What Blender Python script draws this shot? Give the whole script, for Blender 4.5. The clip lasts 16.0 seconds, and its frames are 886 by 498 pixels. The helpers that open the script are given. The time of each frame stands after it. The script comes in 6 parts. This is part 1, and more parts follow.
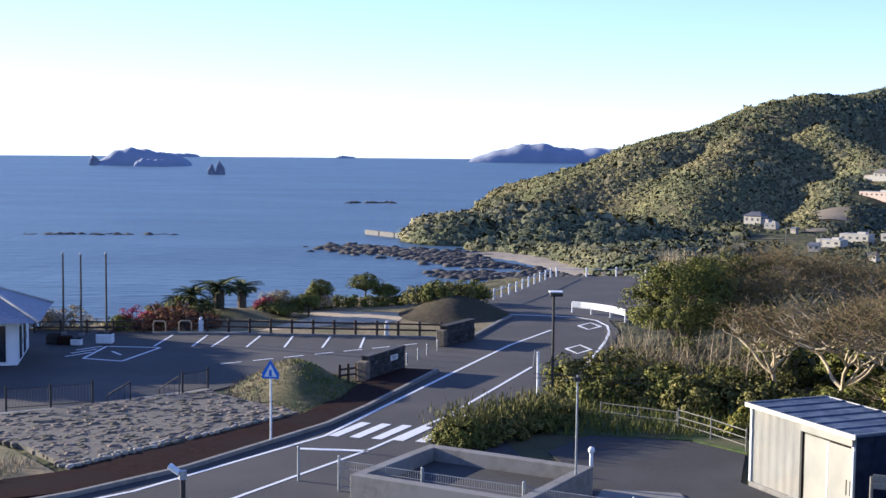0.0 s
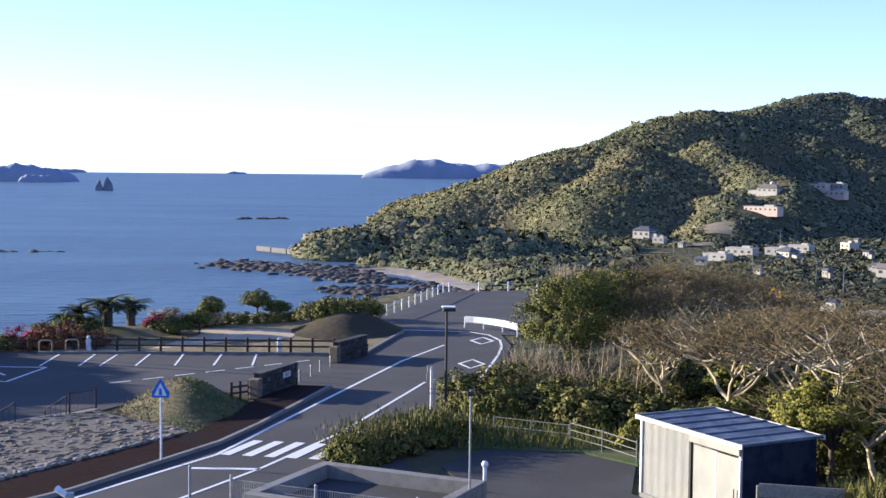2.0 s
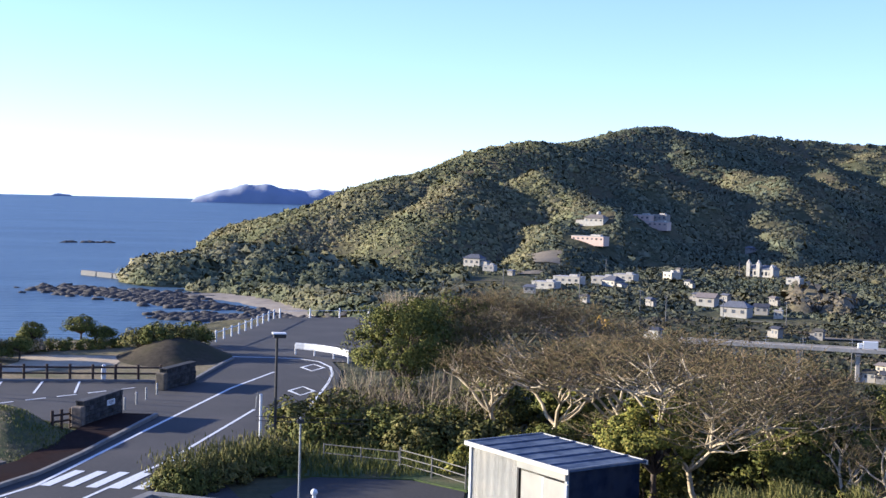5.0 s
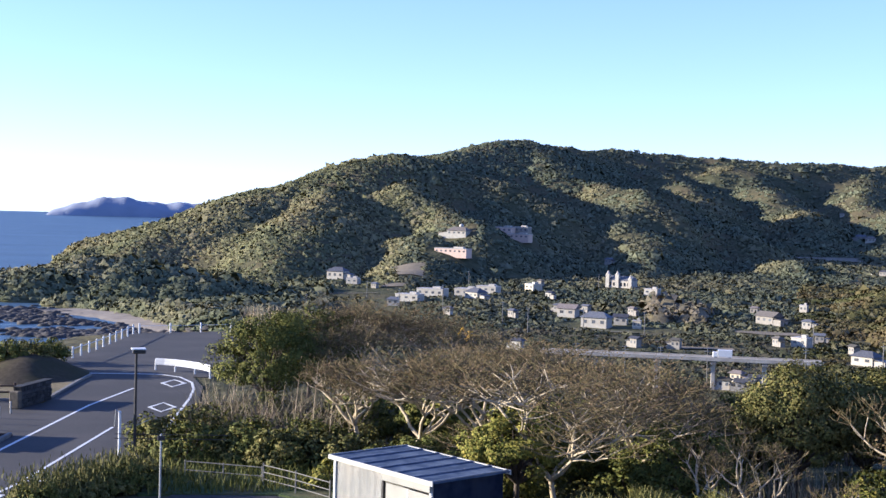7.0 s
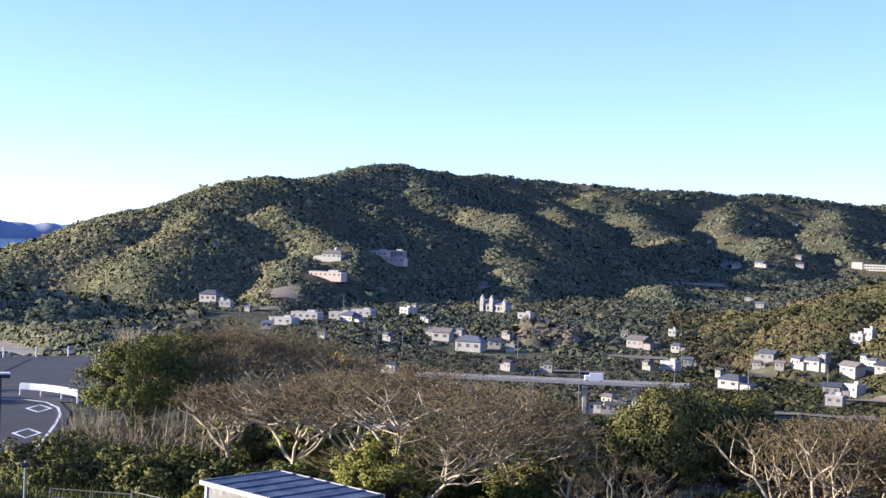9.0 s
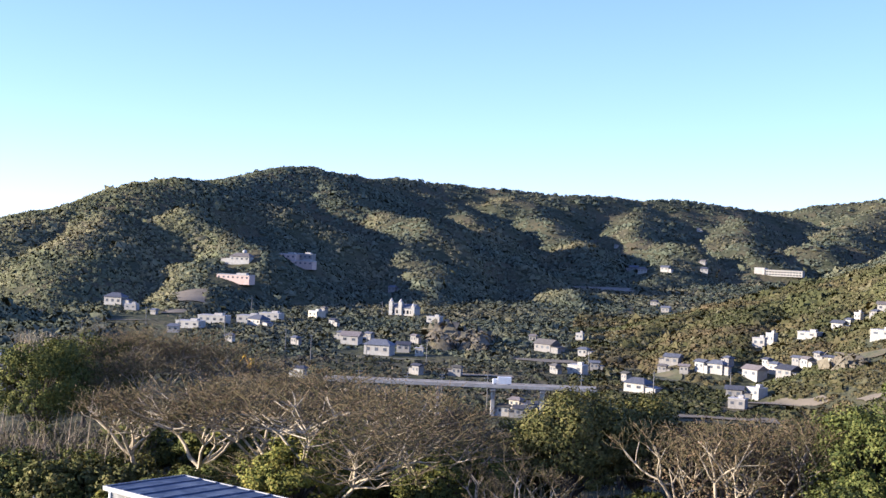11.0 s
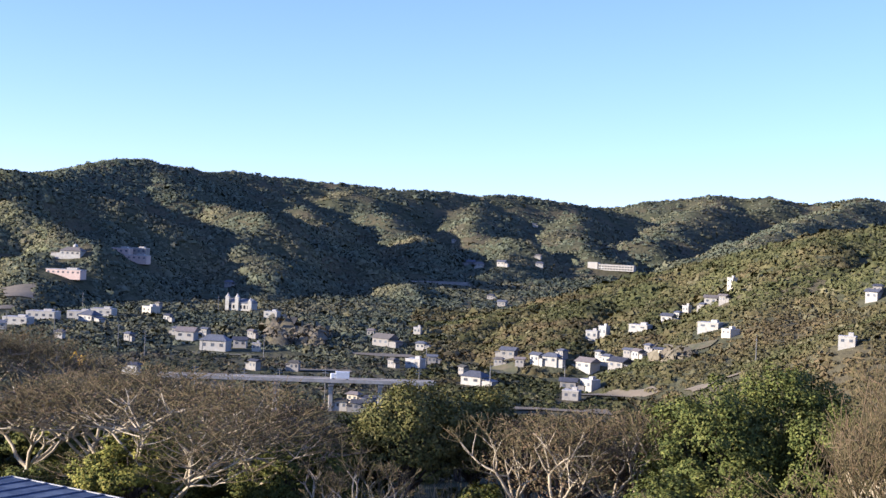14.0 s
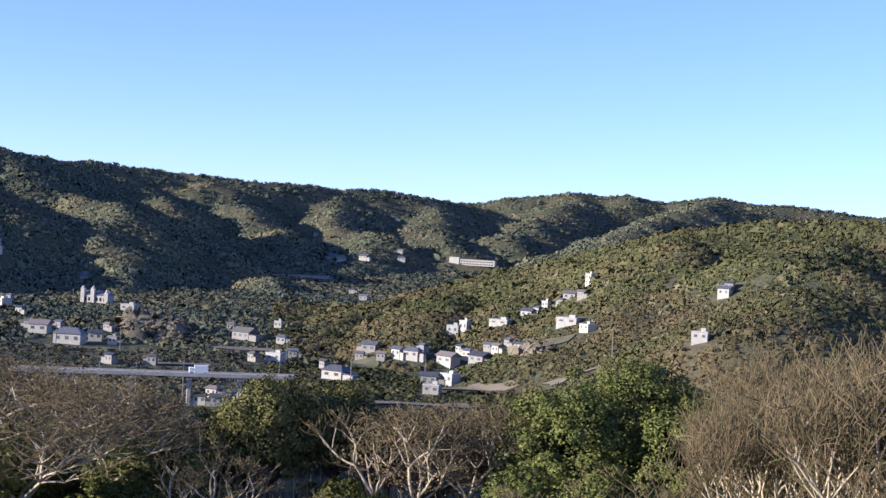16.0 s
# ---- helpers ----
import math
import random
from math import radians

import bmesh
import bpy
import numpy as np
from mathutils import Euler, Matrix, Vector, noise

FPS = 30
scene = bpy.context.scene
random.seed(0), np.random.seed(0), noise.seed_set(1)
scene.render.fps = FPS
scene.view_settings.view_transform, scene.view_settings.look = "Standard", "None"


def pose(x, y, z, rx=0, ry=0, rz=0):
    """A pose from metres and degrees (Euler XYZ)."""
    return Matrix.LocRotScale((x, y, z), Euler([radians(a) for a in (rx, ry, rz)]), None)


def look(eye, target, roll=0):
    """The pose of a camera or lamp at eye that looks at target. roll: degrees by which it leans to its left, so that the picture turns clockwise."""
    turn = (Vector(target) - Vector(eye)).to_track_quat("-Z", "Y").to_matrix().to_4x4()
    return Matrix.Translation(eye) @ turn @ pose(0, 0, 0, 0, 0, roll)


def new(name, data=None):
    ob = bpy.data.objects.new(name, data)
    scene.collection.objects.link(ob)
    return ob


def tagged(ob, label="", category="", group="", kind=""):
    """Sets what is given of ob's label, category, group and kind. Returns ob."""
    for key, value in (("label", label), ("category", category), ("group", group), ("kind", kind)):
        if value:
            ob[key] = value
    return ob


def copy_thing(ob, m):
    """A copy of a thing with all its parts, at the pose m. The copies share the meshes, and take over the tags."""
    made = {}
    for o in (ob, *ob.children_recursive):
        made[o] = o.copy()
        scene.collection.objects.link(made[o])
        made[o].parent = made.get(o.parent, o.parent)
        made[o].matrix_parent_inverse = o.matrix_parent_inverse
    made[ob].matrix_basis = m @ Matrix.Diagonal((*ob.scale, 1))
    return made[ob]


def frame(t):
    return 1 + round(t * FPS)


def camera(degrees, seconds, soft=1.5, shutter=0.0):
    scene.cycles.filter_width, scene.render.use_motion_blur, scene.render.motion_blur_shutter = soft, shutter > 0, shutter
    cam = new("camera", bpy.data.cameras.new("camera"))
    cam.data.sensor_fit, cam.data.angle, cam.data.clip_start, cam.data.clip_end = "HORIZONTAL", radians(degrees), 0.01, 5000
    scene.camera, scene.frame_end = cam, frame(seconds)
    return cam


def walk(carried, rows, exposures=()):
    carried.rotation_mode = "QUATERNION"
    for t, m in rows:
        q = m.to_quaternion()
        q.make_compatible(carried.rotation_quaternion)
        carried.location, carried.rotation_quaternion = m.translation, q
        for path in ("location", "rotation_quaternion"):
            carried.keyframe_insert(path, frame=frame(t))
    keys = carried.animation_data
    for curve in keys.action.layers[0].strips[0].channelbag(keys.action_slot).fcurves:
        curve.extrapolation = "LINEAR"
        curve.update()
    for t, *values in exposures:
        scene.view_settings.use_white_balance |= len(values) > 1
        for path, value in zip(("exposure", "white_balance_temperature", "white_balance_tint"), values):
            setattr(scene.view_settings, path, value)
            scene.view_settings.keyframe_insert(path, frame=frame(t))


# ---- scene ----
EXPO = [(0.0, 1.62, 5550, 13), (3.0, 1.66, 5450, 13), (9.0, 1.64, 5300, 17), (13.0, 1.58, 5300, 18), (16.0, 1.3, 5100, 19)]
cam = camera(37.0, 16.0, soft=1.5)
# seconds, yaw, pitch, roll in degrees; the camera pans from one spot
PAN = [
    (0, 0.00, -4.61, -0.58), (0.5, -1.38, -4.33, -0.92), (1, -2.45, -4.11, -0.98),
    (1.5, -3.45, -3.97, -0.64), (2, -4.65, -3.89, -0.61), (2.5, -6.07, -3.87, -0.82),
    (3, -7.30, -3.81, -0.82), (5.5, -13.29, -2.42, -1.79), (6, -14.87, -2.56, -1.83),
    (6.5, -16.35, -2.43, -1.55), (7, -17.79, -1.89, -1.55), (7.5, -19.18, -1.49, -1.42),
    (8, -20.58, -1.14, -1.56), (8.5, -21.90, -0.97, -1.84), (9, -23.18, -0.70, -2.04),
    (9.5, -24.29, -0.52, -2.06), (12, -29.09, -0.47, -2.56), (12.5, -30.29, -0.51, -2.52),
    (13, -31.68, -0.54, -2.54), (13.5, -32.95, -0.61, -2.66), (14, -34.10, -0.33, -2.52),
    (14.5, -35.72, 0.02, -2.38), (15, -37.55, 0.05, -2.97), (15.5, -39.18, -0.05, -3.17),
    (16, -40.06, -0.29, -3.17),
]
EYE = (0.0, 0.0, 12.5)
walk(cam, [(t, pose(*EYE, 90 + p, r, y)) for t, y, p, r in PAN], EXPO)

# ---------------------------------------------------------------- sky and sun
SUN_AZ, SUN_EL = -68.0, 13.5      # degrees: azimuth from +y to +x, height
SKY_HAZE = [(8.7, 7.6), (13.2, 14.0), (11.2, 8.6)]     # top and knee for red, green, blue
world = bpy.data.worlds.new("sky")
scene.world = world
world.use_nodes = True
wn = world.node_tree.nodes
sky = wn.new("ShaderNodeTexSky")
sky.sky_type, sky.sun_disc = "NISHITA", False
sky.sun_elevation, sky.sun_rotation = radians(SUN_EL), radians(SUN_AZ)
sky.altitude, sky.air_density, sky.dust_density, sky.ozone_density = 2600, 1.0, 0.0, 2.5
wn["Background"].inputs["Strength"].default_value = 0.114
# thin haze evens out the sky: each colour c becomes top * c / (c + knee)
wl = world.node_tree.links.new
split, join = wn.new("ShaderNodeSeparateColor"), wn.new("ShaderNodeCombineColor")
wl(sky.outputs[0], split.inputs[0])
for k, (top, knee) in enumerate(SKY_HAZE):
    add, div, mul = (wn.new("ShaderNodeMath") for _ in range(3))
    add.operation, div.operation, mul.operation = "ADD", "DIVIDE", "MULTIPLY"
    add.inputs[1].default_value, mul.inputs[1].default_value = knee, top
    wl(split.outputs[k], add.inputs[0])
    wl(split.outputs[k], div.inputs[0])
    wl(add.outputs[0], div.inputs[1])
    wl(div.outputs[0], mul.inputs[0])
    wl(mul.outputs[0], join.inputs[k])
wl(join.outputs[0], wn["Background"].inputs["Color"])
sun = new("sun", bpy.data.lights.new("sun", "SUN"))
sun.data.energy, sun.data.angle, sun.data.color = 4.4, radians(0.6), (1.0, 0.84, 0.6)
sa, se = radians(SUN_AZ), radians(SUN_EL)
SUN_DIR = Vector((math.sin(sa) * math.cos(se), math.cos(sa) * math.cos(se), math.sin(se)))
sun.matrix_world = look(SUN_DIR * 300, (0, 0, 0))


# ---------------------------------------------------------------- materials
def material(name, colors, scale=1.0, rough=0.85, bump=0.0, bump_scale=None, metal=0.0, per="none", spec=0.3, detail=5.0, stretch=(1, 1, 1), big=0.0, big_color=None, var=(0.55, 1.5), hue=(0.53, 0.475)):
    """A two-scale noise material: colors blend by fine noise, varied per object or island; big: patches of big_color of that size in metres."""
    m = bpy.data.materials.new(name)
    m.use_nodes = True
    nt = m.node_tree
    n, link = nt.nodes, nt.links.new
    b = n["Principled BSDF"]
    b.inputs["Roughness"].default_value, b.inputs["Metallic"].default_value = rough, metal
    b.inputs["Specular IOR Level"].default_value = spec
    tc = n.new("ShaderNodeTexCoord")
    mp = n.new("ShaderNodeMapping")
    mp.inputs["Scale"].default_value = stretch
    link(tc.outputs["Object"], mp.inputs["Vector"])
    ns = n.new("ShaderNodeTexNoise")
    ns.inputs["Scale"].default_value, ns.inputs["Detail"].default_value = scale, detail
    ns.inputs["Roughness"].default_value = 0.65
    link(mp.outputs["Vector"], ns.inputs["Vector"])
    ramp = n.new("ShaderNodeValToRGB")
    while len(ramp.color_ramp.elements) < len(colors):
        ramp.color_ramp.elements.new(0.5)
    for i, c in enumerate(colors):
        e = ramp.color_ramp.elements[i]
        e.position = 0.5 if len(colors) == 1 else 0.3 + 0.4 * i / (len(colors) - 1)
        e.color = (*c, 1)
    link(ns.outputs["Fac"], ramp.inputs["Fac"])
    col = ramp.outputs["Color"]
    if big:
        nb = n.new("ShaderNodeTexNoise")
        nb.inputs["Scale"].default_value, nb.inputs["Detail"].default_value = 1.0 / big, 3.0
        link(tc.outputs["Object"], nb.inputs["Vector"])
        rb = n.new("ShaderNodeMapRange")
        rb.inputs["From Min"].default_value, rb.inputs["From Max"].default_value = 0.45, 0.65
        link(nb.outputs["Fac"], rb.inputs["Value"])
        mx = n.new("ShaderNodeMixRGB")
        mx.inputs["Color2"].default_value = (*big_color, 1)
        link(rb.outputs[0], mx.inputs["Fac"])
        link(col, mx.inputs["Color1"])
        col = mx.outputs["Color"]
    if per != "none":
        src = n.new("ShaderNodeNewGeometry").outputs["Random Per Island"] if per == "island" else n.new("ShaderNodeObjectInfo").outputs["Random"]
        hs = n.new("ShaderNodeHueSaturation")
        mr = n.new("ShaderNodeMapRange")
        mr.inputs["To Min"].default_value, mr.inputs["To Max"].default_value = var
        link(src, mr.inputs["Value"])
        link(mr.outputs[0], hs.inputs["Value"])
        mh = n.new("ShaderNodeMapRange")
        mh.inputs["To Min"].default_value, mh.inputs["To Max"].default_value = hue
        link(src, mh.inputs["Value"])
        link(mh.outputs[0], hs.inputs["Hue"])
        link(col, hs.inputs["Color"])
        col = hs.outputs["Color"]
    link(col, b.inputs["Base Color"])
    if bump:
        bn = n.new("ShaderNodeBump")
        bn.inputs["Strength"].default_value, bn.inputs["Distance"].default_value = 1.0, bump
        nz = n.new("ShaderNodeTexNoise")
        nz.inputs["Scale"].default_value, nz.inputs["Detail"].default_value = bump_scale or scale, 6.0
        link(mp.outputs["Vector"], nz.inputs["Vector"])
        link(nz.outputs["Fac"], bn.inputs["Height"])
        link(bn.outputs["Normal"], b.inputs["Normal"])
    return m


M_ASPHALT = material("asphalt", [(0.036, 0.034, 0.033), (0.062, 0.058, 0.054)], 6, 0.9, 0.004, 60, big=5, big_color=(0.067, 0.061, 0.056))
M_ASPHALT_OLD = material("old_asphalt", [(0.034, 0.032, 0.03), (0.056, 0.052, 0.047)], 5, 0.92, 0.004, 60, big=4, big_color=(0.06, 0.058, 0.055))
M_PAINT = material("road_paint", [(0.55, 0.55, 0.53), (0.8, 0.8, 0.78)], 9, 0.7, 0.002, 40)
M_CONCRETE = material("concrete", [(0.135, 0.127, 0.113), (0.235, 0.22, 0.195)], 2.5, 0.9, 0.006, 18, big=2.0, big_color=(0.2, 0.195, 0.18))
M_PAVER = material("brown_paving", [(0.018, 0.01, 0.008), (0.036, 0.02, 0.015)], 4, 0.9, 0.004, 25, spec=0.03, big=3, big_color=(0.026, 0.018, 0.016))
M_STONE = material("rubble_stone", [(0.074, 0.06, 0.043), (0.185, 0.152, 0.108)], 3, 0.92, 0.02, 9, per="object")
M_MORTAR = material("bank_mortar", [(0.085, 0.075, 0.06), (0.16, 0.143, 0.115)], 3, 0.95, 0.02, 9, big=1.5, big_color=(0.14, 0.125, 0.1))
M_STONES = material("rubble_stones", [(0.074, 0.06, 0.043), (0.185, 0.152, 0.108)], 3, 0.92, 0.02, 9, per="island")
M_WHITESTONE = material("white_stone", [(0.16, 0.145, 0.115), (0.33, 0.3, 0.24)], 5, 0.85, 0.01, 12, per="object")
M_DARKSTONE = material("dark_stone", [(0.018, 0.018, 0.018), (0.07, 0.066, 0.06)], 4, 0.85, 0.015, 10, per="object")
M_DRYGRASS = material("dry_grass", [(0.13, 0.1, 0.05), (0.3, 0.23, 0.12)], 3, 0.95, 0.03, 25, big=3, big_color=(0.12, 0.11, 0.045))
M_GREENGRASS = material("green_grass", [(0.04, 0.07, 0.02), (0.09, 0.12, 0.035)], 4, 0.95, 0.04, 30, big=2, big_color=(0.12, 0.11, 0.05))
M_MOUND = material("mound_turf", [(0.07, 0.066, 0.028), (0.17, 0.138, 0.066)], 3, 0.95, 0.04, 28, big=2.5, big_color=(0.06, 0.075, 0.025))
M_WEATHERED = material("weathered_steel", [(0.15, 0.14, 0.115), (0.26, 0.245, 0.21)], 8, 0.8)
M_REED = material("withered_reed", [(0.13, 0.105, 0.06), (0.3, 0.245, 0.15)], 5, 0.9, per="island", var=(0.5, 1.4))
M_EARTH = material("dark_mound_earth", [(0.045, 0.038, 0.026), (0.1, 0.082, 0.055)], 3, 0.95, 0.04, 28, spec=0.05, big=2.5, big_color=(0.06, 0.055, 0.03))
M_SOIL = material("hill_ground", [(0.045, 0.052, 0.026), (0.115, 0.108, 0.06)], 0.12, 0.95, 1.5, 0.25, spec=0.05, big=90, big_color=(0.12, 0.1, 0.056))
M_WOOD = material("dark_wood", [(0.03, 0.02, 0.015), (0.08, 0.05, 0.035)], 8, 0.8, 0.006, 14, stretch=(1, 1, 6))
M_TWIG = material("brown_twigs", [(0.107, 0.084, 0.0416), (0.205, 0.16, 0.08)], 6, 0.9, per="island", spec=0.1)
M_STEEL = material("galvanised_steel", [(0.24, 0.25, 0.25), (0.36, 0.37, 0.37)], 6, 0.5, 0.0, metal=0.5)
M_HOOP = material("beige_tube_paint", [(0.3, 0.23, 0.14), (0.42, 0.33, 0.21)], 6, 0.6)
M_DARKMETAL = material("dark_metal", [(0.02, 0.018, 0.016), (0.05, 0.045, 0.04)], 7, 0.55, 0.0)
M_WHITE = material("white_paint", [(0.58, 0.58, 0.56), (0.74, 0.74, 0.72)], 3, 0.6, 0.0)
M_CLAD = material("corrugated_cladding", [(0.38, 0.37, 0.33), (0.5, 0.49, 0.44)], 1.5, 0.55, 0.0, stretch=(1, 1, 0.3), big=1.2, big_color=(0.5, 0.47, 0.4))
M_DOORCLAD = material("cream_door_sheet", [(0.25, 0.24, 0.2), (0.33, 0.32, 0.27)], 1.5, 0.55, 0.0, stretch=(1, 1, 0.3), big=1.2, big_color=(0.34, 0.31, 0.25))
M_ROOFRIB = material("worn_blue_ribs", [(0.12, 0.145, 0.19), (0.2, 0.22, 0.26)], 3, 0.7, 0.0, spec=0.1)
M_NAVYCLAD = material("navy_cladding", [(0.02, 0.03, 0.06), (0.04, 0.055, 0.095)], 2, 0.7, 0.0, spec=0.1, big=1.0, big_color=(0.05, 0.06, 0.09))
M_SHEDROOF = material("blue_grey_roofing", [(0.045, 0.065, 0.105), (0.085, 0.11, 0.165)], 2, 0.9, 0.0, spec=0.03, big=1.0, big_color=(0.12, 0.15, 0.2))
M_ROOF = material("slate_roofing", [(0.14, 0.16, 0.2), (0.26, 0.28, 0.32)], 4, 0.6, 0.004, 12, per="object")
M_DARKGLASS = material("dark_glazing", [(0.012, 0.015, 0.02), (0.03, 0.035, 0.045)], 2, 0.12, 0.0, spec=0.6)
M_BLUE = material("sign_blue", [(0.02, 0.12, 0.45), (0.03, 0.16, 0.55)], 4, 0.45)
M_REDFLOWER = material("red_blossom", [(0.16, 0.012, 0.03), (0.34, 0.03, 0.06)], 20, 0.8, per="island")
M_RUSTLEAF = material("rust_foliage", [(0.12, 0.05, 0.02), (0.2, 0.09, 0.035)], 20, 0.8, per="island")
M_LEAF = material("evergreen_leaves", [(0.066, 0.076, 0.015), (0.155, 0.152, 0.034)], 6, 0.7, spec=0.12, per="island")
M_LEAF_D = material("dark_evergreen_leaves", [(0.068, 0.082, 0.017), (0.15, 0.155, 0.038)], 6, 0.7, spec=0.12, per="island")
M_PALM = material("dark_palm_fronds", [(0.026, 0.036, 0.011), (0.065, 0.075, 0.024)], 6, 0.7, spec=0.1, per="object", var=(0.8, 1.2))
M_LEAF_Y = material("yellow_green_leaves", [(0.11, 0.12, 0.02), (0.24, 0.21, 0.04)], 6, 0.7, spec=0.12, per="island")
M_LEAF_B = material("olive_leaves", [(0.1, 0.1, 0.025), (0.18, 0.16, 0.05)], 6, 0.7, spec=0.12, per="island")
M_LEAF_BROWN = material("withered_leaves", [(0.12, 0.09, 0.046), (0.21, 0.155, 0.083)], 6, 0.8, spec=0.1, per="island", var=(0.65, 1.2))
M_BARK = material("pale_bark", [(0.286, 0.224, 0.131), (0.572, 0.474, 0.312)], 9, 0.9, 0.01, 20, stretch=(1, 1, 0.25))
M_BARK_D = material("dark_bark", [(0.05, 0.04, 0.03), (0.13, 0.1, 0.075)], 9, 0.9, 0.01, 20, stretch=(1, 1, 0.25))
M_STRAW = material("dry_reed", [(0.2, 0.165, 0.095), (0.4, 0.33, 0.2)], 5, 0.9, per="island")
M_WOODS = material("far_foliage", [(0.0981, 0.103, 0.0534), (0.215, 0.204, 0.107)], 0.2, 0.9, 0.4, 0.5, per="island", spec=0.04, big=120, big_color=(0.245, 0.206, 0.111), var=(0.82, 1.18), hue=(0.525, 0.495))
M_WOODS_LUSH = material("headland_foliage", [(0.0883, 0.1, 0.0553), (0.195, 0.195, 0.11)], 0.2, 0.9, 0.4, 0.5, per="island", spec=0.04, big=60, big_color=(0.208, 0.188, 0.107), var=(0.7, 1.3), hue=(0.52, 0.49))
M_ROCK = material("sea_rock", [(0.025, 0.023, 0.022), (0.1, 0.09, 0.08)], 0.4, 0.9, 0.5, 0.6)
M_SAND = material("beach_sand", [(0.2, 0.165, 0.125), (0.32, 0.27, 0.2)], 0.2, 0.95, 0.05, 1.0)
# distance haze is mixed into these two colours as pale blue-grey
M_ROCK_FAR = material("stack_rock_haze_tint", [(0.13, 0.14, 0.18), (0.24, 0.25, 0.3)], 0.1, 0.95, 2, 0.2)
M_ISLAND = material("island_haze_tint", [(0.211, 0.239, 0.302), (0.266, 0.293, 0.357)], 0.01, 0.95, 0.6, 0.02)


def sea_material():
    m = bpy.data.materials.new("sea_water")
    m.use_nodes = True
    nt = m.node_tree
    n, link = nt.nodes, nt.links.new
    b = n["Principled BSDF"]
    tc = n.new("ShaderNodeTexCoord")
    mp = n.new("ShaderNodeMapping")
    mp.inputs["Scale"].default_value = (0.35, 1.0, 1.0)
    link(tc.outputs["Object"], mp.inputs["Vector"])
    a = n.new("ShaderNodeTexNoise")
    a.inputs["Scale"].default_value, a.inputs["Detail"].default_value = 0.012, 6
    link(mp.outputs["Vector"], a.inputs["Vector"])
    r = n.new("ShaderNodeValToRGB")
    r.color_ramp.elements[0].position, r.color_ramp.elements[1].position = 0.35, 0.68
    r.color_ramp.elements[0].color, r.color_ramp.elements[1].color = (0.046, 0.084, 0.12, 1), (0.076, 0.128, 0.172, 1)
    link(a.outputs["Fac"], r.inputs["Fac"])
    link(r.outputs["Color"], b.inputs["Base Color"])
    w = n.new("ShaderNodeTexNoise")
    w.inputs["Scale"].default_value, w.inputs["Detail"].default_value = 0.16, 8
    link(mp.outputs["Vector"], w.inputs["Vector"])
    bp = n.new("ShaderNodeBump")
    bp.inputs["Distance"].default_value = 2.2
    link(w.outputs["Fac"], bp.inputs["Height"])
    link(bp.outputs["Normal"], b.inputs["Normal"])
    b.inputs["Roughness"].default_value = 0.4
    b.inputs["Specular IOR Level"].default_value = 0.14
    return m


M_SEA = sea_material()


# ---------------------------------------------------------------- building helpers
def part(name, bm, mat, parent=None, label="", smooth=False):
    """Links a bmesh as one mesh object, under a thing or part where one is given."""
    me = bpy.data.meshes.new(name)
    bm.to_mesh(me)
    bm.free()
    me.materials.append(mat)
    if smooth:
        me.polygons.foreach_set("use_smooth", [True] * len(me.polygons))
    ob = new(name, me)
    if parent:
        ob.parent = parent
    if label:
        ob["label"] = label
    return ob


def raw(name, verts, faces, mat, parent=None, smooth=False):
    """One mesh object from arrays of vertices and equal-sided faces."""
    verts, faces = np.asarray(verts, dtype=np.float32), np.asarray(faces, dtype=np.int32)
    k = faces.shape[1]
    me = bpy.data.meshes.new(name)
    me.vertices.add(len(verts))
    me.vertices.foreach_set("co", verts.ravel())
    me.loops.add(faces.size)
    me.loops.foreach_set("vertex_index", faces.ravel())
    me.polygons.add(len(faces))
    me.polygons.foreach_set("loop_start", np.arange(0, faces.size, k, dtype=np.int32))
    if smooth:
        me.polygons.foreach_set("use_smooth", np.ones(len(faces), dtype=bool))
    me.update(calc_edges=True)
    me.validate()
    me.materials.append(mat)
    ob = new(name, me)
    if parent:
        ob.parent = parent
    return ob


def thing(name, label, category, group="", kind="", at=(0, 0, 0), turn=0.0):
    ob = new(name)
    ob.empty_display_size = 0.2
    ob.matrix_basis = pose(*at, 0, 0, turn)
    return tagged(ob, label, category, group, kind)


def box(bm, size, at=(0, 0, 0), rot=(0, 0, 0), bevel=0.0):
    """A box of that size centred at that place, added to bm."""
    got = bmesh.ops.create_cube(bm, size=1.0, matrix=pose(*at, *rot) @ Matrix.Diagonal((*size, 1)))
    if bevel:
        edges = list({e for v in got["verts"] for e in v.link_edges})
        bmesh.ops.bevel(bm, geom=edges, offset=bevel, segments=1, affect="EDGES")
    return bm


def rod(bm, a, b, r1, r2=None, sides=8):
    """A round bar from a to b."""
    a, b = Vector(a), Vector(b)
    d = b - a
    m = Matrix.Translation((a + b) / 2) @ d.to_track_quat("Z", "Y").to_matrix().to_4x4()
    bmesh.ops.create_cone(bm, cap_ends=True, segments=sides, radius1=r1, radius2=r1 if r2 is None else r2, depth=d.length, matrix=m)
    return bm


def slab(bm, pts, z0, z1):
    """A flat plate with the outline pts from height z0 to z1."""
    low = [bm.verts.new((x, y, z0)) for x, y in pts]
    top = [bm.verts.new((x, y, z1)) for x, y in pts]
    bm.faces.new(top)
    bm.faces.new(low[::-1])
    n = len(pts)
    for i in range(n):
        bm.faces.new((low[i], low[(i + 1) % n], top[(i + 1) % n], top[i]))
    bmesh.ops.recalc_face_normals(bm, faces=bm.faces[:])
    return bm


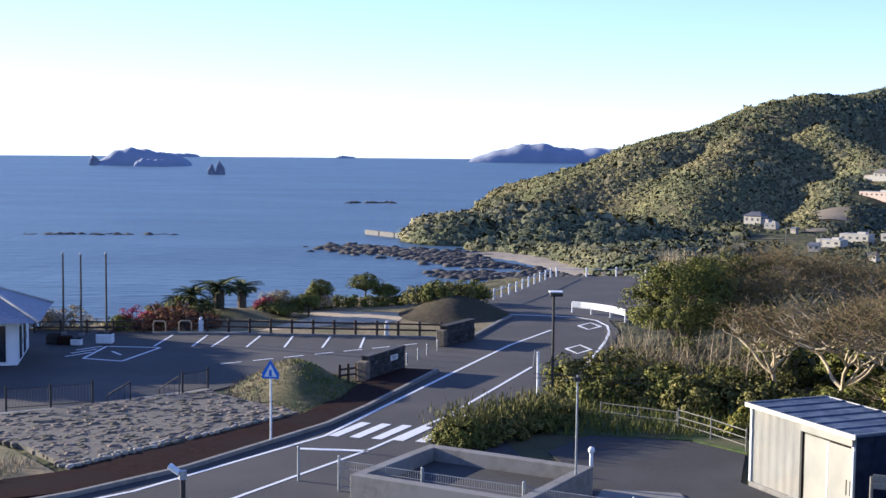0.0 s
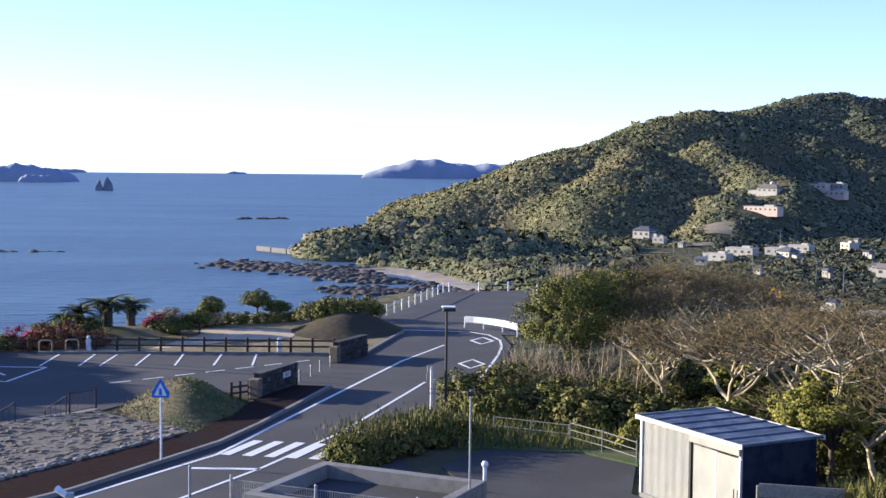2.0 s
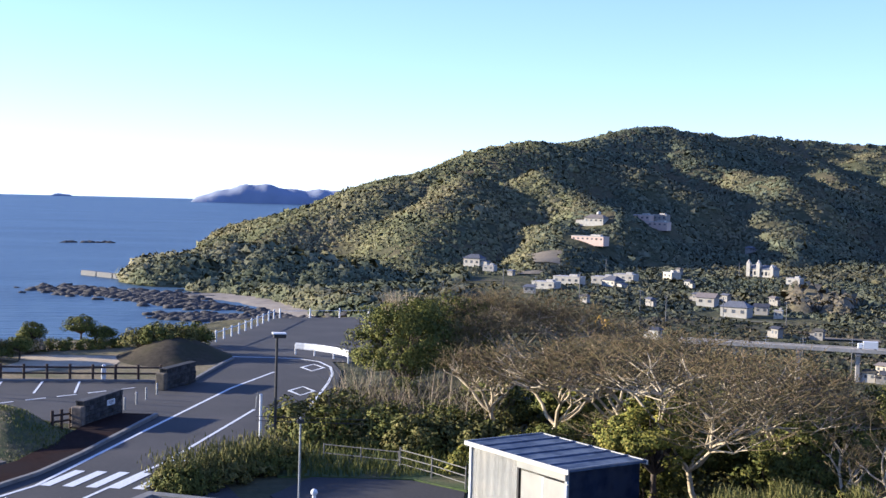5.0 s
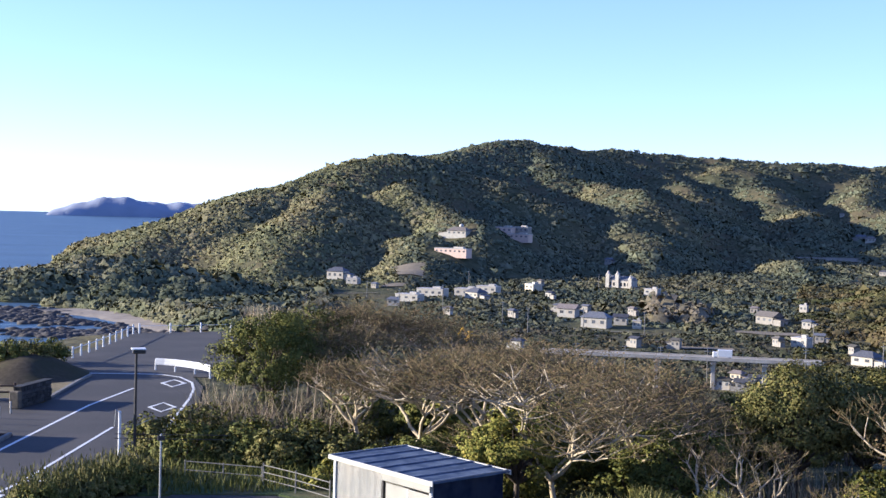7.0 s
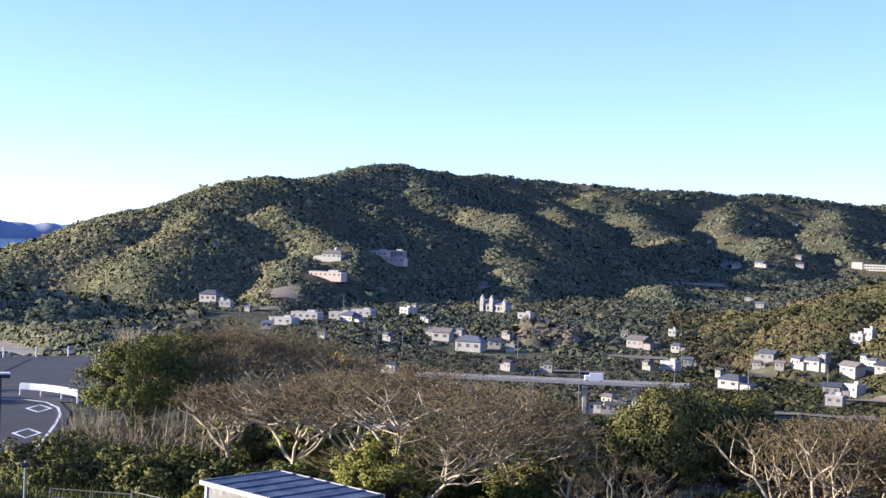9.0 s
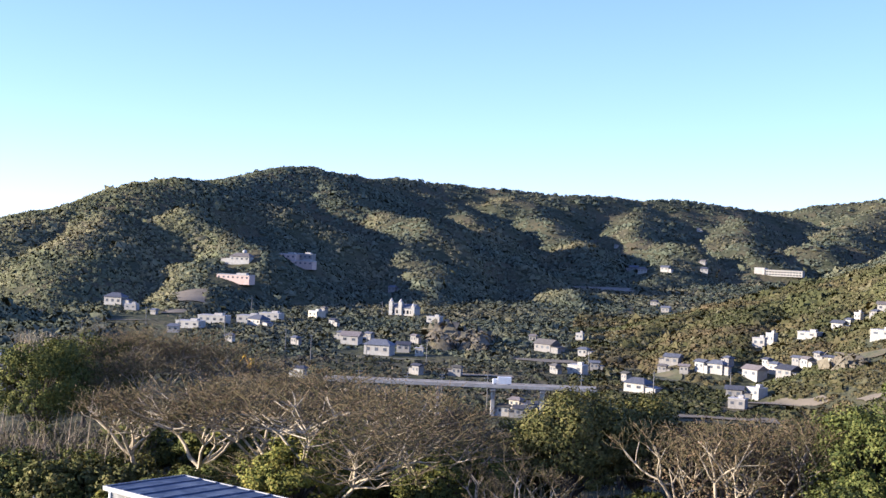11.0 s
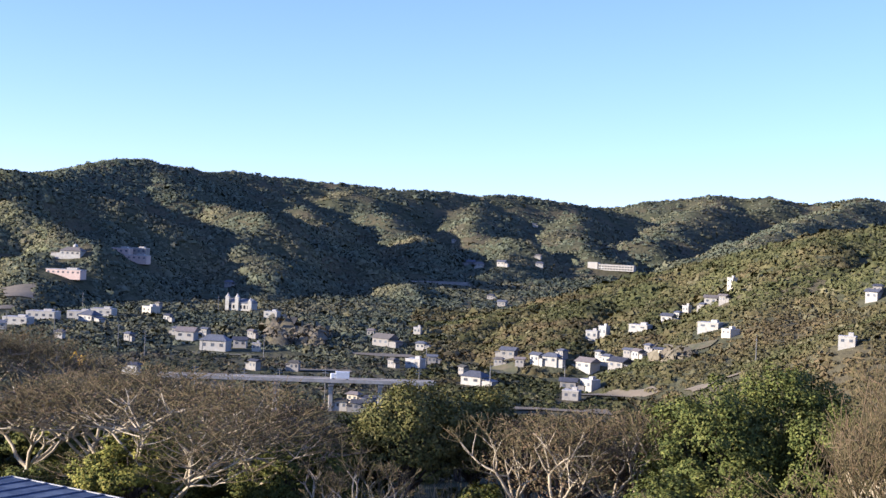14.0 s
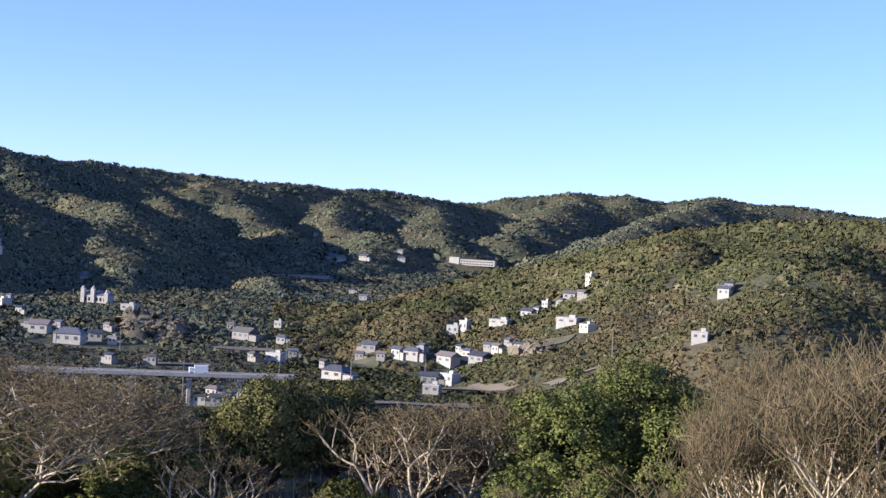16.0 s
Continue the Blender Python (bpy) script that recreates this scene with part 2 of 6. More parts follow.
def ribbon(bm, pts, width, z0, z1):
    """A strip of that width along a path, from height z0 to z1."""
    n = len(pts)
    sides = ([], [])
    for i, p in enumerate(pts):
        a, b = pts[max(i - 1, 0)], pts[min(i + 1, n - 1)]
        dx, dy = b[0] - a[0], b[1] - a[1]
        l = math.hypot(dx, dy) or 1
        nx, ny = -dy / l * width / 2, dx / l * width / 2
        sides[0].append((p[0] + nx, p[1] + ny))
        sides[1].append((p[0] - nx, p[1] - ny))
    for i in range(n - 1):
        slab(bm, [sides[0][i], sides[0][i + 1], sides[1][i + 1], sides[1][i]], z0, z1)
    return bm


def polar(az, r, z):
    a = radians(az)
    return (r * math.sin(a), r * math.cos(a), z)


# ---------------------------------------------------------------- land and sea
SEA_Z = -47.5
PLATEAU = np.array([(-70, -60), (-70, 78), (-27, 86.5), (-15, 95), (-8, 106), (2, 108), (10, 124), (20, 126), (24, 112), (24, 95), (32, 70), (45, 48), (70, 30), (70, -60)], dtype=float)
# crest lines: azimuth, distance, height of points along each
CRESTS = [
    # low nose of the headland
    [(-0.9, 800, -46.6), (-0.13, 805, -38.8), (1.08, 820, -32.5), (2.79, 830, -28.6), (3.52, 840, -25.2), (4.75, 820, -29.1), (6.71, 800, -34.7), (8.65, 800, -38.2)],
    # seaward hill and its summits
    [(2.3, 1080, -39.6), (3.51, 1090, -28.4), (4.24, 1100, -27.5), (5.69, 1120, -16.6), (6.9, 1130, -10.7), (8.1, 1140, -4.6), (8.96, 1150, 9.7), (10.45, 1160, 20.9), (11.63, 1170, 25.9), (12.81, 1190, 32.5), (14.25, 1220, 48.6), (15.83, 1260, 58), (17, 1330, 57.1), (17.62, 1380, 58.2), (18.63, 1450, 71.3), (19.83, 1510, 83.6), (20.92, 1550, 90.1)],
    # long inland ridge
    [(21.7, 1900, 98.3), (22.62, 1950, 103), (23.35, 2050, 98.4), (25.1, 2150, 108.8), (26.4, 2180, 105.2), (28.7, 2200, 100.7), (29.5, 2200, 100.7), (31.9, 2200, 94.1), (34, 2250, 96.8), (35.2, 2300, 93.9), (37.6, 2350, 97.4), (39.5, 2400, 90), (41.5, 2450, 78.4), (43, 2500, 62.4)],
    # farthest ridge
    [(39, 3000, 93.8), (41.6, 3000, 105.9), (43, 3000, 122.1), (44.3, 3000, 130), (45.7, 3000, 141), (46.97, 3000, 135.2), (47.8, 3000, 140.5), (49.4, 3000, 127.9), (51.7, 3000, 145.2), (53.3, 3000, 132.1), (54.5, 3000, 134.7), (56.1, 3000, 126.8), (57.6, 3000, 117.4), (66, 3000, 99)],
    # slope across the valley
    [(32.5, 700, -48.2), (33.96, 740, -46.3), (35.85, 790, -37.6), (38.49, 840, -28.1), (41.14, 880, -18.1), (43.31, 900, -9.8), (45.7, 900, 1.8), (47.58, 890, 13.1), (49.69, 870, 22.8), (51.55, 850, 29.6), (53.84, 830, 33.9), (57.6, 800, 36), (66, 750, 34.9)],
    # spurs, the first one behind the beach
    [(1.9, 742, -44), (3.3, 730, -43), (4.9, 706, -42), (6.6, 662, -41), (8.0, 618, -40), (9.3, 595, -41)],
    [(12.57, 1185, 35.2), (12.5, 1070, 6.5), (11.62, 970, -17.9), (10.4, 870, -40.9)],
    [(15.7, 1260, 56.6), (16.26, 1150, 28.5), (17.39, 1050, 0.8), (16.97, 940, -26.3), (15.81, 850, -39.5)],
    [(19.71, 1500, 78.1), (19.76, 1330, 34.4), (19.33, 1150, -3.4), (18.9, 1000, -23.2)],
    [(20.91, 1550, 88.5), (22.65, 1440, 60.5), (24.4, 1330, 35.5), (25.92, 1190, 0.9), (26.48, 1030, -32.6), (26.2, 920, -47.9)],
    [(25.08, 2150, 105.8), (26.33, 1980, 71.5), (28.07, 1800, 40.8), (29.56, 1600, 8.3)],
    [(29.47, 2200, 98.4), (30.97, 1930, 50.4), (32.45, 1720, 18.7), (33.45, 1500, -13.3)],
    [(24.66, 1560, 23.6), (27.13, 1450, 9.2), (29.59, 1320, -8.2), (32.04, 1180, -24.4), (34, 1000, -42.9)],
    [(28.6, 1330, -10.9), (29.4, 1150, -34.2), (30.4, 960, -50.4)],
    [(35.2, 2300, 90.3), (35.29, 1900, 30.9), (37.18, 1700, 9.4), (35.84, 1420, -27.4)],
    [(39.5, 2400, 85.4), (39.6, 2000, 30.9), (40.6, 1700, 4.1)],
    [(45.7, 2950, 128.5), (44.3, 2400, 60.3), (43, 1900, 19.9)],
    [(51.7, 2950, 133.6), (49, 2200, 59.9), (47.5, 1600, 21.2)],
    [(45.7, 895, 2.2), (44.6, 760, -16.5), (43.6, 640, -30.3)],
    [(41.2, 880, -17.7), (40.4, 740, -28.8), (39.6, 630, -37.4)],
    [(51.5, 850, 29.3), (50.2, 700, 2.7), (49.2, 560, -19.3)],
    [(57.5, 800, 35.1), (55.4, 640, 12.2), (54.2, 500, -11)],
]
CRESTS = [np.array([polar(*p) for p in c]) for c in CRESTS]


def plate_distance(x, y):
    """Metres outside the plateau's edge, 0 on it."""
    d2 = np.full(x.shape, 1e12)
    inside = np.zeros(x.shape, dtype=bool)
    n = len(PLATEAU)
    for i in range(n):
        (ax, ay), (bx, by) = PLATEAU[i], PLATEAU[(i + 1) % n]
        ex, ey = bx - ax, by - ay
        s = np.clip(((x - ax) * ex + (y - ay) * ey) / (ex * ex + ey * ey), 0, 1)
        d2 = np.minimum(d2, (x - ax - s * ex) ** 2 + (y - ay - s * ey) ** 2)
        cross = ((ay > y) != (by > y)) & (x < (bx - ax) * (y - ay) / (by - ay if by != ay else 1e-9) + ax)
        inside ^= cross
    return np.where(inside, 0, np.sqrt(d2))


def waves(x, y, size, seed):
    """Smooth irregular bumps between -1 and 1, made of turned sines."""
    rng = np.random.RandomState(seed)
    out = np.zeros(x.shape)
    for k in range(7):
        a, ph, f = rng.uniform(0, 6.28), rng.uniform(0, 6.28), 6.28 / size * rng.uniform(0.6, 1.7)
        out += np.sin(f * (x * math.cos(a) + y * math.sin(a)) + ph)
    return out / 4.0


def land_height(x, y):
    r = np.hypot(x, y)
    az = np.degrees(np.arctan2(x, y))
    # valley floor inland, sea bed elsewhere
    inland = 1 / (1 + np.exp(-np.clip((x - 54 - np.maximum(r - 640, 0) * 0.12) / 12, -40, 40)))
    h = -58 + inland * (12.5 + np.clip(r - 650, 0, 1500) * 0.021 + 1.5 * waves(x, y, 160, 3))
    top = np.full(x.shape, -200.0)
    far = np.full(x.shape, 1e6)
    for li, line in enumerate(CRESTS):
        for (ax, ay, az0), (bx, by, bz) in zip(line[:-1], line[1:]):
            ex, ey = bx - ax, by - ay
            s = np.clip(((x - ax) * ex + (y - ay) * ey) / (ex * ex + ey * ey), 0, 1)
            d = np.hypot(x - ax - s * ex, y - ay - s * ey)
            if li < 5:
                far = np.minimum(far, d)
            slope = (0.42 if li < 5 else 0.44) + 0.1 * waves(x, y, 200, 11)
            soft = 30.0 if li < 5 else 6.0 if li == 5 else 24.0
            z = az0 + s * (bz - az0) - slope * (np.sqrt(d * d + soft * soft) - soft)
            top = np.maximum(top, z)
    # the land ends in a rocky shore towards the sea
    shore = np.where(y > 800, -14 + (y - 800) * 0.17, -14 + (800 - y) * 0.42)
    top = top - np.clip(shore - 4 - x, 0, 300) * 0.75
    top = top + np.clip(r / 900, 0, 1.15) * np.clip(far / 150, 0.1, 1) * np.where(r > 1400, 5.5, 9.0) * (waves(x, y, 190, 5) + 0.6 * waves(x, y, 80, 6)) * np.clip((top + 44) / 45, 0, 1)
    h = np.maximum(h, top)
    d = plate_distance(x, y)
    near = -0.06 - np.clip(d, 0, 6) * 0.12 - np.clip(d - 6, 0, 400) * 0.42 + np.clip(d / 20, 0, 1) * 0.5 * waves(x, y, 22, 8)
    return np.where(d == 0, -0.06, np.maximum(h, near))


AZ = np.concatenate([np.arange(-180, -24, 6.0), np.arange(-24, 66, 0.18), np.arange(66, 180, 6.0)])
RR = np.concatenate([np.linspace(0.01, 40, 12), np.geomspace(42, 4840, 300)])
ga, gr = np.meshgrid(np.radians(AZ), RR, indexing="ij")
gx, gy = gr * np.sin(ga), gr * np.cos(ga) - 2.0
gz = land_height(gx, gy)
na, nr = len(AZ), len(RR)
ii, jj = np.meshgrid(np.arange(na), np.arange(nr - 1), indexing="ij")
i2 = (ii + 1) % na
quads = np.stack([ii * nr + jj, i2 * nr + jj, i2 * nr + jj + 1, ii * nr + jj + 1], -1).reshape(-1, 4)[:, ::-1]
ground = raw("ground", np.stack([gx, gy, gz], -1).reshape(-1, 3), quads, M_SOIL, smooth=True)
tagged(ground, "scrubby green and brown hilly ground around a coastal valley", "ground", kind="structure")

bm = bmesh.new()
bmesh.ops.create_circle(bm, cap_ends=True, segments=180, radius=4850)
sea = part("water", bm, M_SEA)
sea.location.z = SEA_Z
tagged(sea, "deep blue rippled sea reaching to the horizon", "sea", kind="structure")


def hump(name, label, cx, cy, length, depth, height, mat, seed, turn=0.0, base=SEA_Z, ridge=0.55, category="island", group=""):
    """A rocky island: a grid raised by an uneven long profile."""
    rng = np.random.RandomState(seed)
    nx, ny = 56, 14
    u, v = np.meshgrid(np.linspace(-1, 1, nx), np.linspace(-1, 1, ny), indexing="ij")
    prof = np.clip(1 - np.abs(u) ** 2.6, 0, 1) ** 0.6 * (0.87 + 0.13 * np.sin(u * rng.uniform(3, 6) + rng.uniform(0, 6)))
    prof *= 0.95 + 0.05 * np.sin(u * rng.uniform(14, 22) + rng.uniform(0, 6))
    z = prof * np.clip(1 - v * v, 0, 1) ** ridge * height + rng.uniform(-1, 1, u.shape) * height * 0.025 - 1.0
    c, s = math.cos(radians(turn)), math.sin(radians(turn))
    x, y = u * length / 2, v * depth / 2
    verts = np.stack([x * c - y * s, x * s + y * c, z], -1).reshape(-1, 3)
    a, b = np.meshgrid(np.arange(nx - 1), np.arange(ny - 1), indexing="ij")
    q = np.stack([a * ny + b, (a + 1) * ny + b, (a + 1) * ny + b + 1, a * ny + b + 1], -1).reshape(-1, 4)
    ob = raw(name, verts, q, mat, smooth=True)
    ob.location = (cx, cy, base)
    return tagged(ob, label, category, group)


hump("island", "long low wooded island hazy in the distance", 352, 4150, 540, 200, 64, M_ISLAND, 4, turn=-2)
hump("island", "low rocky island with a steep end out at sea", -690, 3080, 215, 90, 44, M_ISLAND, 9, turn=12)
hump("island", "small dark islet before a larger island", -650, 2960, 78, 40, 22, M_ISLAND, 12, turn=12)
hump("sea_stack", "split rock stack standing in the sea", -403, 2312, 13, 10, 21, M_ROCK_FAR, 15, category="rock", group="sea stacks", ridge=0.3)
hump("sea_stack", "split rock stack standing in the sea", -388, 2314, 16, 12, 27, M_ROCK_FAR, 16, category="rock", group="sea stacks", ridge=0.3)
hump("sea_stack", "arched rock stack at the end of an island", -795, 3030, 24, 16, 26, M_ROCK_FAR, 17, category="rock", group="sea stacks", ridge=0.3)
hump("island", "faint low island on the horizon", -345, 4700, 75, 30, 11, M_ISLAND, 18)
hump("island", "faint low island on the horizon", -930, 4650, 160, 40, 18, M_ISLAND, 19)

# reefs and shore rocks
def rocks(name, label, n, a, b, width, size, seed, zlift=0.0, mat=None):
    """Jagged rocks strewn along a line, as one object."""
    rng = np.random.RandomState(seed)
    u = rng.uniform(0, 1, n)
    x = a[0] + (b[0] - a[0]) * u + rng.normal(0, width, n)
    y = a[1] + (b[1] - a[1]) * u + rng.normal(0, width, n)
    base = np.maximum(land_height(x, y), SEA_Z) + zlift
    sz = size * rng.uniform(0.4, 1.5, n)
    k = 6
    ang = np.arange(k) * 2 * math.pi / k
    v = np.zeros((n, 2 * k + 1, 3))
    for j, (rad, zz) in enumerate(((1.0, -0.3), (0.72, 0.42))):
        jit = rng.uniform(0.6, 1.35, (n, k))
        v[:, j * k:(j + 1) * k, 0] = x[:, None] + np.cos(ang) * sz[:, None] * rad * jit * 1.5
        v[:, j * k:(j + 1) * k, 1] = y[:, None] + np.sin(ang) * sz[:, None] * rad * jit
        v[:, j * k:(j + 1) * k, 2] = base[:, None] + sz[:, None] * (zz + rng.uniform(-0.2, 0.2, (n, k))) * 0.8
    v[:, -1] = np.stack([x, y, base + sz * rng.uniform(0.35, 0.8, n)], -1)
    i = np.arange(k)
    i2 = (i + 1) % k
    tri = np.concatenate([np.stack([i, i2, k + i2], -1), np.stack([i, k + i2, k + i], -1), np.stack([k + i, k + i2, np.full(k, 2 * k)], -1)])
    f = (np.arange(n)[:, None, None] * (2 * k + 1) + tri[None]).reshape(-1, 3)
    return tagged(raw(name, v.reshape(-1, 3), f, mat or M_ROCK), label, "rocks", kind="stuff")


rocks("reef", "dark rocks breaking the sea surface", 60, (-262, 826), (-168, 838), 3, 2.0, 3, -0.5)
rocks("reef", "low dark reef far out", 40, (-92, 1288), (-50, 1296), 3, 2.6, 4, -0.4)
rocks("shore_rocks", "jumbled dark rocks along the shore", 420, (-56, 745), (8, 690), 11, 2.0, 5, mat=M_ROCK)
rocks("shore_rocks", "jumbled dark rocks along the shore", 260, (-10, 690), (24, 640), 8, 1.8, 6)
rocks("shore_rocks", "jumbled dark rocks below the beach", 420, (8, 596), (75, 575), 9, 2.0, 7)
rocks("shore_rocks", "scattered rocks at the edge of the sand", 120, (24, 660), (52, 606), 4, 1.4, 8)


def beach():
    """A curved strip of sand sloping into the sea, with uneven edges."""
    line = np.array([(10, 704), (22, 698), (36, 684), (47, 662), (55, 636), (60, 606), (66, 590)], dtype=float)
    u = np.linspace(0, len(line) - 1, 60)
    cx, cy = np.interp(u, np.arange(len(line)), line[:, 0]), np.interp(u, np.arange(len(line)), line[:, 1])
    tx, ty = np.gradient(cx), np.gradient(cy)
    ln = np.hypot(tx, ty)
    nx, ny = ty / ln, -tx / ln      # towards the water
    v = np.linspace(-1, 1, 7)
    half = (7.0 + 2.2 * waves(cx, cy, 30, 61)) * np.clip(np.sin(np.pi * u / u.max()) * 1.6, 0.1, 1)
    reach = np.where(v > 0, 1.8 * v, v)      # the sand runs back under the trees
    x = cx[:, None] - nx[:, None] * reach * half[:, None]
    y = cy[:, None] - ny[:, None] * reach * half[:, None]
    z = SEA_Z + 0.7 + 0.9 * v[None, :] + 0.15 * waves(x, y, 9, 62)
    i, j = np.meshgrid(np.arange(59), np.arange(6), indexing="ij")
    q = np.stack([i * 7 + j, i * 7 + j + 1, (i + 1) * 7 + j + 1, (i + 1) * 7 + j], -1).reshape(-1, 4)
    return tagged(raw("beach", np.stack([x, y, z], -1).reshape(-1, 3), q, M_SAND, smooth=True), "strip of pale sand between rocks and woods", "beach", kind="structure")


beach()
br = thing("breakwater", "pale concrete breakwater running into the sea", "breakwater", at=(-49, 858, SEA_Z), turn=-54)
for k in range(3):
    bm = bmesh.new()
    box(bm, (16.5, 3.5, 5.5), (8.5 + 17.4 * k, 0, 0.2), bevel=0.2)
    part("segment", bm, M_CONCRETE, br)


# ---------------------------------------------------------------- road, pavements, car park
def strip(name, pts, width, z0, z1, mat, label, category, group="", kind="structure"):
    bm = bmesh.new()
    ribbon(bm, pts, width, z0, z1)
    return tagged(part(name, bm, mat), label, category, group, kind)


def sheet(name, pts, z0, z1, mat, label, category):
    bm = bmesh.new()
    slab(bm, pts, z0, z1)
    return tagged(part(name, bm, mat), label, category, kind="structure")


road = sheet("road", [(-13.4, 38), (6, 36), (3.6, 50), (2.4, 57), (6.2, 65.6), (9.3, 76), (11.0, 83), (11.9, 88.3), (11.9, 93.4), (13.2, 93), (15, 97), (19.5, 112), (20, 125.5), (10.2, 124), (5.6, 111), (3.0, 104), (4.8, 95), (4.0, 91.6), (1.6, 82.4), (-0.2, 71), (-3.4, 61.4), (-4.9, 57.5), (-9.6, 49.4), (-12.8, 45.5), (-17, 41.5)], -0.3, 0.0, M_ASPHALT, "grey asphalt road bending away past a car park", "road")
lot = sheet("car_park", [(-60, 50), (-34, 52), (-20.5, 58.6), (-11.5, 65.4), (-7.6, 72), (-3.9, 69.2), (-2.2, 72.4), (0.05, 72.0), (1.7, 82.2), (0.4, 84.4), (-18, 85.3), (-27, 86), (-60, 84)], -0.3, -0.006, M_ASPHALT, "dark asphalt car park with painted bays", "car park")
sheet("driveway", [(5.6, 47.4), (4.2, 40), (12, 36), (13.6, 42.6), (11.2, 48.4), (12.4, 52.9), (10.6, 55.2), (6.4, 56.2), (4.4, 53.0)], -0.3, -0.004, M_ASPHALT_OLD, "worn grey asphalt yard in front of a shed", "yard")
sheet("yard_slab", [(5.9, 47.0), (8.6, 46.6), (8.9, 44.6), (5.2, 44.8)], -0.1, 0.06, M_CONCRETE, "pale concrete slab set in a yard", "slab")
walkway = sheet("pavement", [(-17.6, 43.4), (-12.95, 45.8), (-9.75, 49.6), (-5.05, 57.7), (-3.55, 61.6), (-0.3, 71.6), (-2.1, 72.0), (-3.7, 68.6), (-6.1, 59.9), (-14.1, 48.6), (-18.4, 45.6)], -0.3, 0.12, M_PAVER, "dark brown paved roadside pavement", "pavement")
kerb = strip("kerb", [(-17.2, 41.8), (-12.85, 45.65), (-9.65, 49.5), (-4.95, 57.6), (-3.45, 61.5), (-0.2, 71.6)], 0.2, -0.1, 0.16, M_CONCRETE, "grey concrete kerb along the road", "kerb")
strip("kerb", [(1.9, 83.9), (4.0, 91.5), (5.0, 94.6)], 0.22, -0.1, 0.14, M_CONCRETE, "pale concrete kerb beside the lawn", "kerb")
strip("kerb", [(-20.6, 58.3), (-16.3, 60.9), (-11.5, 65.2)], 0.45, -0.2, 0.14, M_CONCRETE, "pale concrete edging above a stone bank", "kerb")
strip("kerb", [(-18.6, 84.6), (-13.8, 84.75), (-4, 84.2), (-0.1, 83.9)], 0.2, -0.1, 0.12, M_CONCRETE, "grey concrete kerb at the end of the bays", "kerb")
sheet("lawn", [(-27, 86.2), (-18, 85.5), (0.3, 84.6), (2.1, 85), (3.9, 91.8), (4.2, 96), (2.4, 104), (-8, 105.6), (-15, 94.6)], -0.3, 0.01, M_DRYGRASS, "dry brown winter lawn above the sea", "lawn")
M_SANDPATH = material("sandy_path", [(0.36, 0.28, 0.17), (0.5, 0.4, 0.26)], 1.2, 0.95, 0.01, 20)
sheet("path", [(-18.6, 85.6), (-12, 86.2), (-9.4, 93), (-9.6, 96.8), (-2.4, 96.2), (-3.0, 91.5), (-6.0, 90.6), (-9.5, 87.6), (-13, 85.6)], -0.2, 0.03, M_SANDPATH, "pale sandy path across a dry lawn", "path")
sheet("verge", [(-24, 41), (-17.7, 43.2), (-18.5, 45.8), (-14.3, 48.6), (-16.9, 52.0), (-18.3, 53.4), (-20.6, 58.2), (-32, 51)], -0.3, 0.05, M_DRYGRASS, "dry grassy verge beside a stone bank", "verge")

sheet("verge", [(5.0, 56.4), (6.5, 56.3), (10.7, 55.3), (12.5, 53.0), (16, 54), (15, 62), (9, 66), (6.6, 64), (4.2, 60)], -0.3, 0.03, M_GREENGRASS, "green grass behind a pipe rail", "verge")

# painted lines
Z0, Z1 = 0.004, 0.012
strip("road_line", [(-16.0, 41.2), (-10.9, 46.3), (-4.9, 55.5), (-1.0, 66.6), (4.2, 81.2), (7.4, 88.2)], 0.17, Z0, Z1, M_PAINT, "solid white edge line on asphalt", "road marking")
strip("road_line", [(-10.5, 41), (-7.2, 45.5), (-2.9, 53.0), (0.3, 59.8), (5.1, 73.4)], 0.16, Z0, Z1, M_PAINT, "solid white centre line on asphalt", "road marking")
strip("road_line", [(5.4, 64.6), (5.9, 66.2), (8.7, 76.1), (10.4, 83.2), (11.2, 87.4), (11.45, 90.5), (11.0, 93.3), (9.8, 94.9), (7.5, 95.6), (4.6, 96.1)], 0.17, Z0, Z1, M_PAINT, "white edge line curving round a bend", "road marking")
for a, b, w in (((0.5, 60.1), (2.2, 59.5), 0.3), ((-5.7, 53.1), (-2.9, 52.8), 0.3)):
    strip("stop_line", [a, b], w, Z0, Z1, M_PAINT, "white stop line before a crossing", "road marking", "stop lines")
for i in range(5):
    x, y = -4.55 + 0.93 * i, 55.45 - 0.24 * i
    strip("crossing_stripe", [(x, y), (x + 1.25, y + 2.75)], 0.47, Z0 + 0.004, Z1 + 0.004, M_PAINT, "white zebra crossing stripe on asphalt", "road marking", "zebra crossing")
for cx, cy in ((8.4, 80.0), (10.2, 90.3)):
    c = [(cx - 0.75, cy + 0.1), (cx + 0.25, cy + 1.7), (cx + 0.75, cy - 0.1), (cx - 0.25, cy - 1.7), (cx - 0.75, cy + 0.1)]
    strip("road_diamond", c, 0.22, Z0, Z1, M_PAINT, "white diamond outline painted on asphalt", "road marking", "diamonds")
for x, x2 in ((-17.2, -17.4), (-15.0, -15.1), (-13.6, -13.9), (-11.6, -11.8), (-9.5, -9.5), (-7.1, -7.2), (-4.9, -4.9)):
    strip("bay_line", [(x, 84.2), (x2, 79.6)], 0.13, 0.0, 0.008, M_PAINT, "white parking bay line", "road marking", "parking bay lines")
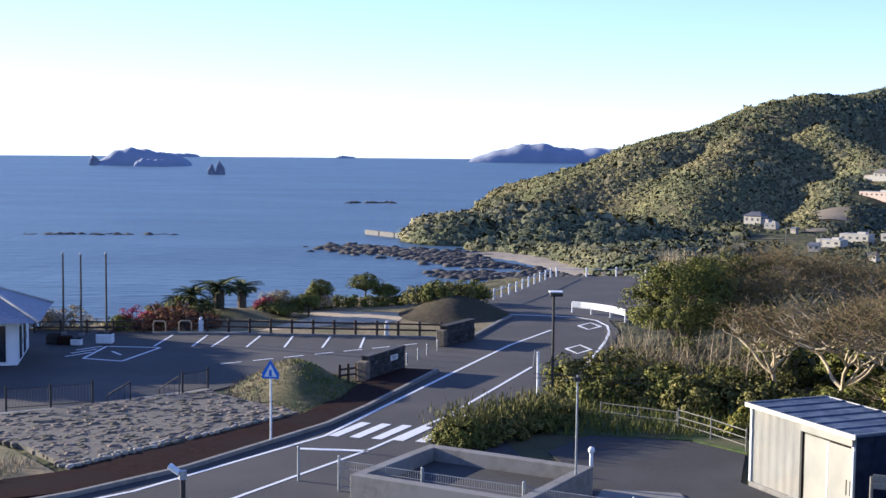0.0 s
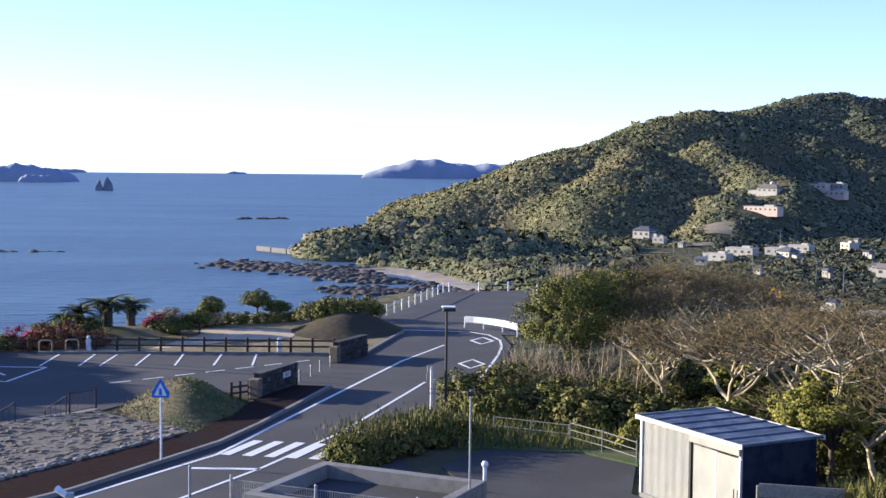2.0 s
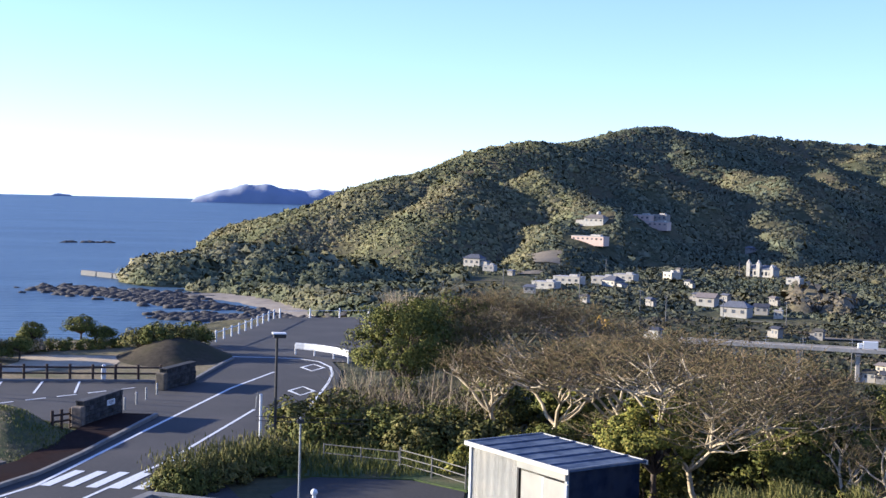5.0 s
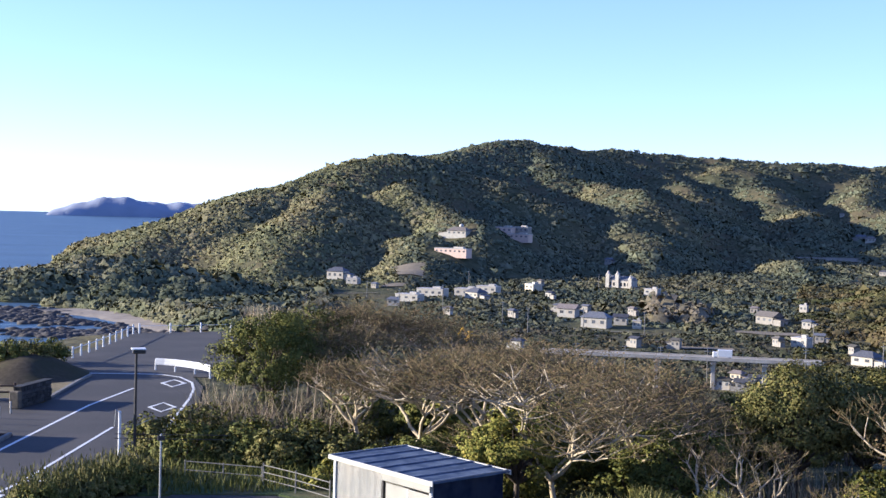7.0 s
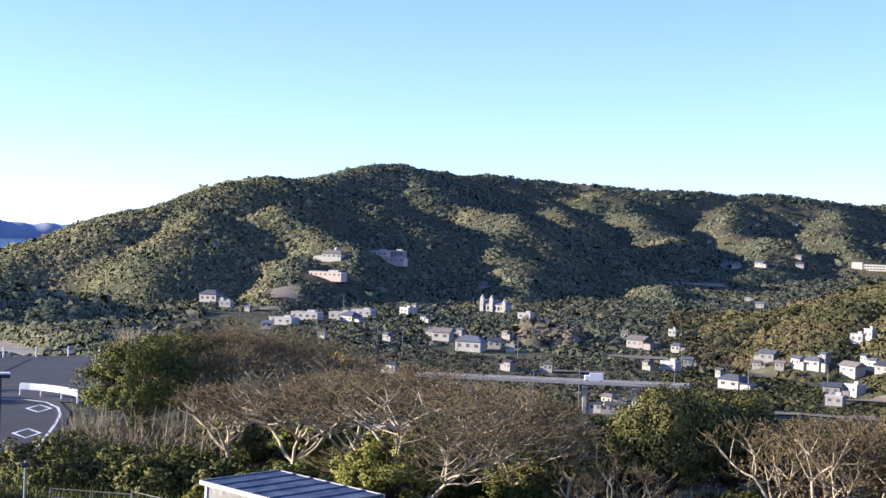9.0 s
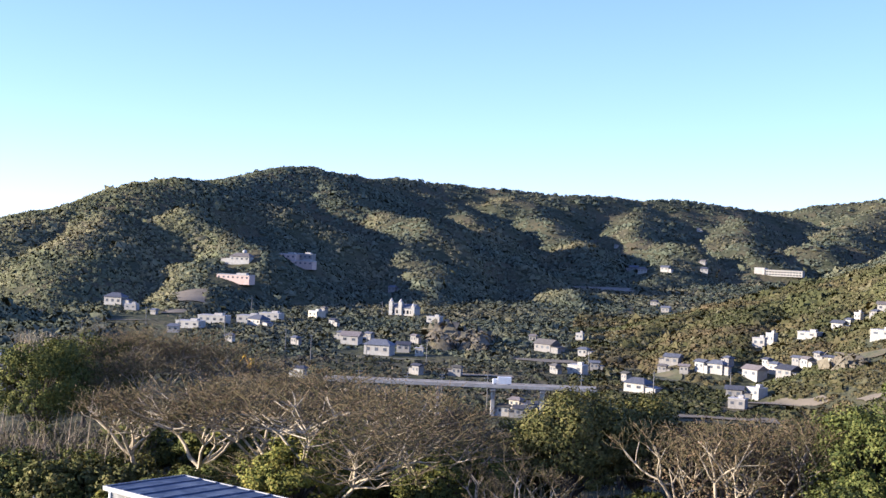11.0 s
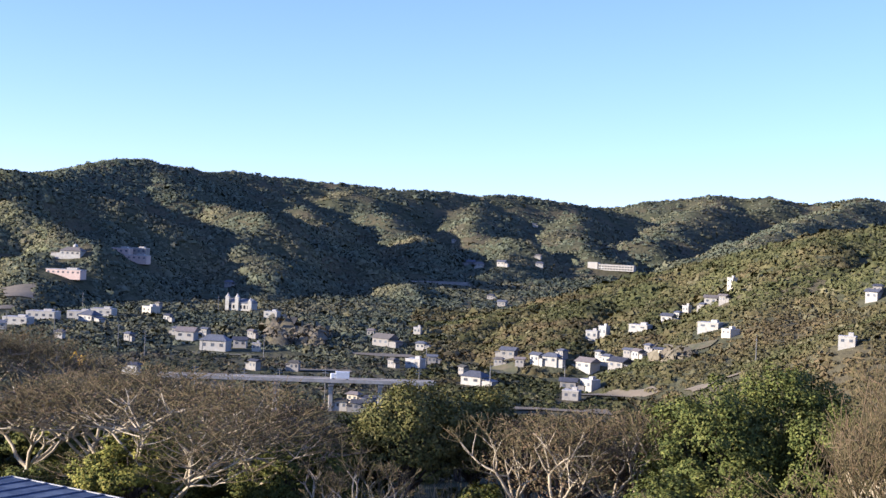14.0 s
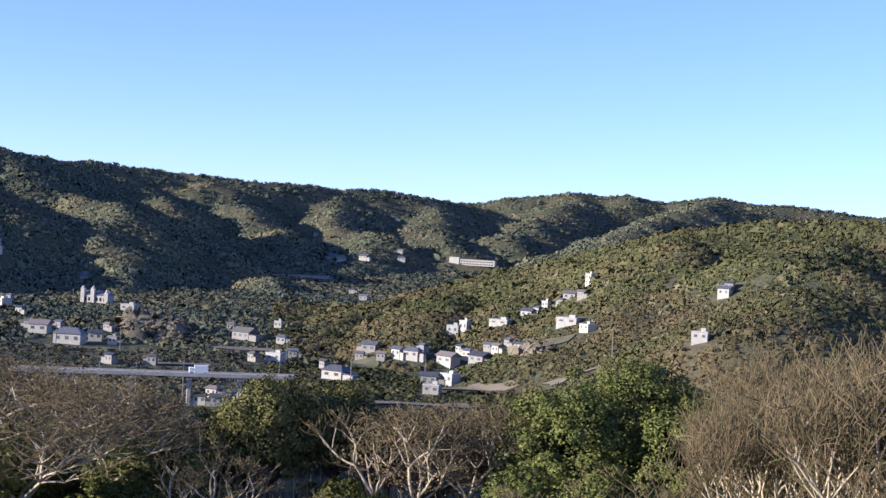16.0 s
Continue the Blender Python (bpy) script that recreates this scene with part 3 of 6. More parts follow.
for k in range(7):
    u = k / 7
    a, b = (-12.3 + 11.4 * u, 73.4 + 8.6 * u), (-12.3 + 11.4 * (u + 0.09), 73.4 + 8.6 * (u + 0.09))
    strip("lane_dash", [a, b], 0.14, 0.0, 0.008, M_PAINT, "worn white lane dash in a car park", "road marking", "lane dashes")
for a, b in (((-20.4, 74.8), (-18.0, 74.0)), ((-18.0, 74.0), (-16.9, 79.0)), ((-20.2, 79.3), (-16.9, 79.0)), ((-20.4, 74.8), (-20.2, 79.3)), ((-21.6, 75.4), (-20.5, 77.0)), ((-21.6, 76.6), (-20.5, 78.2)), ((-21.6, 77.8), (-20.5, 79.3)), ((-18.6, 76.2), (-19.4, 77.4)), ((-26.2, 66.6), (-25.2, 68.6)), ((-25.6, 66.2), (-24.6, 68.2))):
    strip("bay_line", [a, b], 0.16, 0.0, 0.008, M_PAINT, "white marking of an accessible parking bay", "road marking", "parking bay lines")

# ---------------------------------------------------------------- mounds
def mound(name, label, cx, cy, rx, ry, h, mat, turn=0.0):
    n, m = 14, 28
    verts, faces = [(0, 0, h)], []
    c, s = math.cos(radians(turn)), math.sin(radians(turn))
    for i in range(1, n + 1):
        for j in range(m):
            u, a = i / n, j * 2 * math.pi / m
            z = h * 0.5 * (1 + math.cos(math.pi * u ** 1.15)) * (1 + 0.12 * math.sin(3 * a + 1) * u) - 0.1 * u
            x, y = u * rx * math.cos(a), u * ry * math.sin(a)
            verts.append((x * c - y * s, x * s + y * c, z))
    for j in range(m):
        faces.append((0, 1 + j, 1 + (j + 1) % m, 1 + (j + 1) % m))
    for i in range(n - 1):
        for j in range(m):
            a, b = 1 + i * m + j, 1 + i * m + (j + 1) % m
            faces.append((a, a + m, b + m, b))
    me = bpy.data.meshes.new(name)
    me.from_pydata(verts, [], [f if f[2] != f[3] else f[:3] for f in faces])
    me.materials.append(mat)
    me.polygons.foreach_set("use_smooth", [True] * len(me.polygons))
    ob = new(name, me)
    ob.location = (cx, cy, 0)
    return tagged(ob, label, "mound", kind="structure")


mound("grass_mound", "grassy mound, dry on its sunny side, coloured dark green on its shaded side", -7.4, 66.2, 3.4, 6.0, 1.35, M_MOUND, 12)
mound("grass_mound", "larger dark grassy mound beside the road", 0.9, 96.0, 4.8, 6.5, 1.35, M_EARTH, -8)
mound("grass_mound", "low earth rise under garden shrubs", -15.5, 93.5, 6.0, 3.4, 0.6, M_DRYGRASS, 10)


# ---------------------------------------------------------------- street furniture
def post_obj(name, label, category, group, at, h, r, mat, cap=None):
    t = thing(name, label, category, group, at=at)
    bm = bmesh.new()
    rod(bm, (0, 0, -0.2), (0, 0, h), r, r, 10)
    part("post", bm, mat, t)
    if cap:
        bm = bmesh.new()
        bmesh.ops.create_uvsphere(bm, u_segments=10, v_segments=6, radius=r * 1.15, matrix=pose(0, 0, h))
        part("cap", bm, cap, t, smooth=True)
    return t


def crossing_sign():
    t = thing("crossing_sign", "blue pedestrian crossing sign on a white pole", "road sign", at=(-7.0, 54.0, 0.1), turn=-8)
    bm = bmesh.new()
    rod(bm, (0, 0, -0.2), (0, 0, 3.25), 0.045, 0.045, 12)
    part("pole", bm, M_WHITE, t)
    def plate(name, pts, y, mat, parent):
        bm = bmesh.new()
        fr = [bm.verts.new((x, y, z)) for x, z in pts]
        bk = [bm.verts.new((x, y + 0.02, z)) for x, z in pts]
        bm.faces.new(fr)
        bm.faces.new(bk[::-1])
        for i in range(len(pts)):
            bm.faces.new((fr[i], bk[i], bk[(i + 1) % len(pts)], fr[(i + 1) % len(pts)]))
        bmesh.ops.recalc_face_normals(bm, faces=bm.faces[:])
        return part(name, bm, mat, parent)
    p = plate("sign_plate", [(-0.36, 2.62), (0.36, 2.62), (0.36, 2.85), (0.0, 3.4), (-0.36, 2.85)], -0.07, M_BLUE, t)
    plate("triangle", [(-0.27, 2.7), (0.27, 2.7), (0.0, 3.22)], -0.076, M_WHITE, p)
    plate("symbol", [(-0.07, 2.72), (0.07, 2.72), (0.05, 3.0), (-0.05, 3.0)], -0.082, M_BLUE, p)
    for z in (2.75, 3.0):
        bm = bmesh.new()
        box(bm, (0.2, 0.06, 0.04), (0, -0.035, z))
        part("bracket", bm, M_STEEL, t)


def street_lamp():
    t = thing("street_lamp", "dark street lamp with a flat box head", "street lamp", at=(5.5, 64.4, -0.05))
    bm = bmesh.new()
    rod(bm, (0, 0, 0), (0, 0, 5.1), 0.075, 0.06, 12)
    part("pole", bm, M_DARKMETAL, t)
    bm = bmesh.new()
    box(bm, (0.26, 0.26, 0.03), (0, 0, 0.03))
    part("base_plate", bm, M_DARKMETAL, t)
    bm = bmesh.new()
    box(bm, (0.62, 0.5, 0.16), (0.12, 0, 5.18), bevel=0.03)
    head = part("lamp_head", bm, M_DARKMETAL, t)
    bm = bmesh.new()
    box(bm, (0.68, 0.56, 0.07), (0.1, 0, 5.31), bevel=0.025)
    part("cover", bm, M_WHITE, head, "pale weathered top cover")
    bm = bmesh.new()
    rod(bm, (0, 0, 1.6), (0.75, -0.3, 2.0), 0.015)
    part("stay", bm, M_STEEL, t)


def flagpole(x, y):
    t = thing("flagpole", "slender bare metal flagpole", "flagpole", "three flagpoles", at=(x, y, 0))
    bm = bmesh.new()
    rod(bm, (0, 0, -0.2), (0, 0, 5.15), 0.07, 0.05, 10)
    part("pole", bm, M_BARK_D, t)
    bm = bmesh.new()
    bmesh.ops.create_uvsphere(bm, u_segments=10, v_segments=6, radius=0.09, matrix=pose(0, 0, 5.2))
    part("finial", bm, M_STEEL, t, smooth=True)
    bm = bmesh.new()
    box(bm, (0.35, 0.35, 0.2), (0, 0, 0.05), bevel=0.03)
    part("footing", bm, M_CONCRETE, t)


def rail_fence(name, label, pts, spacing, h, rails, r_post, r_rail, mat, group="", square=False, z=0.0, category="fence"):
    """Posts along a line with round rails between them, each a part of its own."""
    t = thing(name, label, category, group, at=(*pts[0], z))
    o = Vector(pts[0])
    for a, b in zip(pts[:-1], pts[1:]):
        a, b = Vector(a) - o, Vector(b) - o
        n = max(1, round((b - a).length / spacing))
        for i in range(n + 1):
            if i == 0 and (a.length > 0):
                continue
            p = a + (b - a) * i / n
            bm = bmesh.new()
            if square:
                box(bm, (2 * r_post, 2 * r_post, h + 0.35), (p.x, p.y, h / 2 - 0.12), bevel=0.015)
            else:
                rod(bm, (p.x, p.y, -0.25), (p.x, p.y, h + 0.05), r_post, r_post, 8)
            part("post", bm, mat, t)
        for k in rails:
            bm = bmesh.new()
            rod(bm, (a.x, a.y, h * k), (b.x, b.y, h * k), r_rail, r_rail, 8)
            part("rail", bm, mat, t)
    return t


crossing_sign()
street_lamp()
for p in ((-24.2, 84.2), (-22.9, 83.6), (-21.5, 84.4)):
    flagpole(*p)
rail_fence("wooden_fence", "dark wooden post-and-rail fence behind parking bays", [(-16.7, 86.2), (-13.8, 85.3), (-6.9, 84.8), (0.0, 84.4)], 1.42, 0.95, (0.45, 0.85), 0.085, 0.06, M_WOOD)
rail_fence("wooden_fence", "dark wooden rail fence near the flagpoles", [(-26.2, 84.6), (-21.2, 84.9), (-19.4, 85.6)], 1.7, 0.8, (0.45, 0.9), 0.07, 0.05, M_WOOD)
rail_fence("wooden_fence", "short rustic log fence beside a stone wall", [(-5.25, 68.0), (-4.0, 69.0)], 0.62, 0.9, (0.4, 0.75), 0.08, 0.055, M_WOOD)
rail_fence("white_fence", "white posts with a rail along the cliff edge", [(3.5, 103.2), (6.3, 110.8), (10.2, 123.2)], 2.2, 0.85, (0.85,), 0.075, 0.03, M_WHITE)
rail_fence("white_fence", "white posts along the far edge of the upper lot", [(10.8, 123.8), (19.4, 125.2)], 3.2, 0.85, (0.8,), 0.08, 0.02, M_WHITE)
rail_fence("pipe_rail", "pale steel pipe rail closing off a yard", [(7.3, 59.4), (10.4, 57.4)], 1.75, 0.78, (0.5, 1.0), 0.03, 0.02, M_WEATHERED, category="railing")
rail_fence("pipe_rail", "pale steel pipe gate with three rails", [(10.45, 57.3), (11.5, 55.4), (12.5, 53.2)], 2.2, 0.95, (0.3, 0.62, 0.95), 0.035, 0.02, M_WEATHERED, category="railing")
for x, y in ((-1.9, 73.7), (-1.3, 75.5), (-0.8, 77.2), (-0.2, 78.9)):
    post_obj("bollard", "slim grey steel bollard at the car park entrance", "bollard", "entrance bollards", (x, y, 0), 0.62, 0.055, M_STEEL, M_STEEL)
for x, y in ((-15.7, 85.9), (-3.5, 84.9)):
    t = thing("marker_post", "short white stone marker post", "post", "white marker posts", at=(x, y, 0))
    bm = bmesh.new()
    box(bm, (0.3, 0.3, 0.75), (0, 0, 0.36), bevel=0.04)
    part("shaft", bm, M_WHITE, t)
    bm = bmesh.new()
    box(bm, (0.22, 0.22, 0.22), (0, 0, 0.84), bevel=0.05)
    part("head", bm, M_WHITE, t)
for x in (-18.2, -16.6):
    t = thing("hoop_barrier", "bent steel hoop barrier", "barrier", "hoop barriers", at=(x, 84.9 if x < -17 else 85.2, 0.05))
    bm = bmesh.new()
    pts = [(-0.4, 0, -0.2), (-0.4, 0, 0.6), (-0.3, 0, 0.74), (0.3, 0, 0.74), (0.4, 0, 0.6), (0.4, 0, -0.2)]
    for a, b in zip(pts[:-1], pts[1:]):
        rod(bm, a, b, 0.045, 0.045, 8)
    part("hoop", bm, M_HOOP, t)
# white post by the road with a small mirror arm
t = post_obj("roadside_post", "tall white roadside post with a bent arm", "post", "", (4.8, 64.6, -0.05), 2.25, 0.07, M_WHITE, M_WHITE)
bm = bmesh.new()
rod(bm, (0, 0, 2.2), (-0.18, 0, 2.4), 0.015)
rod(bm, (-0.18, 0, 2.4), (-0.25, 0, 1.6), 0.015)
part("arm", bm, M_STEEL, t)


def guard_rail(label, pts, z, mat, h=0.62):
    t = thing("guard_rail", label, "guard rail", at=(*pts[0], z))
    o = Vector(pts[0])
    bm = bmesh.new()
    loc = [(p[0] - o.x, p[1] - o.y) for p in pts]
    ribbon(bm, loc, 0.07, h, h + 0.46)
    bmesh.ops.remove_doubles(bm, verts=bm.verts[:], dist=0.001)
    part("beam", bm, mat, t)
    for z0 in (0.06, 0.28):
        bm = bmesh.new()
        ribbon(bm, loc, 0.12, h + z0, h + z0 + 0.12)
        bmesh.ops.remove_doubles(bm, verts=bm.verts[:], dist=0.001)
        part("beam_ridge", bm, mat, t)
    for p in (pts[::2] if len(pts) > 2 else pts):
        bm = bmesh.new()
        rod(bm, (p[0] - o.x, p[1] - o.y + 0.12, -0.3), (p[0] - o.x, p[1] - o.y + 0.12, h + 0.36), 0.06, 0.06, 8)
        part("post", bm, mat, t)


guard_rail("white curved guard rail at a road bend", [(9.7, 97.3), (10.3, 96.9), (11.0, 96.3), (11.6, 95.6), (12.2, 94.7), (12.7, 93.7), (13.0, 92.7)], 0.0, M_WHITE, 0.42)
guard_rail("grey steel guard rail end beside a shed", [(13.95, 41.9), (16.5, 41.0)], 0.1, M_WEATHERED, 1.42)


def stone_wall(label, a, b, h, seed, plaque=False, pillar=False):
    """Dark stone wall of single blocks."""
    a, b = Vector(a), Vector(b)
    l = (b - a).length
    t = thing("stone_wall", label, "wall", "entrance walls", at=(a.x, a.y, 0), turn=math.degrees(math.atan2(b.y - a.y, b.x - a.x)))
    rng = random.Random(seed)
    bm = bmesh.new()
    box(bm, (l - 0.1, 0.36, h - 0.04), (l / 2, 0, h / 2 - 0.02))
    part("core", bm, M_DARKSTONE, t)
    rows = 5
    for k in range(rows):
        x = 0.0
        while x < l - 0.1:
            w = min(rng.uniform(0.25, 0.55), l - x)
            for sy in (-1, 1):
                bm = bmesh.new()
                box(bm, (w - 0.025, 0.1 + rng.uniform(0, 0.05), h / rows - 0.02), (x + w / 2, sy * 0.2, h * (k + 0.5) / rows), bevel=0.02)
                part("stone", bm, M_DARKSTONE, t)
            x += w
    bm = bmesh.new()
    box(bm, (l + 0.1, 0.56, 0.08), (l / 2, 0, h + 0.03), bevel=0.02)
    part("coping", bm, M_DARKSTONE, t)
    if plaque:
        bm = bmesh.new()
        box(bm, (0.85, 0.03, 0.3), (l * 0.66, -0.29, h * 0.68), bevel=0.006)
        pl = part("plaque", bm, M_WHITE, t, "small white plaque")
        for k in range(3):
            bm = bmesh.new()
            box(bm, (0.6 - 0.1 * k, 0.004, 0.03), (l * 0.66, -0.308, h * 0.68 + 0.07 - 0.07 * k))
            part("text_bar", bm, M_DARKMETAL, pl)
    if pillar:
        bm = bmesh.new()
        box(bm, (0.45, 0.6, h * 0.85), (-0.2, 0, h * 0.42), bevel=0.05)
        part("pillar", bm, M_STONE, t, "pale rough stone end pillar")
    return t


stone_wall("dark stone block wall with a white plaque", (-3.95, 68.7), (-2.2, 72.5), 1.25, 3, True, True)
stone_wall("dark stone block wall at the car park entrance", (0.15, 80.8), (1.95, 84.1), 1.2, 4, False, True)


def bar_fence(label, pts, h=1.05):
    t = thing("bar_fence", label, "fence", "fence above the stone bank", at=(*pts[0], 0.1))
    o = Vector(pts[0])
    for i, p in enumerate(pts):
        bm = bmesh.new()
        box(bm, (0.09, 0.09, h + 0.2), (p[0] - o.x, p[1] - o.y, h / 2), bevel=0.01)
        part("post", bm, M_DARKMETAL, t)
    for a, b in zip(pts[:-1], pts[1:]):
        a, b = Vector(a) - o, Vector(b) - o
        for z in (0.12, h - 0.08):
            bm = bmesh.new()
            rod(bm, (a.x, a.y, z), (b.x, b.y, z), 0.018, 0.018, 6)
            part("rail", bm, M_DARKMETAL, t)
        n = int((b - a).length / 0.14)
        for i in range(1, n):
            p = a + (b - a) * i / n
            bm = bmesh.new()
            rod(bm, (p.x, p.y, 0.12), (p.x, p.y, h - 0.08), 0.007, 0.007, 4)
            part("bar", bm, M_DARKMETAL, t)


bar_fence("dark metal bar fence above a stone bank", [(-19.8, 59.6), (-18.0, 60.4), (-16.3, 61.3)])
bar_fence("dark metal bar fence ending at a grass mound", [(-12.6, 63.9), (-11.6, 65.3)])
for a, b in (((-15.9, 62.4), (-14.7, 62.0)), ((-13.8, 64.2), (-12.7, 63.6))):
    t = thing("handrail", "sloping dark metal stair handrail", "handrail", "stair handrails", at=(a[0], a[1], 0))
    d = Vector(b) - Vector(a)
    for u in (0, 0.25, 0.5, 0.75, 1):
        bm = bmesh.new()
        rod(bm, (d.x * u, d.y * u, -0.1), (d.x * u, d.y * u, 0.3 + 0.75 * u), 0.03 if u in (0, 1) else 0.012, None, 6)
        part("baluster", bm, M_DARKMETAL, t)
    bm = bmesh.new()
    rod(bm, (0, 0, 0.3), (d.x, d.y, 1.05), 0.028, 0.028, 6)
    part("rail", bm, M_DARKMETAL, t)


# ---------------------------------------------------------------- shed, tank, near fence
def shed():
    a, b = Vector((11.5, 48.1)), Vector((13.7, 42.95))
    l, dep, h = (b - a).length, 3.3, 2.95
    t = thing("storage_shed", "cream corrugated metal shed with a blue-grey roof", "shed", at=(a.x, a.y, 0), turn=math.degrees(math.atan2(b.y - a.y, b.x - a.x)))
    # x along the front, y to the back
    def clad(name, p, q, z1, mat):
        bm = bmesh.new()
        p, q = Vector(p), Vector(q)
        n = int((q - p).length / 0.11)
        nrm = Vector((q.y - p.y, p.x - q.x)).normalized()
        low, top = [], []
        for i in range(n + 1):
            c = p + (q - p) * i / n + nrm * (0.016 if i % 4 < 2 else 0.0)
            low.append(bm.verts.new((c.x, c.y, 0.15)))
            top.append(bm.verts.new((c.x, c.y, z1)))
        for i in range(n):
            bm.faces.new((low[i], low[i + 1], top[i + 1], top[i]))
        bmesh.ops.solidify(bm, geom=bm.faces[:], thickness=0.02)
        return part(name, bm, mat, t)
    clad("front_wall", (0, 0), (l * 0.5, 0), h, M_CLAD)
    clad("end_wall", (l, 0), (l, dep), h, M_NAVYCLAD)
    clad("back_wall", (l, dep), (0, dep), h - 0.1, M_CLAD)
    clad("end_wall", (0, dep), (0, 0), h, M_CLAD)
    bm = bmesh.new()
    box(bm, (l + 0.1, dep + 0.1, 0.3), (l / 2, dep / 2, 0.0))
    part("plinth", bm, M_CONCRETE, t)
    for i, x in enumerate((0.02, l * 0.52, l - 0.05)):
        bm = bmesh.new()
        box(bm, (0.1, 0.1, h - 0.15), (x, -0.03, h / 2 + 0.07))
        part("corner_post", bm, M_WHITE if i != 1 else M_DARKMETAL, t)
    for k in range(2):
        bm = bmesh.new()
        w = l * 0.235
        box(bm, (w, 0.05, h - 0.55), (l * 0.55 + w * (k + 0.5), -0.03 - 0.06 * k, h / 2 - 0.12), bevel=0.01)
        door = part("door", bm, M_DOORCLAD, t, "cream sliding door panel")
        bm = bmesh.new()
        box(bm, (0.06, 0.08, h - 0.6), (l * 0.55 + w * (k + 1) - 0.05, -0.07 - 0.06 * k, h / 2 - 0.12))
        part("door_stile", bm, M_WHITE, door)
        if k:
            bm = bmesh.new()
            rod(bm, (l * 0.97, -0.2, 1.0), (l * 0.97, -0.2, 1.5), 0.02)
            part("door_handle", bm, M_DARKMETAL, door)
    bm = bmesh.new()
    box(bm, (l * 0.48, 0.16, 0.28), (l * 0.76, -0.06, h - 0.18), bevel=0.02)
    part("door_track", bm, M_DOORCLAD, t)
    bm = bmesh.new()
    box(bm, (l + 0.34, dep + 0.34, 0.06), (l / 2, dep / 2, h + 0.06), (0, 0, 0))
    roof = part("roof", bm, M_SHEDROOF, t)
    for i in range(7):
        bm = bmesh.new()
        box(bm, (0.06, dep + 0.32, 0.05), (-0.1 + (l + 0.2) * i / 6, dep / 2, h + 0.115), bevel=0.01)
        part("roof_rib", bm, M_STEEL if i in (0, 6) else M_ROOFRIB, roof)
    for y in (-0.19, dep + 0.19):
        bm = bmesh.new()
        box(bm, (l + 0.4, 0.05, 0.16), (l / 2, y, h + 0.04))
        part("fascia", bm, M_CLAD, roof)


def tank():
    a = Vector((-3.1, 45.1))
    ux, uy = Vector((5.85, -3.35)), Vector((2.7, 4.8))
    t = thing("concrete_basin", "open grey concrete basin with thick walls", "basin", at=(a.x, a.y, 0), turn=math.degrees(math.atan2(ux.y, ux.x)))
    w, d, h, k = ux.length, uy.length, 1.0, 0.42
    for name, size, at in (("front_wall", (w, k, h), (w / 2, k / 2, h / 2)), ("back_wall", (w, k, h), (w / 2, d - k / 2, h / 2)),
                           ("side_wall", (k, d - 2 * k, h), (k / 2, d / 2, h / 2)), ("side_wall", (k, d - 2 * k, h), (w - k / 2, d / 2, h / 2))):
        bm = bmesh.new()
        box(bm, (size[0], size[1], size[2] + 0.3), (at[0], at[1], at[2] - 0.15), bevel=0.02)
        part(name, bm, M_CONCRETE, t)
    bm = bmesh.new()
    box(bm, (w - 2 * k, d - 2 * k, 0.1), (w / 2, d / 2, 0.42))
    part("cover", bm, M_ASPHALT_OLD, t, "dark grey inner cover")


def mesh_fence():
    pts = [(-8.8, 45.0), (-5.2, 48.0), (-3.6, 46.6), (-0.6, 45.0), (2.8, 43.2), (6.2, 41.4)]
    t = thing("mesh_fence", "grey steel wire mesh fence on slim posts", "fence", at=(*pts[1], 0))
    o = Vector(pts[1])
    for p in pts[1:]:
        bm = bmesh.new()
        rod(bm, (p[0] - o.x, p[1] - o.y, -0.2), (p[0] - o.x, p[1] - o.y, 1.25), 0.055, 0.055, 10)
        post = part("post", bm, M_STEEL, t)
        bm = bmesh.new()
        bmesh.ops.create_uvsphere(bm, u_segments=8, v_segments=5, radius=0.06, matrix=pose(p[0] - o.x, p[1] - o.y, 1.25))
        part("post_cap", bm, M_STEEL, post)
    for a, b in zip(pts[2:-1], pts[3:]):
        a, b = Vector(a) - o, Vector(b) - o
        bm = bmesh.new()
        for z in (0.15, 0.5, 0.85, 1.12):
            rod(bm, (a.x, a.y, z), (b.x, b.y, z), 0.012, None, 4)
        n = int((b - a).length / 0.09)
        for i in range(n):
            p = a + (b - a) * i / n
            rod(bm, (p.x, p.y, 0.12), (p.x, p.y, 1.14), 0.006, None, 4)
        part("mesh_panel", bm, M_STEEL, t)
    t = thing("flood_light", "white flood light on a dark metal post", "flood light", at=(-8.8, 44.6, 0))
    bm = bmesh.new()
    rod(bm, (0, 0, -0.2), (0, 0, 0.95), 0.09, 0.09, 10)
    part("post", bm, M_DARKMETAL, t)
    bm = bmesh.new()
    rod(bm, (0, 0, 0.9), (0, 0, 1.2), 0.15, 0.13, 10)
    part("collar", bm, M_STEEL, t)
    bm = bmesh.new()
    rod(bm, (-0.1, 0, 1.1), (-0.48, 0.15, 1.32), 0.1, 0.12, 12)
    part("lamp", bm, M_WHITE, t)


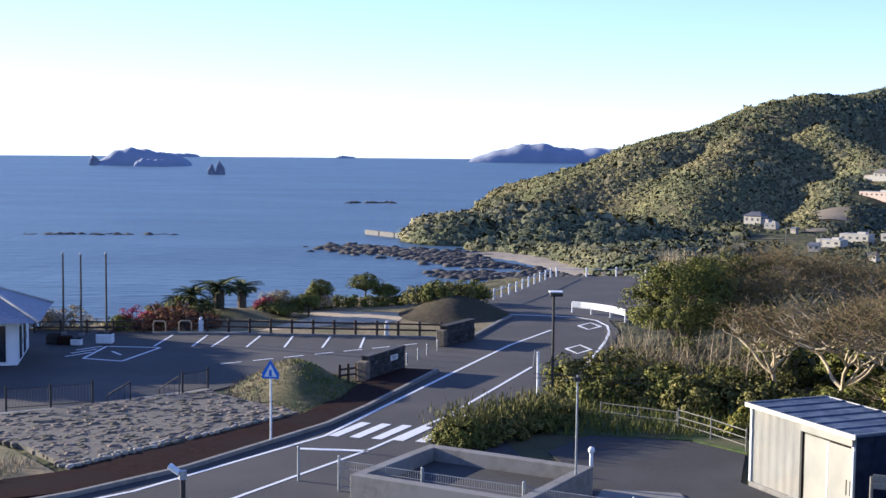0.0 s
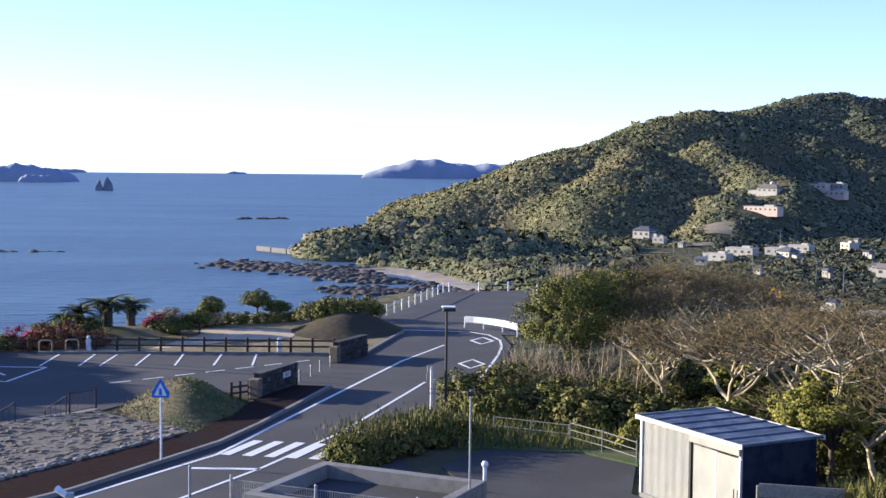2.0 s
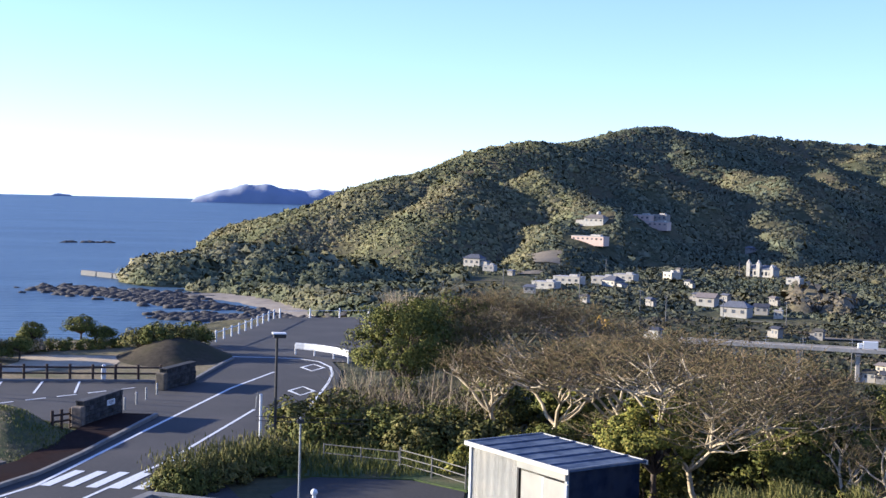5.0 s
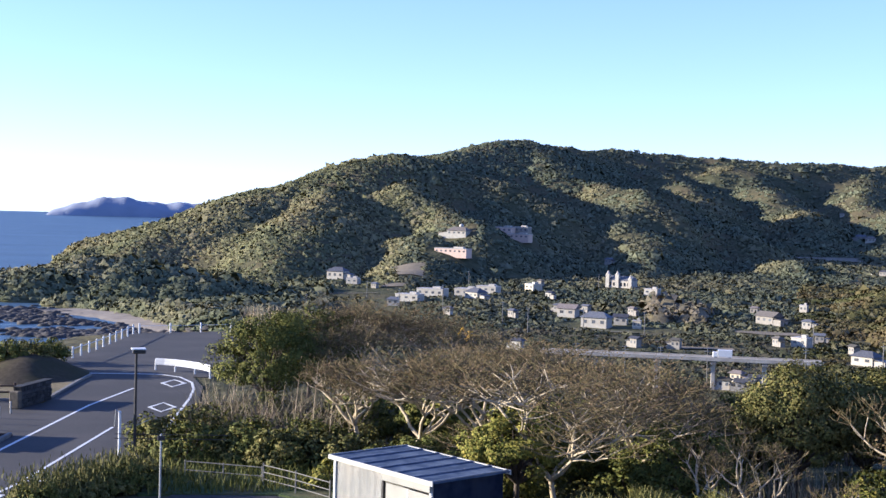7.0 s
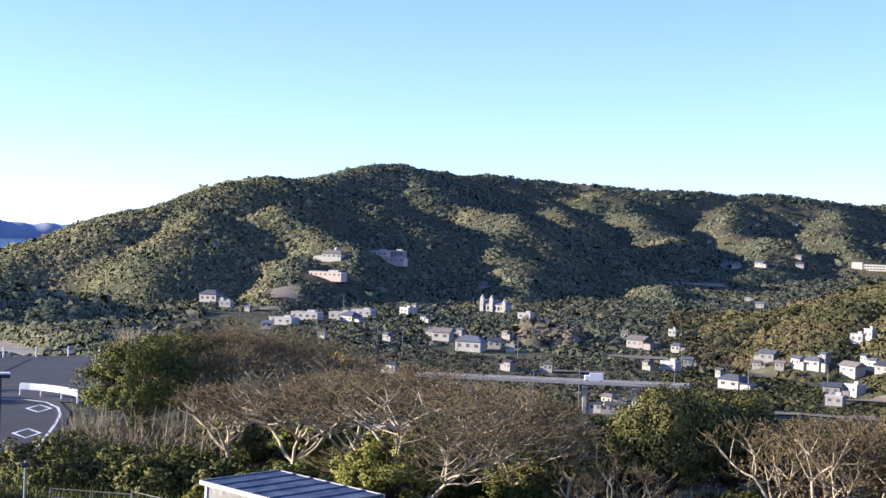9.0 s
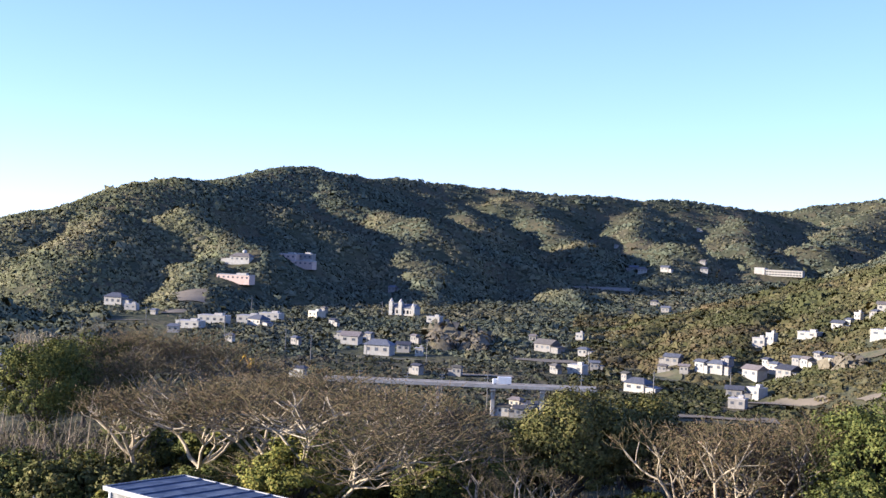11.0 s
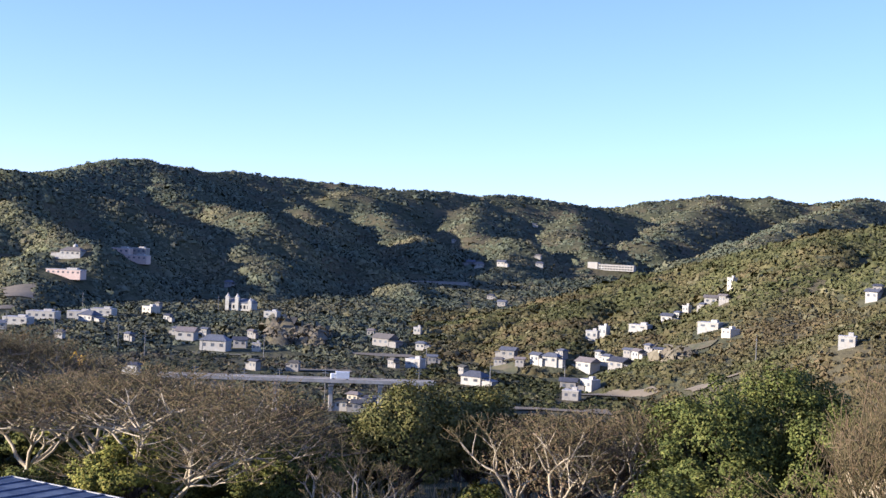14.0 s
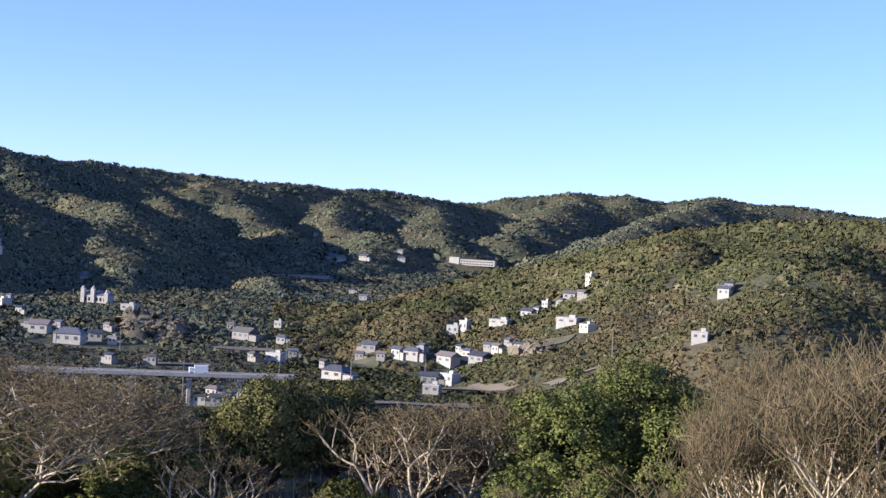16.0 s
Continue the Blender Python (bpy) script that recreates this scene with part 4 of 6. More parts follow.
def aerial_pole():
    t = thing("service_pole", "thin grey pole with a crossarm and wires", "pole", at=(4.75, 45.4, 1.0))
    bm = bmesh.new()
    rod(bm, (0, 0, -1.0), (0, 0, 3.5), 0.04, 0.035, 10)
    part("mast", bm, M_STEEL, t)
    bm = bmesh.new()
    box(bm, (0.26, 0.1, 0.16), (0, 0, 3.35), bevel=0.02)
    part("bracket", bm, M_DARKMETAL, t)
    for z in (3.45, 3.3):
        bm = bmesh.new()
        rod(bm, (-1.5, 0.4, z + 0.02), (2.2, -0.4, z), 0.012, None, 5)
        part("wire", bm, M_DARKMETAL, t)
    t = thing("vent_post", "short white vent post with a round head", "post", at=(5.5, 47.3, 0))
    bm = bmesh.new()
    rod(bm, (0, 0, 0), (0, 0, 1.35), 0.07, 0.07, 10)
    part("pipe", bm, M_WHITE, t)
    bm = bmesh.new()
    bmesh.ops.create_uvsphere(bm, u_segments=12, v_segments=8, radius=0.13, matrix=pose(0, 0, 1.42))
    part("head", bm, M_WHITE, t, smooth=True)


shed()
tank()
mesh_fence()
aerial_pole()


# ---------------------------------------------------------------- pavilion by the car park
def pavilion():
    t = thing("pavilion", "white single-storey building with a blue-grey hipped roof", "building", at=(-28.9, 74.4, 0), turn=12)
    w, d, h = 10, 6.5, 2.55
    bm = bmesh.new()
    box(bm, (w, d, h), (0, 0, h / 2))
    part("wall", bm, M_WALLS_NEAR, t)
    bm = bmesh.new()
    e, rise = 1.3, 1.75
    low = [bm.verts.new((sx * (w / 2 + e), sy * (d / 2 + e), h - 0.05)) for sx, sy in ((-1, -1), (1, -1), (1, 1), (-1, 1))]
    up = [bm.verts.new((sx * (w / 2 - 2.4), 0, h + rise)) for sx in (-1, 1)]
    for f in ((low[0], low[1], up[1], up[0]), (low[2], low[3], up[0], up[1]), (low[1], low[2], up[1]), (low[3], low[0], up[0]), low[::-1]):
        bm.faces.new(f)
    roof = part("roof", bm, M_ROOF, t)
    for k in range(2):
        bm = bmesh.new()
        a, b = (low_pt(w, d, e, h, k), (w / 2 - 2.4, 0, h + rise))
        rod(bm, a, b, 0.08, 0.08, 6)
        part("ridge_tile", bm, M_STEEL, roof)
    bm = bmesh.new()
    rod(bm, (-w / 2 + 2.4, 0, h + rise), (w / 2 - 2.4, 0, h + rise), 0.09, 0.09, 6)
    part("ridge_tile", bm, M_STEEL, roof)
    for x, ww, zz, hh in ((w / 2 - 1.0, 0.8, 1.2, 2.0), (w / 2 - 2.9, 1.2, 1.5, 1.1), (w / 2 - 5.2, 1.6, 1.5, 1.1)):
        bm = bmesh.new()
        box(bm, (ww + 0.16, 0.1, hh + 0.16), (x, -d / 2, zz), bevel=0.02)
        win = part("window", bm, M_WHITE, t)
        bm = bmesh.new()
        box(bm, (ww, 0.06, hh), (x, -d / 2 - 0.04, zz))
        part("pane", bm, M_DARKGLASS, win)
    for y in (-1.6, 0.6):
        bm = bmesh.new()
        box(bm, (0.1, 1.0, 1.9), (w / 2, y, 1.1), bevel=0.02)
        door = part("door", bm, M_DARKGLASS, t, "dark glazed door")
        bm = bmesh.new()
        box(bm, (0.05, 0.08, 0.3), (w / 2 + 0.07, y + 0.38, 1.05))
        part("handle", bm, M_STEEL, door)


def low_pt(w, d, e, h, k):
    return (w / 2 + e, (d / 2 + e) * (-1 if k == 0 else 1), h)


M_WALLS_NEAR = material("painted_wall", [(0.6, 0.6, 0.6), (0.76, 0.76, 0.75)], 0.8, 0.8, 0.003, 12)
pavilion()
for x, y, s, mat, label in ((-22.4, 78.6, 0.55, M_DARKMETAL, "dark flower tub"), (-21.7, 78.3, 0.5, M_PAVER, "brown flower tub"), (-19.4, 78.9, 0.6, M_WHITE, "white box planter"), (-20.9, 78.0, 0.4, M_WHITE, "small white box planter")):
    t = thing("planter", label + " beside the car park", "planter", "planters", at=(x - 1.2, y + 1.6, 0))
    bm = bmesh.new()
    box(bm, (s * 1.7, s, s), (0, 0, s / 2), bevel=0.05)
    part("tub", bm, mat, t)
    bm = bmesh.new()
    box(bm, (s * 1.5, s * 0.8, 0.06), (0, 0, s + 0.0))
    part("soil", bm, M_PAVER, t)


# ---------------------------------------------------------------- plants
def soft_normals(ob, normals, rng, rough=0.22):
    """Rounded shading over the clumps of a crown: one normal for the four corners of each leaf."""
    nv = normals / (np.linalg.norm(normals, axis=1)[:, None] + 1e-9) + rng.normal(0, rough, normals.shape)
    nv /= np.linalg.norm(nv, axis=1)[:, None] + 1e-9
    ob.data.normals_split_custom_set_from_vertices(np.repeat(nv, 4, axis=0).tolist())


def leaf_cards(rng, centers, normals, size, spread=0.55):
    """Four-cornered leaves, one at each centre, turned about their normals."""
    n = len(centers)
    nn = normals + rng.normal(0, spread, (n, 3))
    nn /= np.linalg.norm(nn, axis=1)[:, None] + 1e-9
    t = np.cross(nn, rng.normal(0, 1, (n, 3)))
    t /= np.linalg.norm(t, axis=1)[:, None] + 1e-9
    b = np.cross(nn, t)
    s = (size * rng.uniform(0.6, 1.3, n))[:, None]
    fold = nn * s * 0.25
    v = np.stack([centers - t * s, centers - b * s * 0.55 + fold, centers + t * s, centers + b * s * 0.55 + fold], 1).reshape(-1, 3)
    return v, np.arange(4 * n).reshape(n, 4)


def crown_points(rng, rx, ry, rz, clumps, per, clump_r, low=-0.35):
    """Leaf places in clumps over an uneven dome, with gaps between the clumps."""
    d = rng.normal(0, 1, (clumps * 3, 3))
    d /= np.linalg.norm(d, axis=1)[:, None]
    d = d[d[:, 2] > low][:clumps]
    rad = rng.uniform(0.62, 1.05, len(d))[:, None]
    cc = d * rad * np.array([rx, ry, rz])
    k = len(cc)
    o = rng.normal(0, 1, (k, per, 3))
    o /= np.linalg.norm(o, axis=2)[..., None]
    rr = clump_r * rng.uniform(0.6, 1.35, (k, 1, 1)) * rng.uniform(0.75, 1.05, (k, per, 1))
    flat = np.array([1.0, 1.0, 0.7])
    pts = cc[:, None, :] + o * rr * flat
    nrm = o * 0.8 + d[:, None, :] * 0.6 + np.array([0, 0, 0.3])
    return pts.reshape(-1, 3), nrm.reshape(-1, 3), cc


def tubes(segs, k=5):
    """Vertices and faces of tapered bars; segs: rows of x0 y0 z0 x1 y1 z1 r0 r1."""
    s = np.asarray(segs, dtype=float)
    p, q, r0, r1 = s[:, :3], s[:, 3:6], s[:, 6], s[:, 7]
    d = q - p
    d /= np.linalg.norm(d, axis=1)[:, None] + 1e-9
    ref = np.where(np.abs(d[:, 2:3]) > 0.9, np.array([[1.0, 0, 0]]), np.array([[0, 0, 1.0]]))
    u = np.cross(d, ref)
    u /= np.linalg.norm(u, axis=1)[:, None] + 1e-9
    w = np.cross(d, u)
    ang = np.arange(k) * 2 * math.pi / k
    ring = u[:, None, :] * np.cos(ang)[None, :, None] + w[:, None, :] * np.sin(ang)[None, :, None]
    v = np.concatenate([p[:, None, :] + ring * r0[:, None, None], q[:, None, :] + ring * r1[:, None, None]], 1)
    n = len(s)
    base = np.arange(n)[:, None] * 2 * k
    i = np.arange(k)
    f = np.stack([base + i, base + (i + 1) % k, base + k + (i + 1) % k, base + k + i], -1).reshape(-1, 4)
    return v.reshape(-1, 3), f


def grow(rng, height, spread, levels=5, flat=0.5, r0=0.13, fork=3, trunk=0.35, lean=(0, 0), thick=1.0):
    """Branches of a spreading tree: bars as tubes() takes them, and the tips."""
    segs, tips = [], []

    def branch(p, d, length, r, lev):
        steps = 3 if lev < 3 else 2
        for i in range(steps):
            d = (d + Vector(rng.normal(0, 0.16, 3)) + Vector((0, 0, 0.06 if lev else 0.0))).normalized()
            q = p + d * (length / steps)
            r1 = r * (1 - 0.28 / steps)
            segs.append((*p, *q, r, r1))
            p, r = q, r1
            if lev >= levels - 1:
                tips.append(tuple(p))
        if lev >= levels:
            return
        n = fork if lev else fork + 1
        turn = rng.uniform(0, 6.28)
        for j in range(n):
            a = turn + j * 6.28 / n + rng.uniform(-0.5, 0.5)
            out = Vector((math.cos(a), math.sin(a), 0))
            tilt = rng.uniform(0.45, 1.0)
            nd = (d * (1.0 - tilt * 0.45) + out * tilt * 0.9 * spread)
            nd.z *= 1.0 - flat * 0.35
            nd = (nd + Vector((0, 0, 0.25 * (1 - flat)))).normalized()
            branch(p, nd, length * rng.uniform(0.6, 0.85), r * rng.uniform(0.58, 0.76) * thick, lev + 1)

    branch(Vector((0, 0, -0.3)), Vector((lean[0], lean[1], 1)).normalized(), height * trunk + 0.3, r0, 0)
    top = max(t[2] for t in tips)
    k = height / top
    lift = 1.0 - 0.45 * flat     # flat crowns gather their limbs near the top
    s = np.array(segs)
    for i in (2, 5):
        s[:, i] = np.sign(s[:, i]) * height * np.abs(s[:, i] / top) ** lift
    s[:, [0, 1, 3, 4]] *= k
    t = np.array(tips) * k
    t[:, 2] = np.sign(t[:, 2]) * height * np.abs(t[:, 2] / height) ** lift
    return [tuple(r) for r in s], t


def bare_tree(name, label, at, height, seed, spread=1.0, levels=6, flat=0.5, r0=0.13, bark=None, leaf=None, leaf_n=0, leaf_size=0.1, fork=3, trunk=0.35, twigs=2, scale_xy=1.0, thick=1.0, twig_mat=None, leaf_low=0.0, group="trees on the slope"):
    rng = np.random.RandomState(seed)
    t = thing(name, label, "tree", group, at=at)
    segs, tips = grow(rng, height, spread, levels, flat, r0, fork, trunk, thick=thick)
    tw = []
    for p in tips:
        for _ in range(twigs):
            d = rng.normal(0, 0.3, 3) + np.array([0, 0, 0.3])
            tw.append((*p, *(p + d * rng.uniform(0.6, 1.5)), 0.012, 0.006))
    s = np.array([x for x in segs] + tw)
    s[:, [0, 1, 3, 4]] *= scale_xy
    s[:, 6:] = np.maximum(s[:, 6:], 0.011)
    wide = s[:, 6] > 0.02
    v, f = tubes(s[wide])
    raw("trunk", v, f, bark or M_BARK, t, smooth=True)
    v, f = tubes(s[~wide], 3)
    raw("twig_mass", v, f, twig_mat or M_BARK, t)
    if leaf:
        tips = tips[tips[:, 2] > height * leaf_low]
        pick = tips[rng.randint(0, len(tips), leaf_n)] * np.array([scale_xy, scale_xy, 1]) + rng.normal(0, 0.28, (leaf_n, 3))
        v, f = leaf_cards(rng, pick, rng.normal(0, 1, (leaf_n, 3)), leaf_size)
        raw("crown", v, f, leaf, t)
    return t


def leafy_tree(name, label, at, rx, rz, height, seed, mat, clumps=90, per=70, clump_r=0.6, leaf=0.13, ry=None, bark=None, group="trees on the slope", category="tree", low=-0.35):
    """Trunk with limbs and a crown of leaf clumps; height: top of the crown over the ground."""
    rng = np.random.RandomState(seed)
    ry = ry or rx
    t = thing(name, label, category, group, at=at)
    mid = np.array([0, 0, height - rz - clump_r * 0.5])
    p, n, cc = crown_points(rng, rx, ry, rz, clumps, per, clump_r, low)
    v, f = leaf_cards(rng, p + mid, n, leaf)
    soft_normals(raw("crown", v, f, mat, t, smooth=True), n, rng)
    fork_z = max(mid[2] - rz * 0.7, 0.4)
    segs = [(0, 0, -0.3, 0.05, 0.03, fork_z, 0.05 * height ** 0.8, 0.035 * height ** 0.8)]
    for c in cc[::max(1, len(cc) // 28)]:
        e = c * 0.92 + mid
        m = np.array([e[0] * 0.45, e[1] * 0.45, fork_z + (e[2] - fork_z) * 0.55])
        segs += [(0.05, 0.03, fork_z, *m, 0.02 * height ** 0.8, 0.055), (*m, *e, 0.055, 0.015)]
    v, f = tubes(segs)
    raw("trunk", v, f, bark or M_BARK_D, t)
    return t


def shrub(name, label, at, rx, ry, h, seed, mat, clumps=40, per=60, clump_r=0.35, leaf=0.08, group="", category="bush", turn=0.0):
    rng = np.random.RandomState(seed)
    t = thing(name, label, category, group, at=at, turn=turn)
    p, n, cc = crown_points(rng, rx, ry, h * 0.75, clumps, per, clump_r, low=-0.05)
    p[:, 2] = np.maximum(p[:, 2] + h * 0.12, 0.02)
    v, f = leaf_cards(rng, p, n, leaf)
    soft_normals(raw("foliage", v, f, mat, t, smooth=True), n, rng)
    segs = []
    for c in cc[::3]:
        segs.append((c[0] * 0.15, c[1] * 0.15, -0.1, *(c * 0.95 + np.array([0, 0, h * 0.1])), 0.035, 0.01))
    v, f = tubes(segs)
    raw("woody_base", v, f, M_BARK_D, t)
    return t


def ground_z(x, y):
    return float(land_height(np.array([float(x)]), np.array([float(y)]))[0])


def spot(az, r):
    x, y, _ = polar(az, r, 0)
    return (x, y, ground_z(x, y))


# spreading trees with bare pale limbs and a thin brown canopy
BROWN = "leafless spreading tree with pale limbs and thin brown canopy"
for i, (az, r, top, sc) in enumerate([(16.7, 62, 5.9, 1.35), (14.6, 66, 4.9, 1.1), (19.0, 68, 5.9, 1.4), (21.4, 65, 6.3, 1.4), (23.6, 52, 7.2, 1.5), (26.4, 57, 6.3, 1.3), (28.6, 61, 5.4, 1.1), (20.4, 60, 5.9, 1.2), (24.8, 62, 6.2, 1.3)]):
    x, y, z = spot(az, r)
    bare_tree("spreading_tree", BROWN, (x, y, z), top - z, 40 + i, spread=1.15, levels=5, flat=0.4, r0=0.15, leaf=M_LEAF_BROWN, leaf_n=800, leaf_size=0.05, fork=4, trunk=0.1, twigs=0, scale_xy=sc, thick=1.16, twig_mat=M_TWIG, leaf_low=0.78)
# grey bare trees behind the evergreen, and slighter bare trees along the slope
for i, (az, r, top, sc) in enumerate([(14.0, 86, 6.4, 1.2), (15.5, 88, 6.4, 1.3), (17.0, 88, 5.8, 1.3), (14.8, 82, 5.4, 1.2), (18.4, 90, 5.0, 1.2)]):
    x, y, z = spot(az, r)
    bare_tree("bare_tree", "grey leafless tree with dense fine twigs", (x, y, z), top - z, 60 + i, spread=1.1, levels=5, flat=0.3, r0=0.13, bark=M_BARK, leaf=M_LEAF_BROWN, leaf_n=900, leaf_size=0.06, fork=4, trunk=0.1, twigs=0, scale_xy=sc, thick=1.12, twig_mat=M_TWIG)
for i, (az, r, top, sc) in enumerate([(31.6, 49, 5.2, 0.75), (35.0, 47, 3.6, 0.6), (44.2, 46, 4.2, 0.6), (50.2, 42, 6.2, 0.7), (29.0, 52, 4.0, 0.6), (39.4, 52, 6.4, 0.9), (41.4, 54, 6.4, 0.9), (43.0, 55, 6.2, 0.8), (37.6, 54, 5.6, 0.8), (47.6, 48, 5.0, 0.6)]):
    x, y, z = spot(az, r)
    bare_tree("bare_tree", "slender leafless tree with upswept pale branches", (x, y, z), top - z, 70 + i, spread=1.0, levels=5, flat=0.35, r0=0.13, twigs=0, scale_xy=sc * 1.2, thick=1.1, twig_mat=M_TWIG)
for i, (az, r, top, sc) in enumerate([(54.5, 40, 9.3, 0.8), (57.6, 38, 10.6, 0.85), (60.5, 40, 11.2, 0.9), (52.2, 44, 7.6, 0.7), (56.0, 46, 9.6, 0.8)]):
    x, y, z = spot(az, r)
    bare_tree("bare_tree", "tall leafless tree with dense pale upswept twigs", (x, y, z), top - z, 80 + i, spread=0.8, levels=5, flat=0.1, r0=0.15, leaf=M_LEAF_BROWN, leaf_n=500, leaf_size=0.05, fork=4, trunk=0.25, twigs=1, scale_xy=sc, thick=1.14, twig_mat=M_TWIG)

# evergreens
EVER = [
    ("broad evergreen tree with a dense rounded green crown", 10.4, 80, 3.2, 3.0, 6.0, M_LEAF, 190, 0.62),
    ("broad evergreen tree with a dense rounded green crown", 12.2, 85, 3.6, 2.8, 5.9, M_LEAF, 170, 0.64),
    ("olive-green evergreen tree with a rounded crown", 33.0, 58, 2.2, 2.9, 6.6, M_LEAF_B, 130, 0.55),
    ("olive-green evergreen tree with a rounded crown", 35.8, 60, 2.0, 2.6, 6.2, M_LEAF_B, 120, 0.55),
    ("dense dark green evergreen tree with an uneven crown", 46.3, 54, 2.8, 3.6, 7.6, M_LEAF_D, 190, 0.6),
    ("dense dark green evergreen tree with an uneven crown", 49.0, 57, 2.8, 3.6, 8.2, M_LEAF_D, 190, 0.6),
    ("dense dark green evergreen tree with an uneven crown", 44.6, 60, 2.4, 2.6, 6.2, M_LEAF_D, 140, 0.55),
    ("dense dark green evergreen tree with an uneven crown", 44.2, 49, 1.9, 2.2, 4.4, M_LEAF_D, 100, 0.5),
    ("dense dark green evergreen tree with an uneven crown", 51.4, 53, 2.4, 2.6, 7.0, M_LEAF_D, 130, 0.55),
    ("dense dark green evergreen tree with an uneven crown", 47.8, 48, 2.0, 2.4, 4.8, M_LEAF_D, 110, 0.5),
    ("bushy withered tree with clinging brown leaves", 40.0, 55, 2.6, 2.6, 6.2, M_LEAF_BROWN, 110, 0.5),
    ("bushy withered tree with clinging brown leaves", 42.6, 58, 2.2, 2.4, 6.0, M_LEAF_BROWN, 90, 0.5),
    ("bushy withered tree with clinging brown leaves", 38.2, 57, 1.9, 2.0, 5.4, M_LEAF_BROWN, 80, 0.45),
    ("bushy tree with bright yellow-green leaves", 21.3, 52.5, 2.0, 1.7, 4.6, M_LEAF_Y, 90, 0.45),
    ("bushy tree with bright yellow-green leaves", 36.6, 49, 1.6, 1.6, 3.6, M_LEAF_Y, 70, 0.45),
    ("dark green evergreen bush tree under the bare limbs", 17.6, 57, 3.0, 1.4, 2.6, M_LEAF, 110, 0.5),
    ("dark green evergreen bush tree under the bare limbs", 22.5, 60, 3.0, 1.6, 3.4, M_LEAF, 110, 0.5),
    ("dark green evergreen bush tree under the bare limbs", 28.6, 56, 2.8, 1.8, 4.0, M_LEAF, 120, 0.5),
    ("dark green evergreen bush tree under the bare limbs", 31.5, 62, 2.4, 2.0, 4.6, M_LEAF, 110, 0.5),
]
for i, (label, az, r, rx, rz, top, mat, cl, cr) in enumerate(EVER):
    x, y, z = spot(az, r)
    leafy_tree("tree" if mat != M_LEAF else "evergreen_tree", label, (x, y, z), rx, rz, top - z, 120 + i, mat, clumps=cl, per=170 if mat != M_LEAF_BROWN else 70, clump_r=cr, leaf=0.07 if mat != M_LEAF_BROWN else 0.06)

# shrubs: hedge beside the road, brush behind the gate, undergrowth along the slope
HEDGE = "thick roadside shrub with green and straw-tipped leaves"
for i in range(9):
    u = i / 8
    x, y = 0.6 + 4.4 * u + random.uniform(-0.3, 0.3), 54.2 + 4.6 * u + random.uniform(-1.2, 1.0)
    shrub("hedge_shrub", HEDGE, (x, y, 0), 1.3, 1.15, 1.15 + 0.25 * math.sin(i * 2.1), 200 + i, (M_LEAF_B, M_LEAF, M_LEAF_B)[i % 3], clumps=50, per=80, clump_r=0.3, leaf=0.062, group="roadside hedge")
for i in range(12):
    u = i / 11
    x, y = 6.4 + 8.5 * u + random.uniform(-0.5, 0.5), 65 - 4.6 * u + random.uniform(-1.0, 1.6)
    shrub("bramble_shrub", "dark tangled green shrub behind a pipe rail", (x, y, 0), 1.7, 1.4, 2.0 + random.uniform(-0.4, 0.7), 230 + i, (M_LEAF, M_LEAF_B)[i % 2], clumps=45, per=55, clump_r=0.36, leaf=0.09, group="brush behind the gate")
low_kinds = [shrub("undergrowth_shrub", "low wild shrub of mixed green leaves on the slope", (*spot(24 + 5 * k, 46)[:2], -0.1), 1.6, 1.5, 1.9, 260 + k, m, clumps=40, per=44, clump_r=0.36, leaf=0.09, group="undergrowth of the slope") for k, m in enumerate((M_LEAF, M_LEAF_B, M_LEAF, M_LEAF_Y))]
for i in range(64):
    az, r = 13.5 + 47 * ((i * 0.618) % 1), random.uniform(41, 74)
    if az < 20 and r < 52:
        r += 14
    x, y, z = spot(az, r)
    copy_thing(low_kinds[i % 3 if i % 7 else 3], pose(x, y, z - 0.1, 0, 0, random.uniform(0, 360)) @ Matrix.Scale(random.uniform(0.8, 1.25), 4))
for i in range(16):
    az, r = random.uniform(21.5, 33), random.uniform(40.5, 46)
    x, y, z = spot(az + 2, r)
    copy_thing(low_kinds[(1, 1, 3, 1)[i % 4]], pose(x, y, z - 0.1, 0, 0, random.uniform(0, 360)) @ Matrix.Scale(random.uniform(0.7, 1.0), 4))

for i in range(14):
    az, r = 7.9 + 7 * i / 14, (67, 71, 75)[i % 3] + random.uniform(-1, 1)
    x, y, z = spot(az, r)
    copy_thing(low_kinds[(1, 0, 1, 2)[i % 4]], pose(x, y, z - 0.1, 0, 0, random.uniform(0, 360)) @ Matrix.Scale(random.uniform(0.8, 1.05), 4))
for i in range(18):
    az, r = 13.5 + 15 * i / 18 + random.uniform(-0.4, 0.4), random.uniform(71, 82)
    x, y, z = spot(az, r)
    copy_thing(low_kinds[(0, 2)[i % 2]], pose(x, y, z - 0.1, 0, 0, random.uniform(0, 360)) @ Matrix.Scale(random.uniform(1.0, 1.5), 4))
for i in range(16):
    az, r = 14.5 + 10 * i / 16 + random.uniform(-0.4, 0.4), random.uniform(53, 63)
    x, y, z = spot(az, r)
    copy_thing(low_kinds[(0, 2, 1)[i % 3]], pose(x, y, z - 0.1, 0, 0, random.uniform(0, 360)) @ Matrix.Scale(random.uniform(0.8, 1.15), 4))


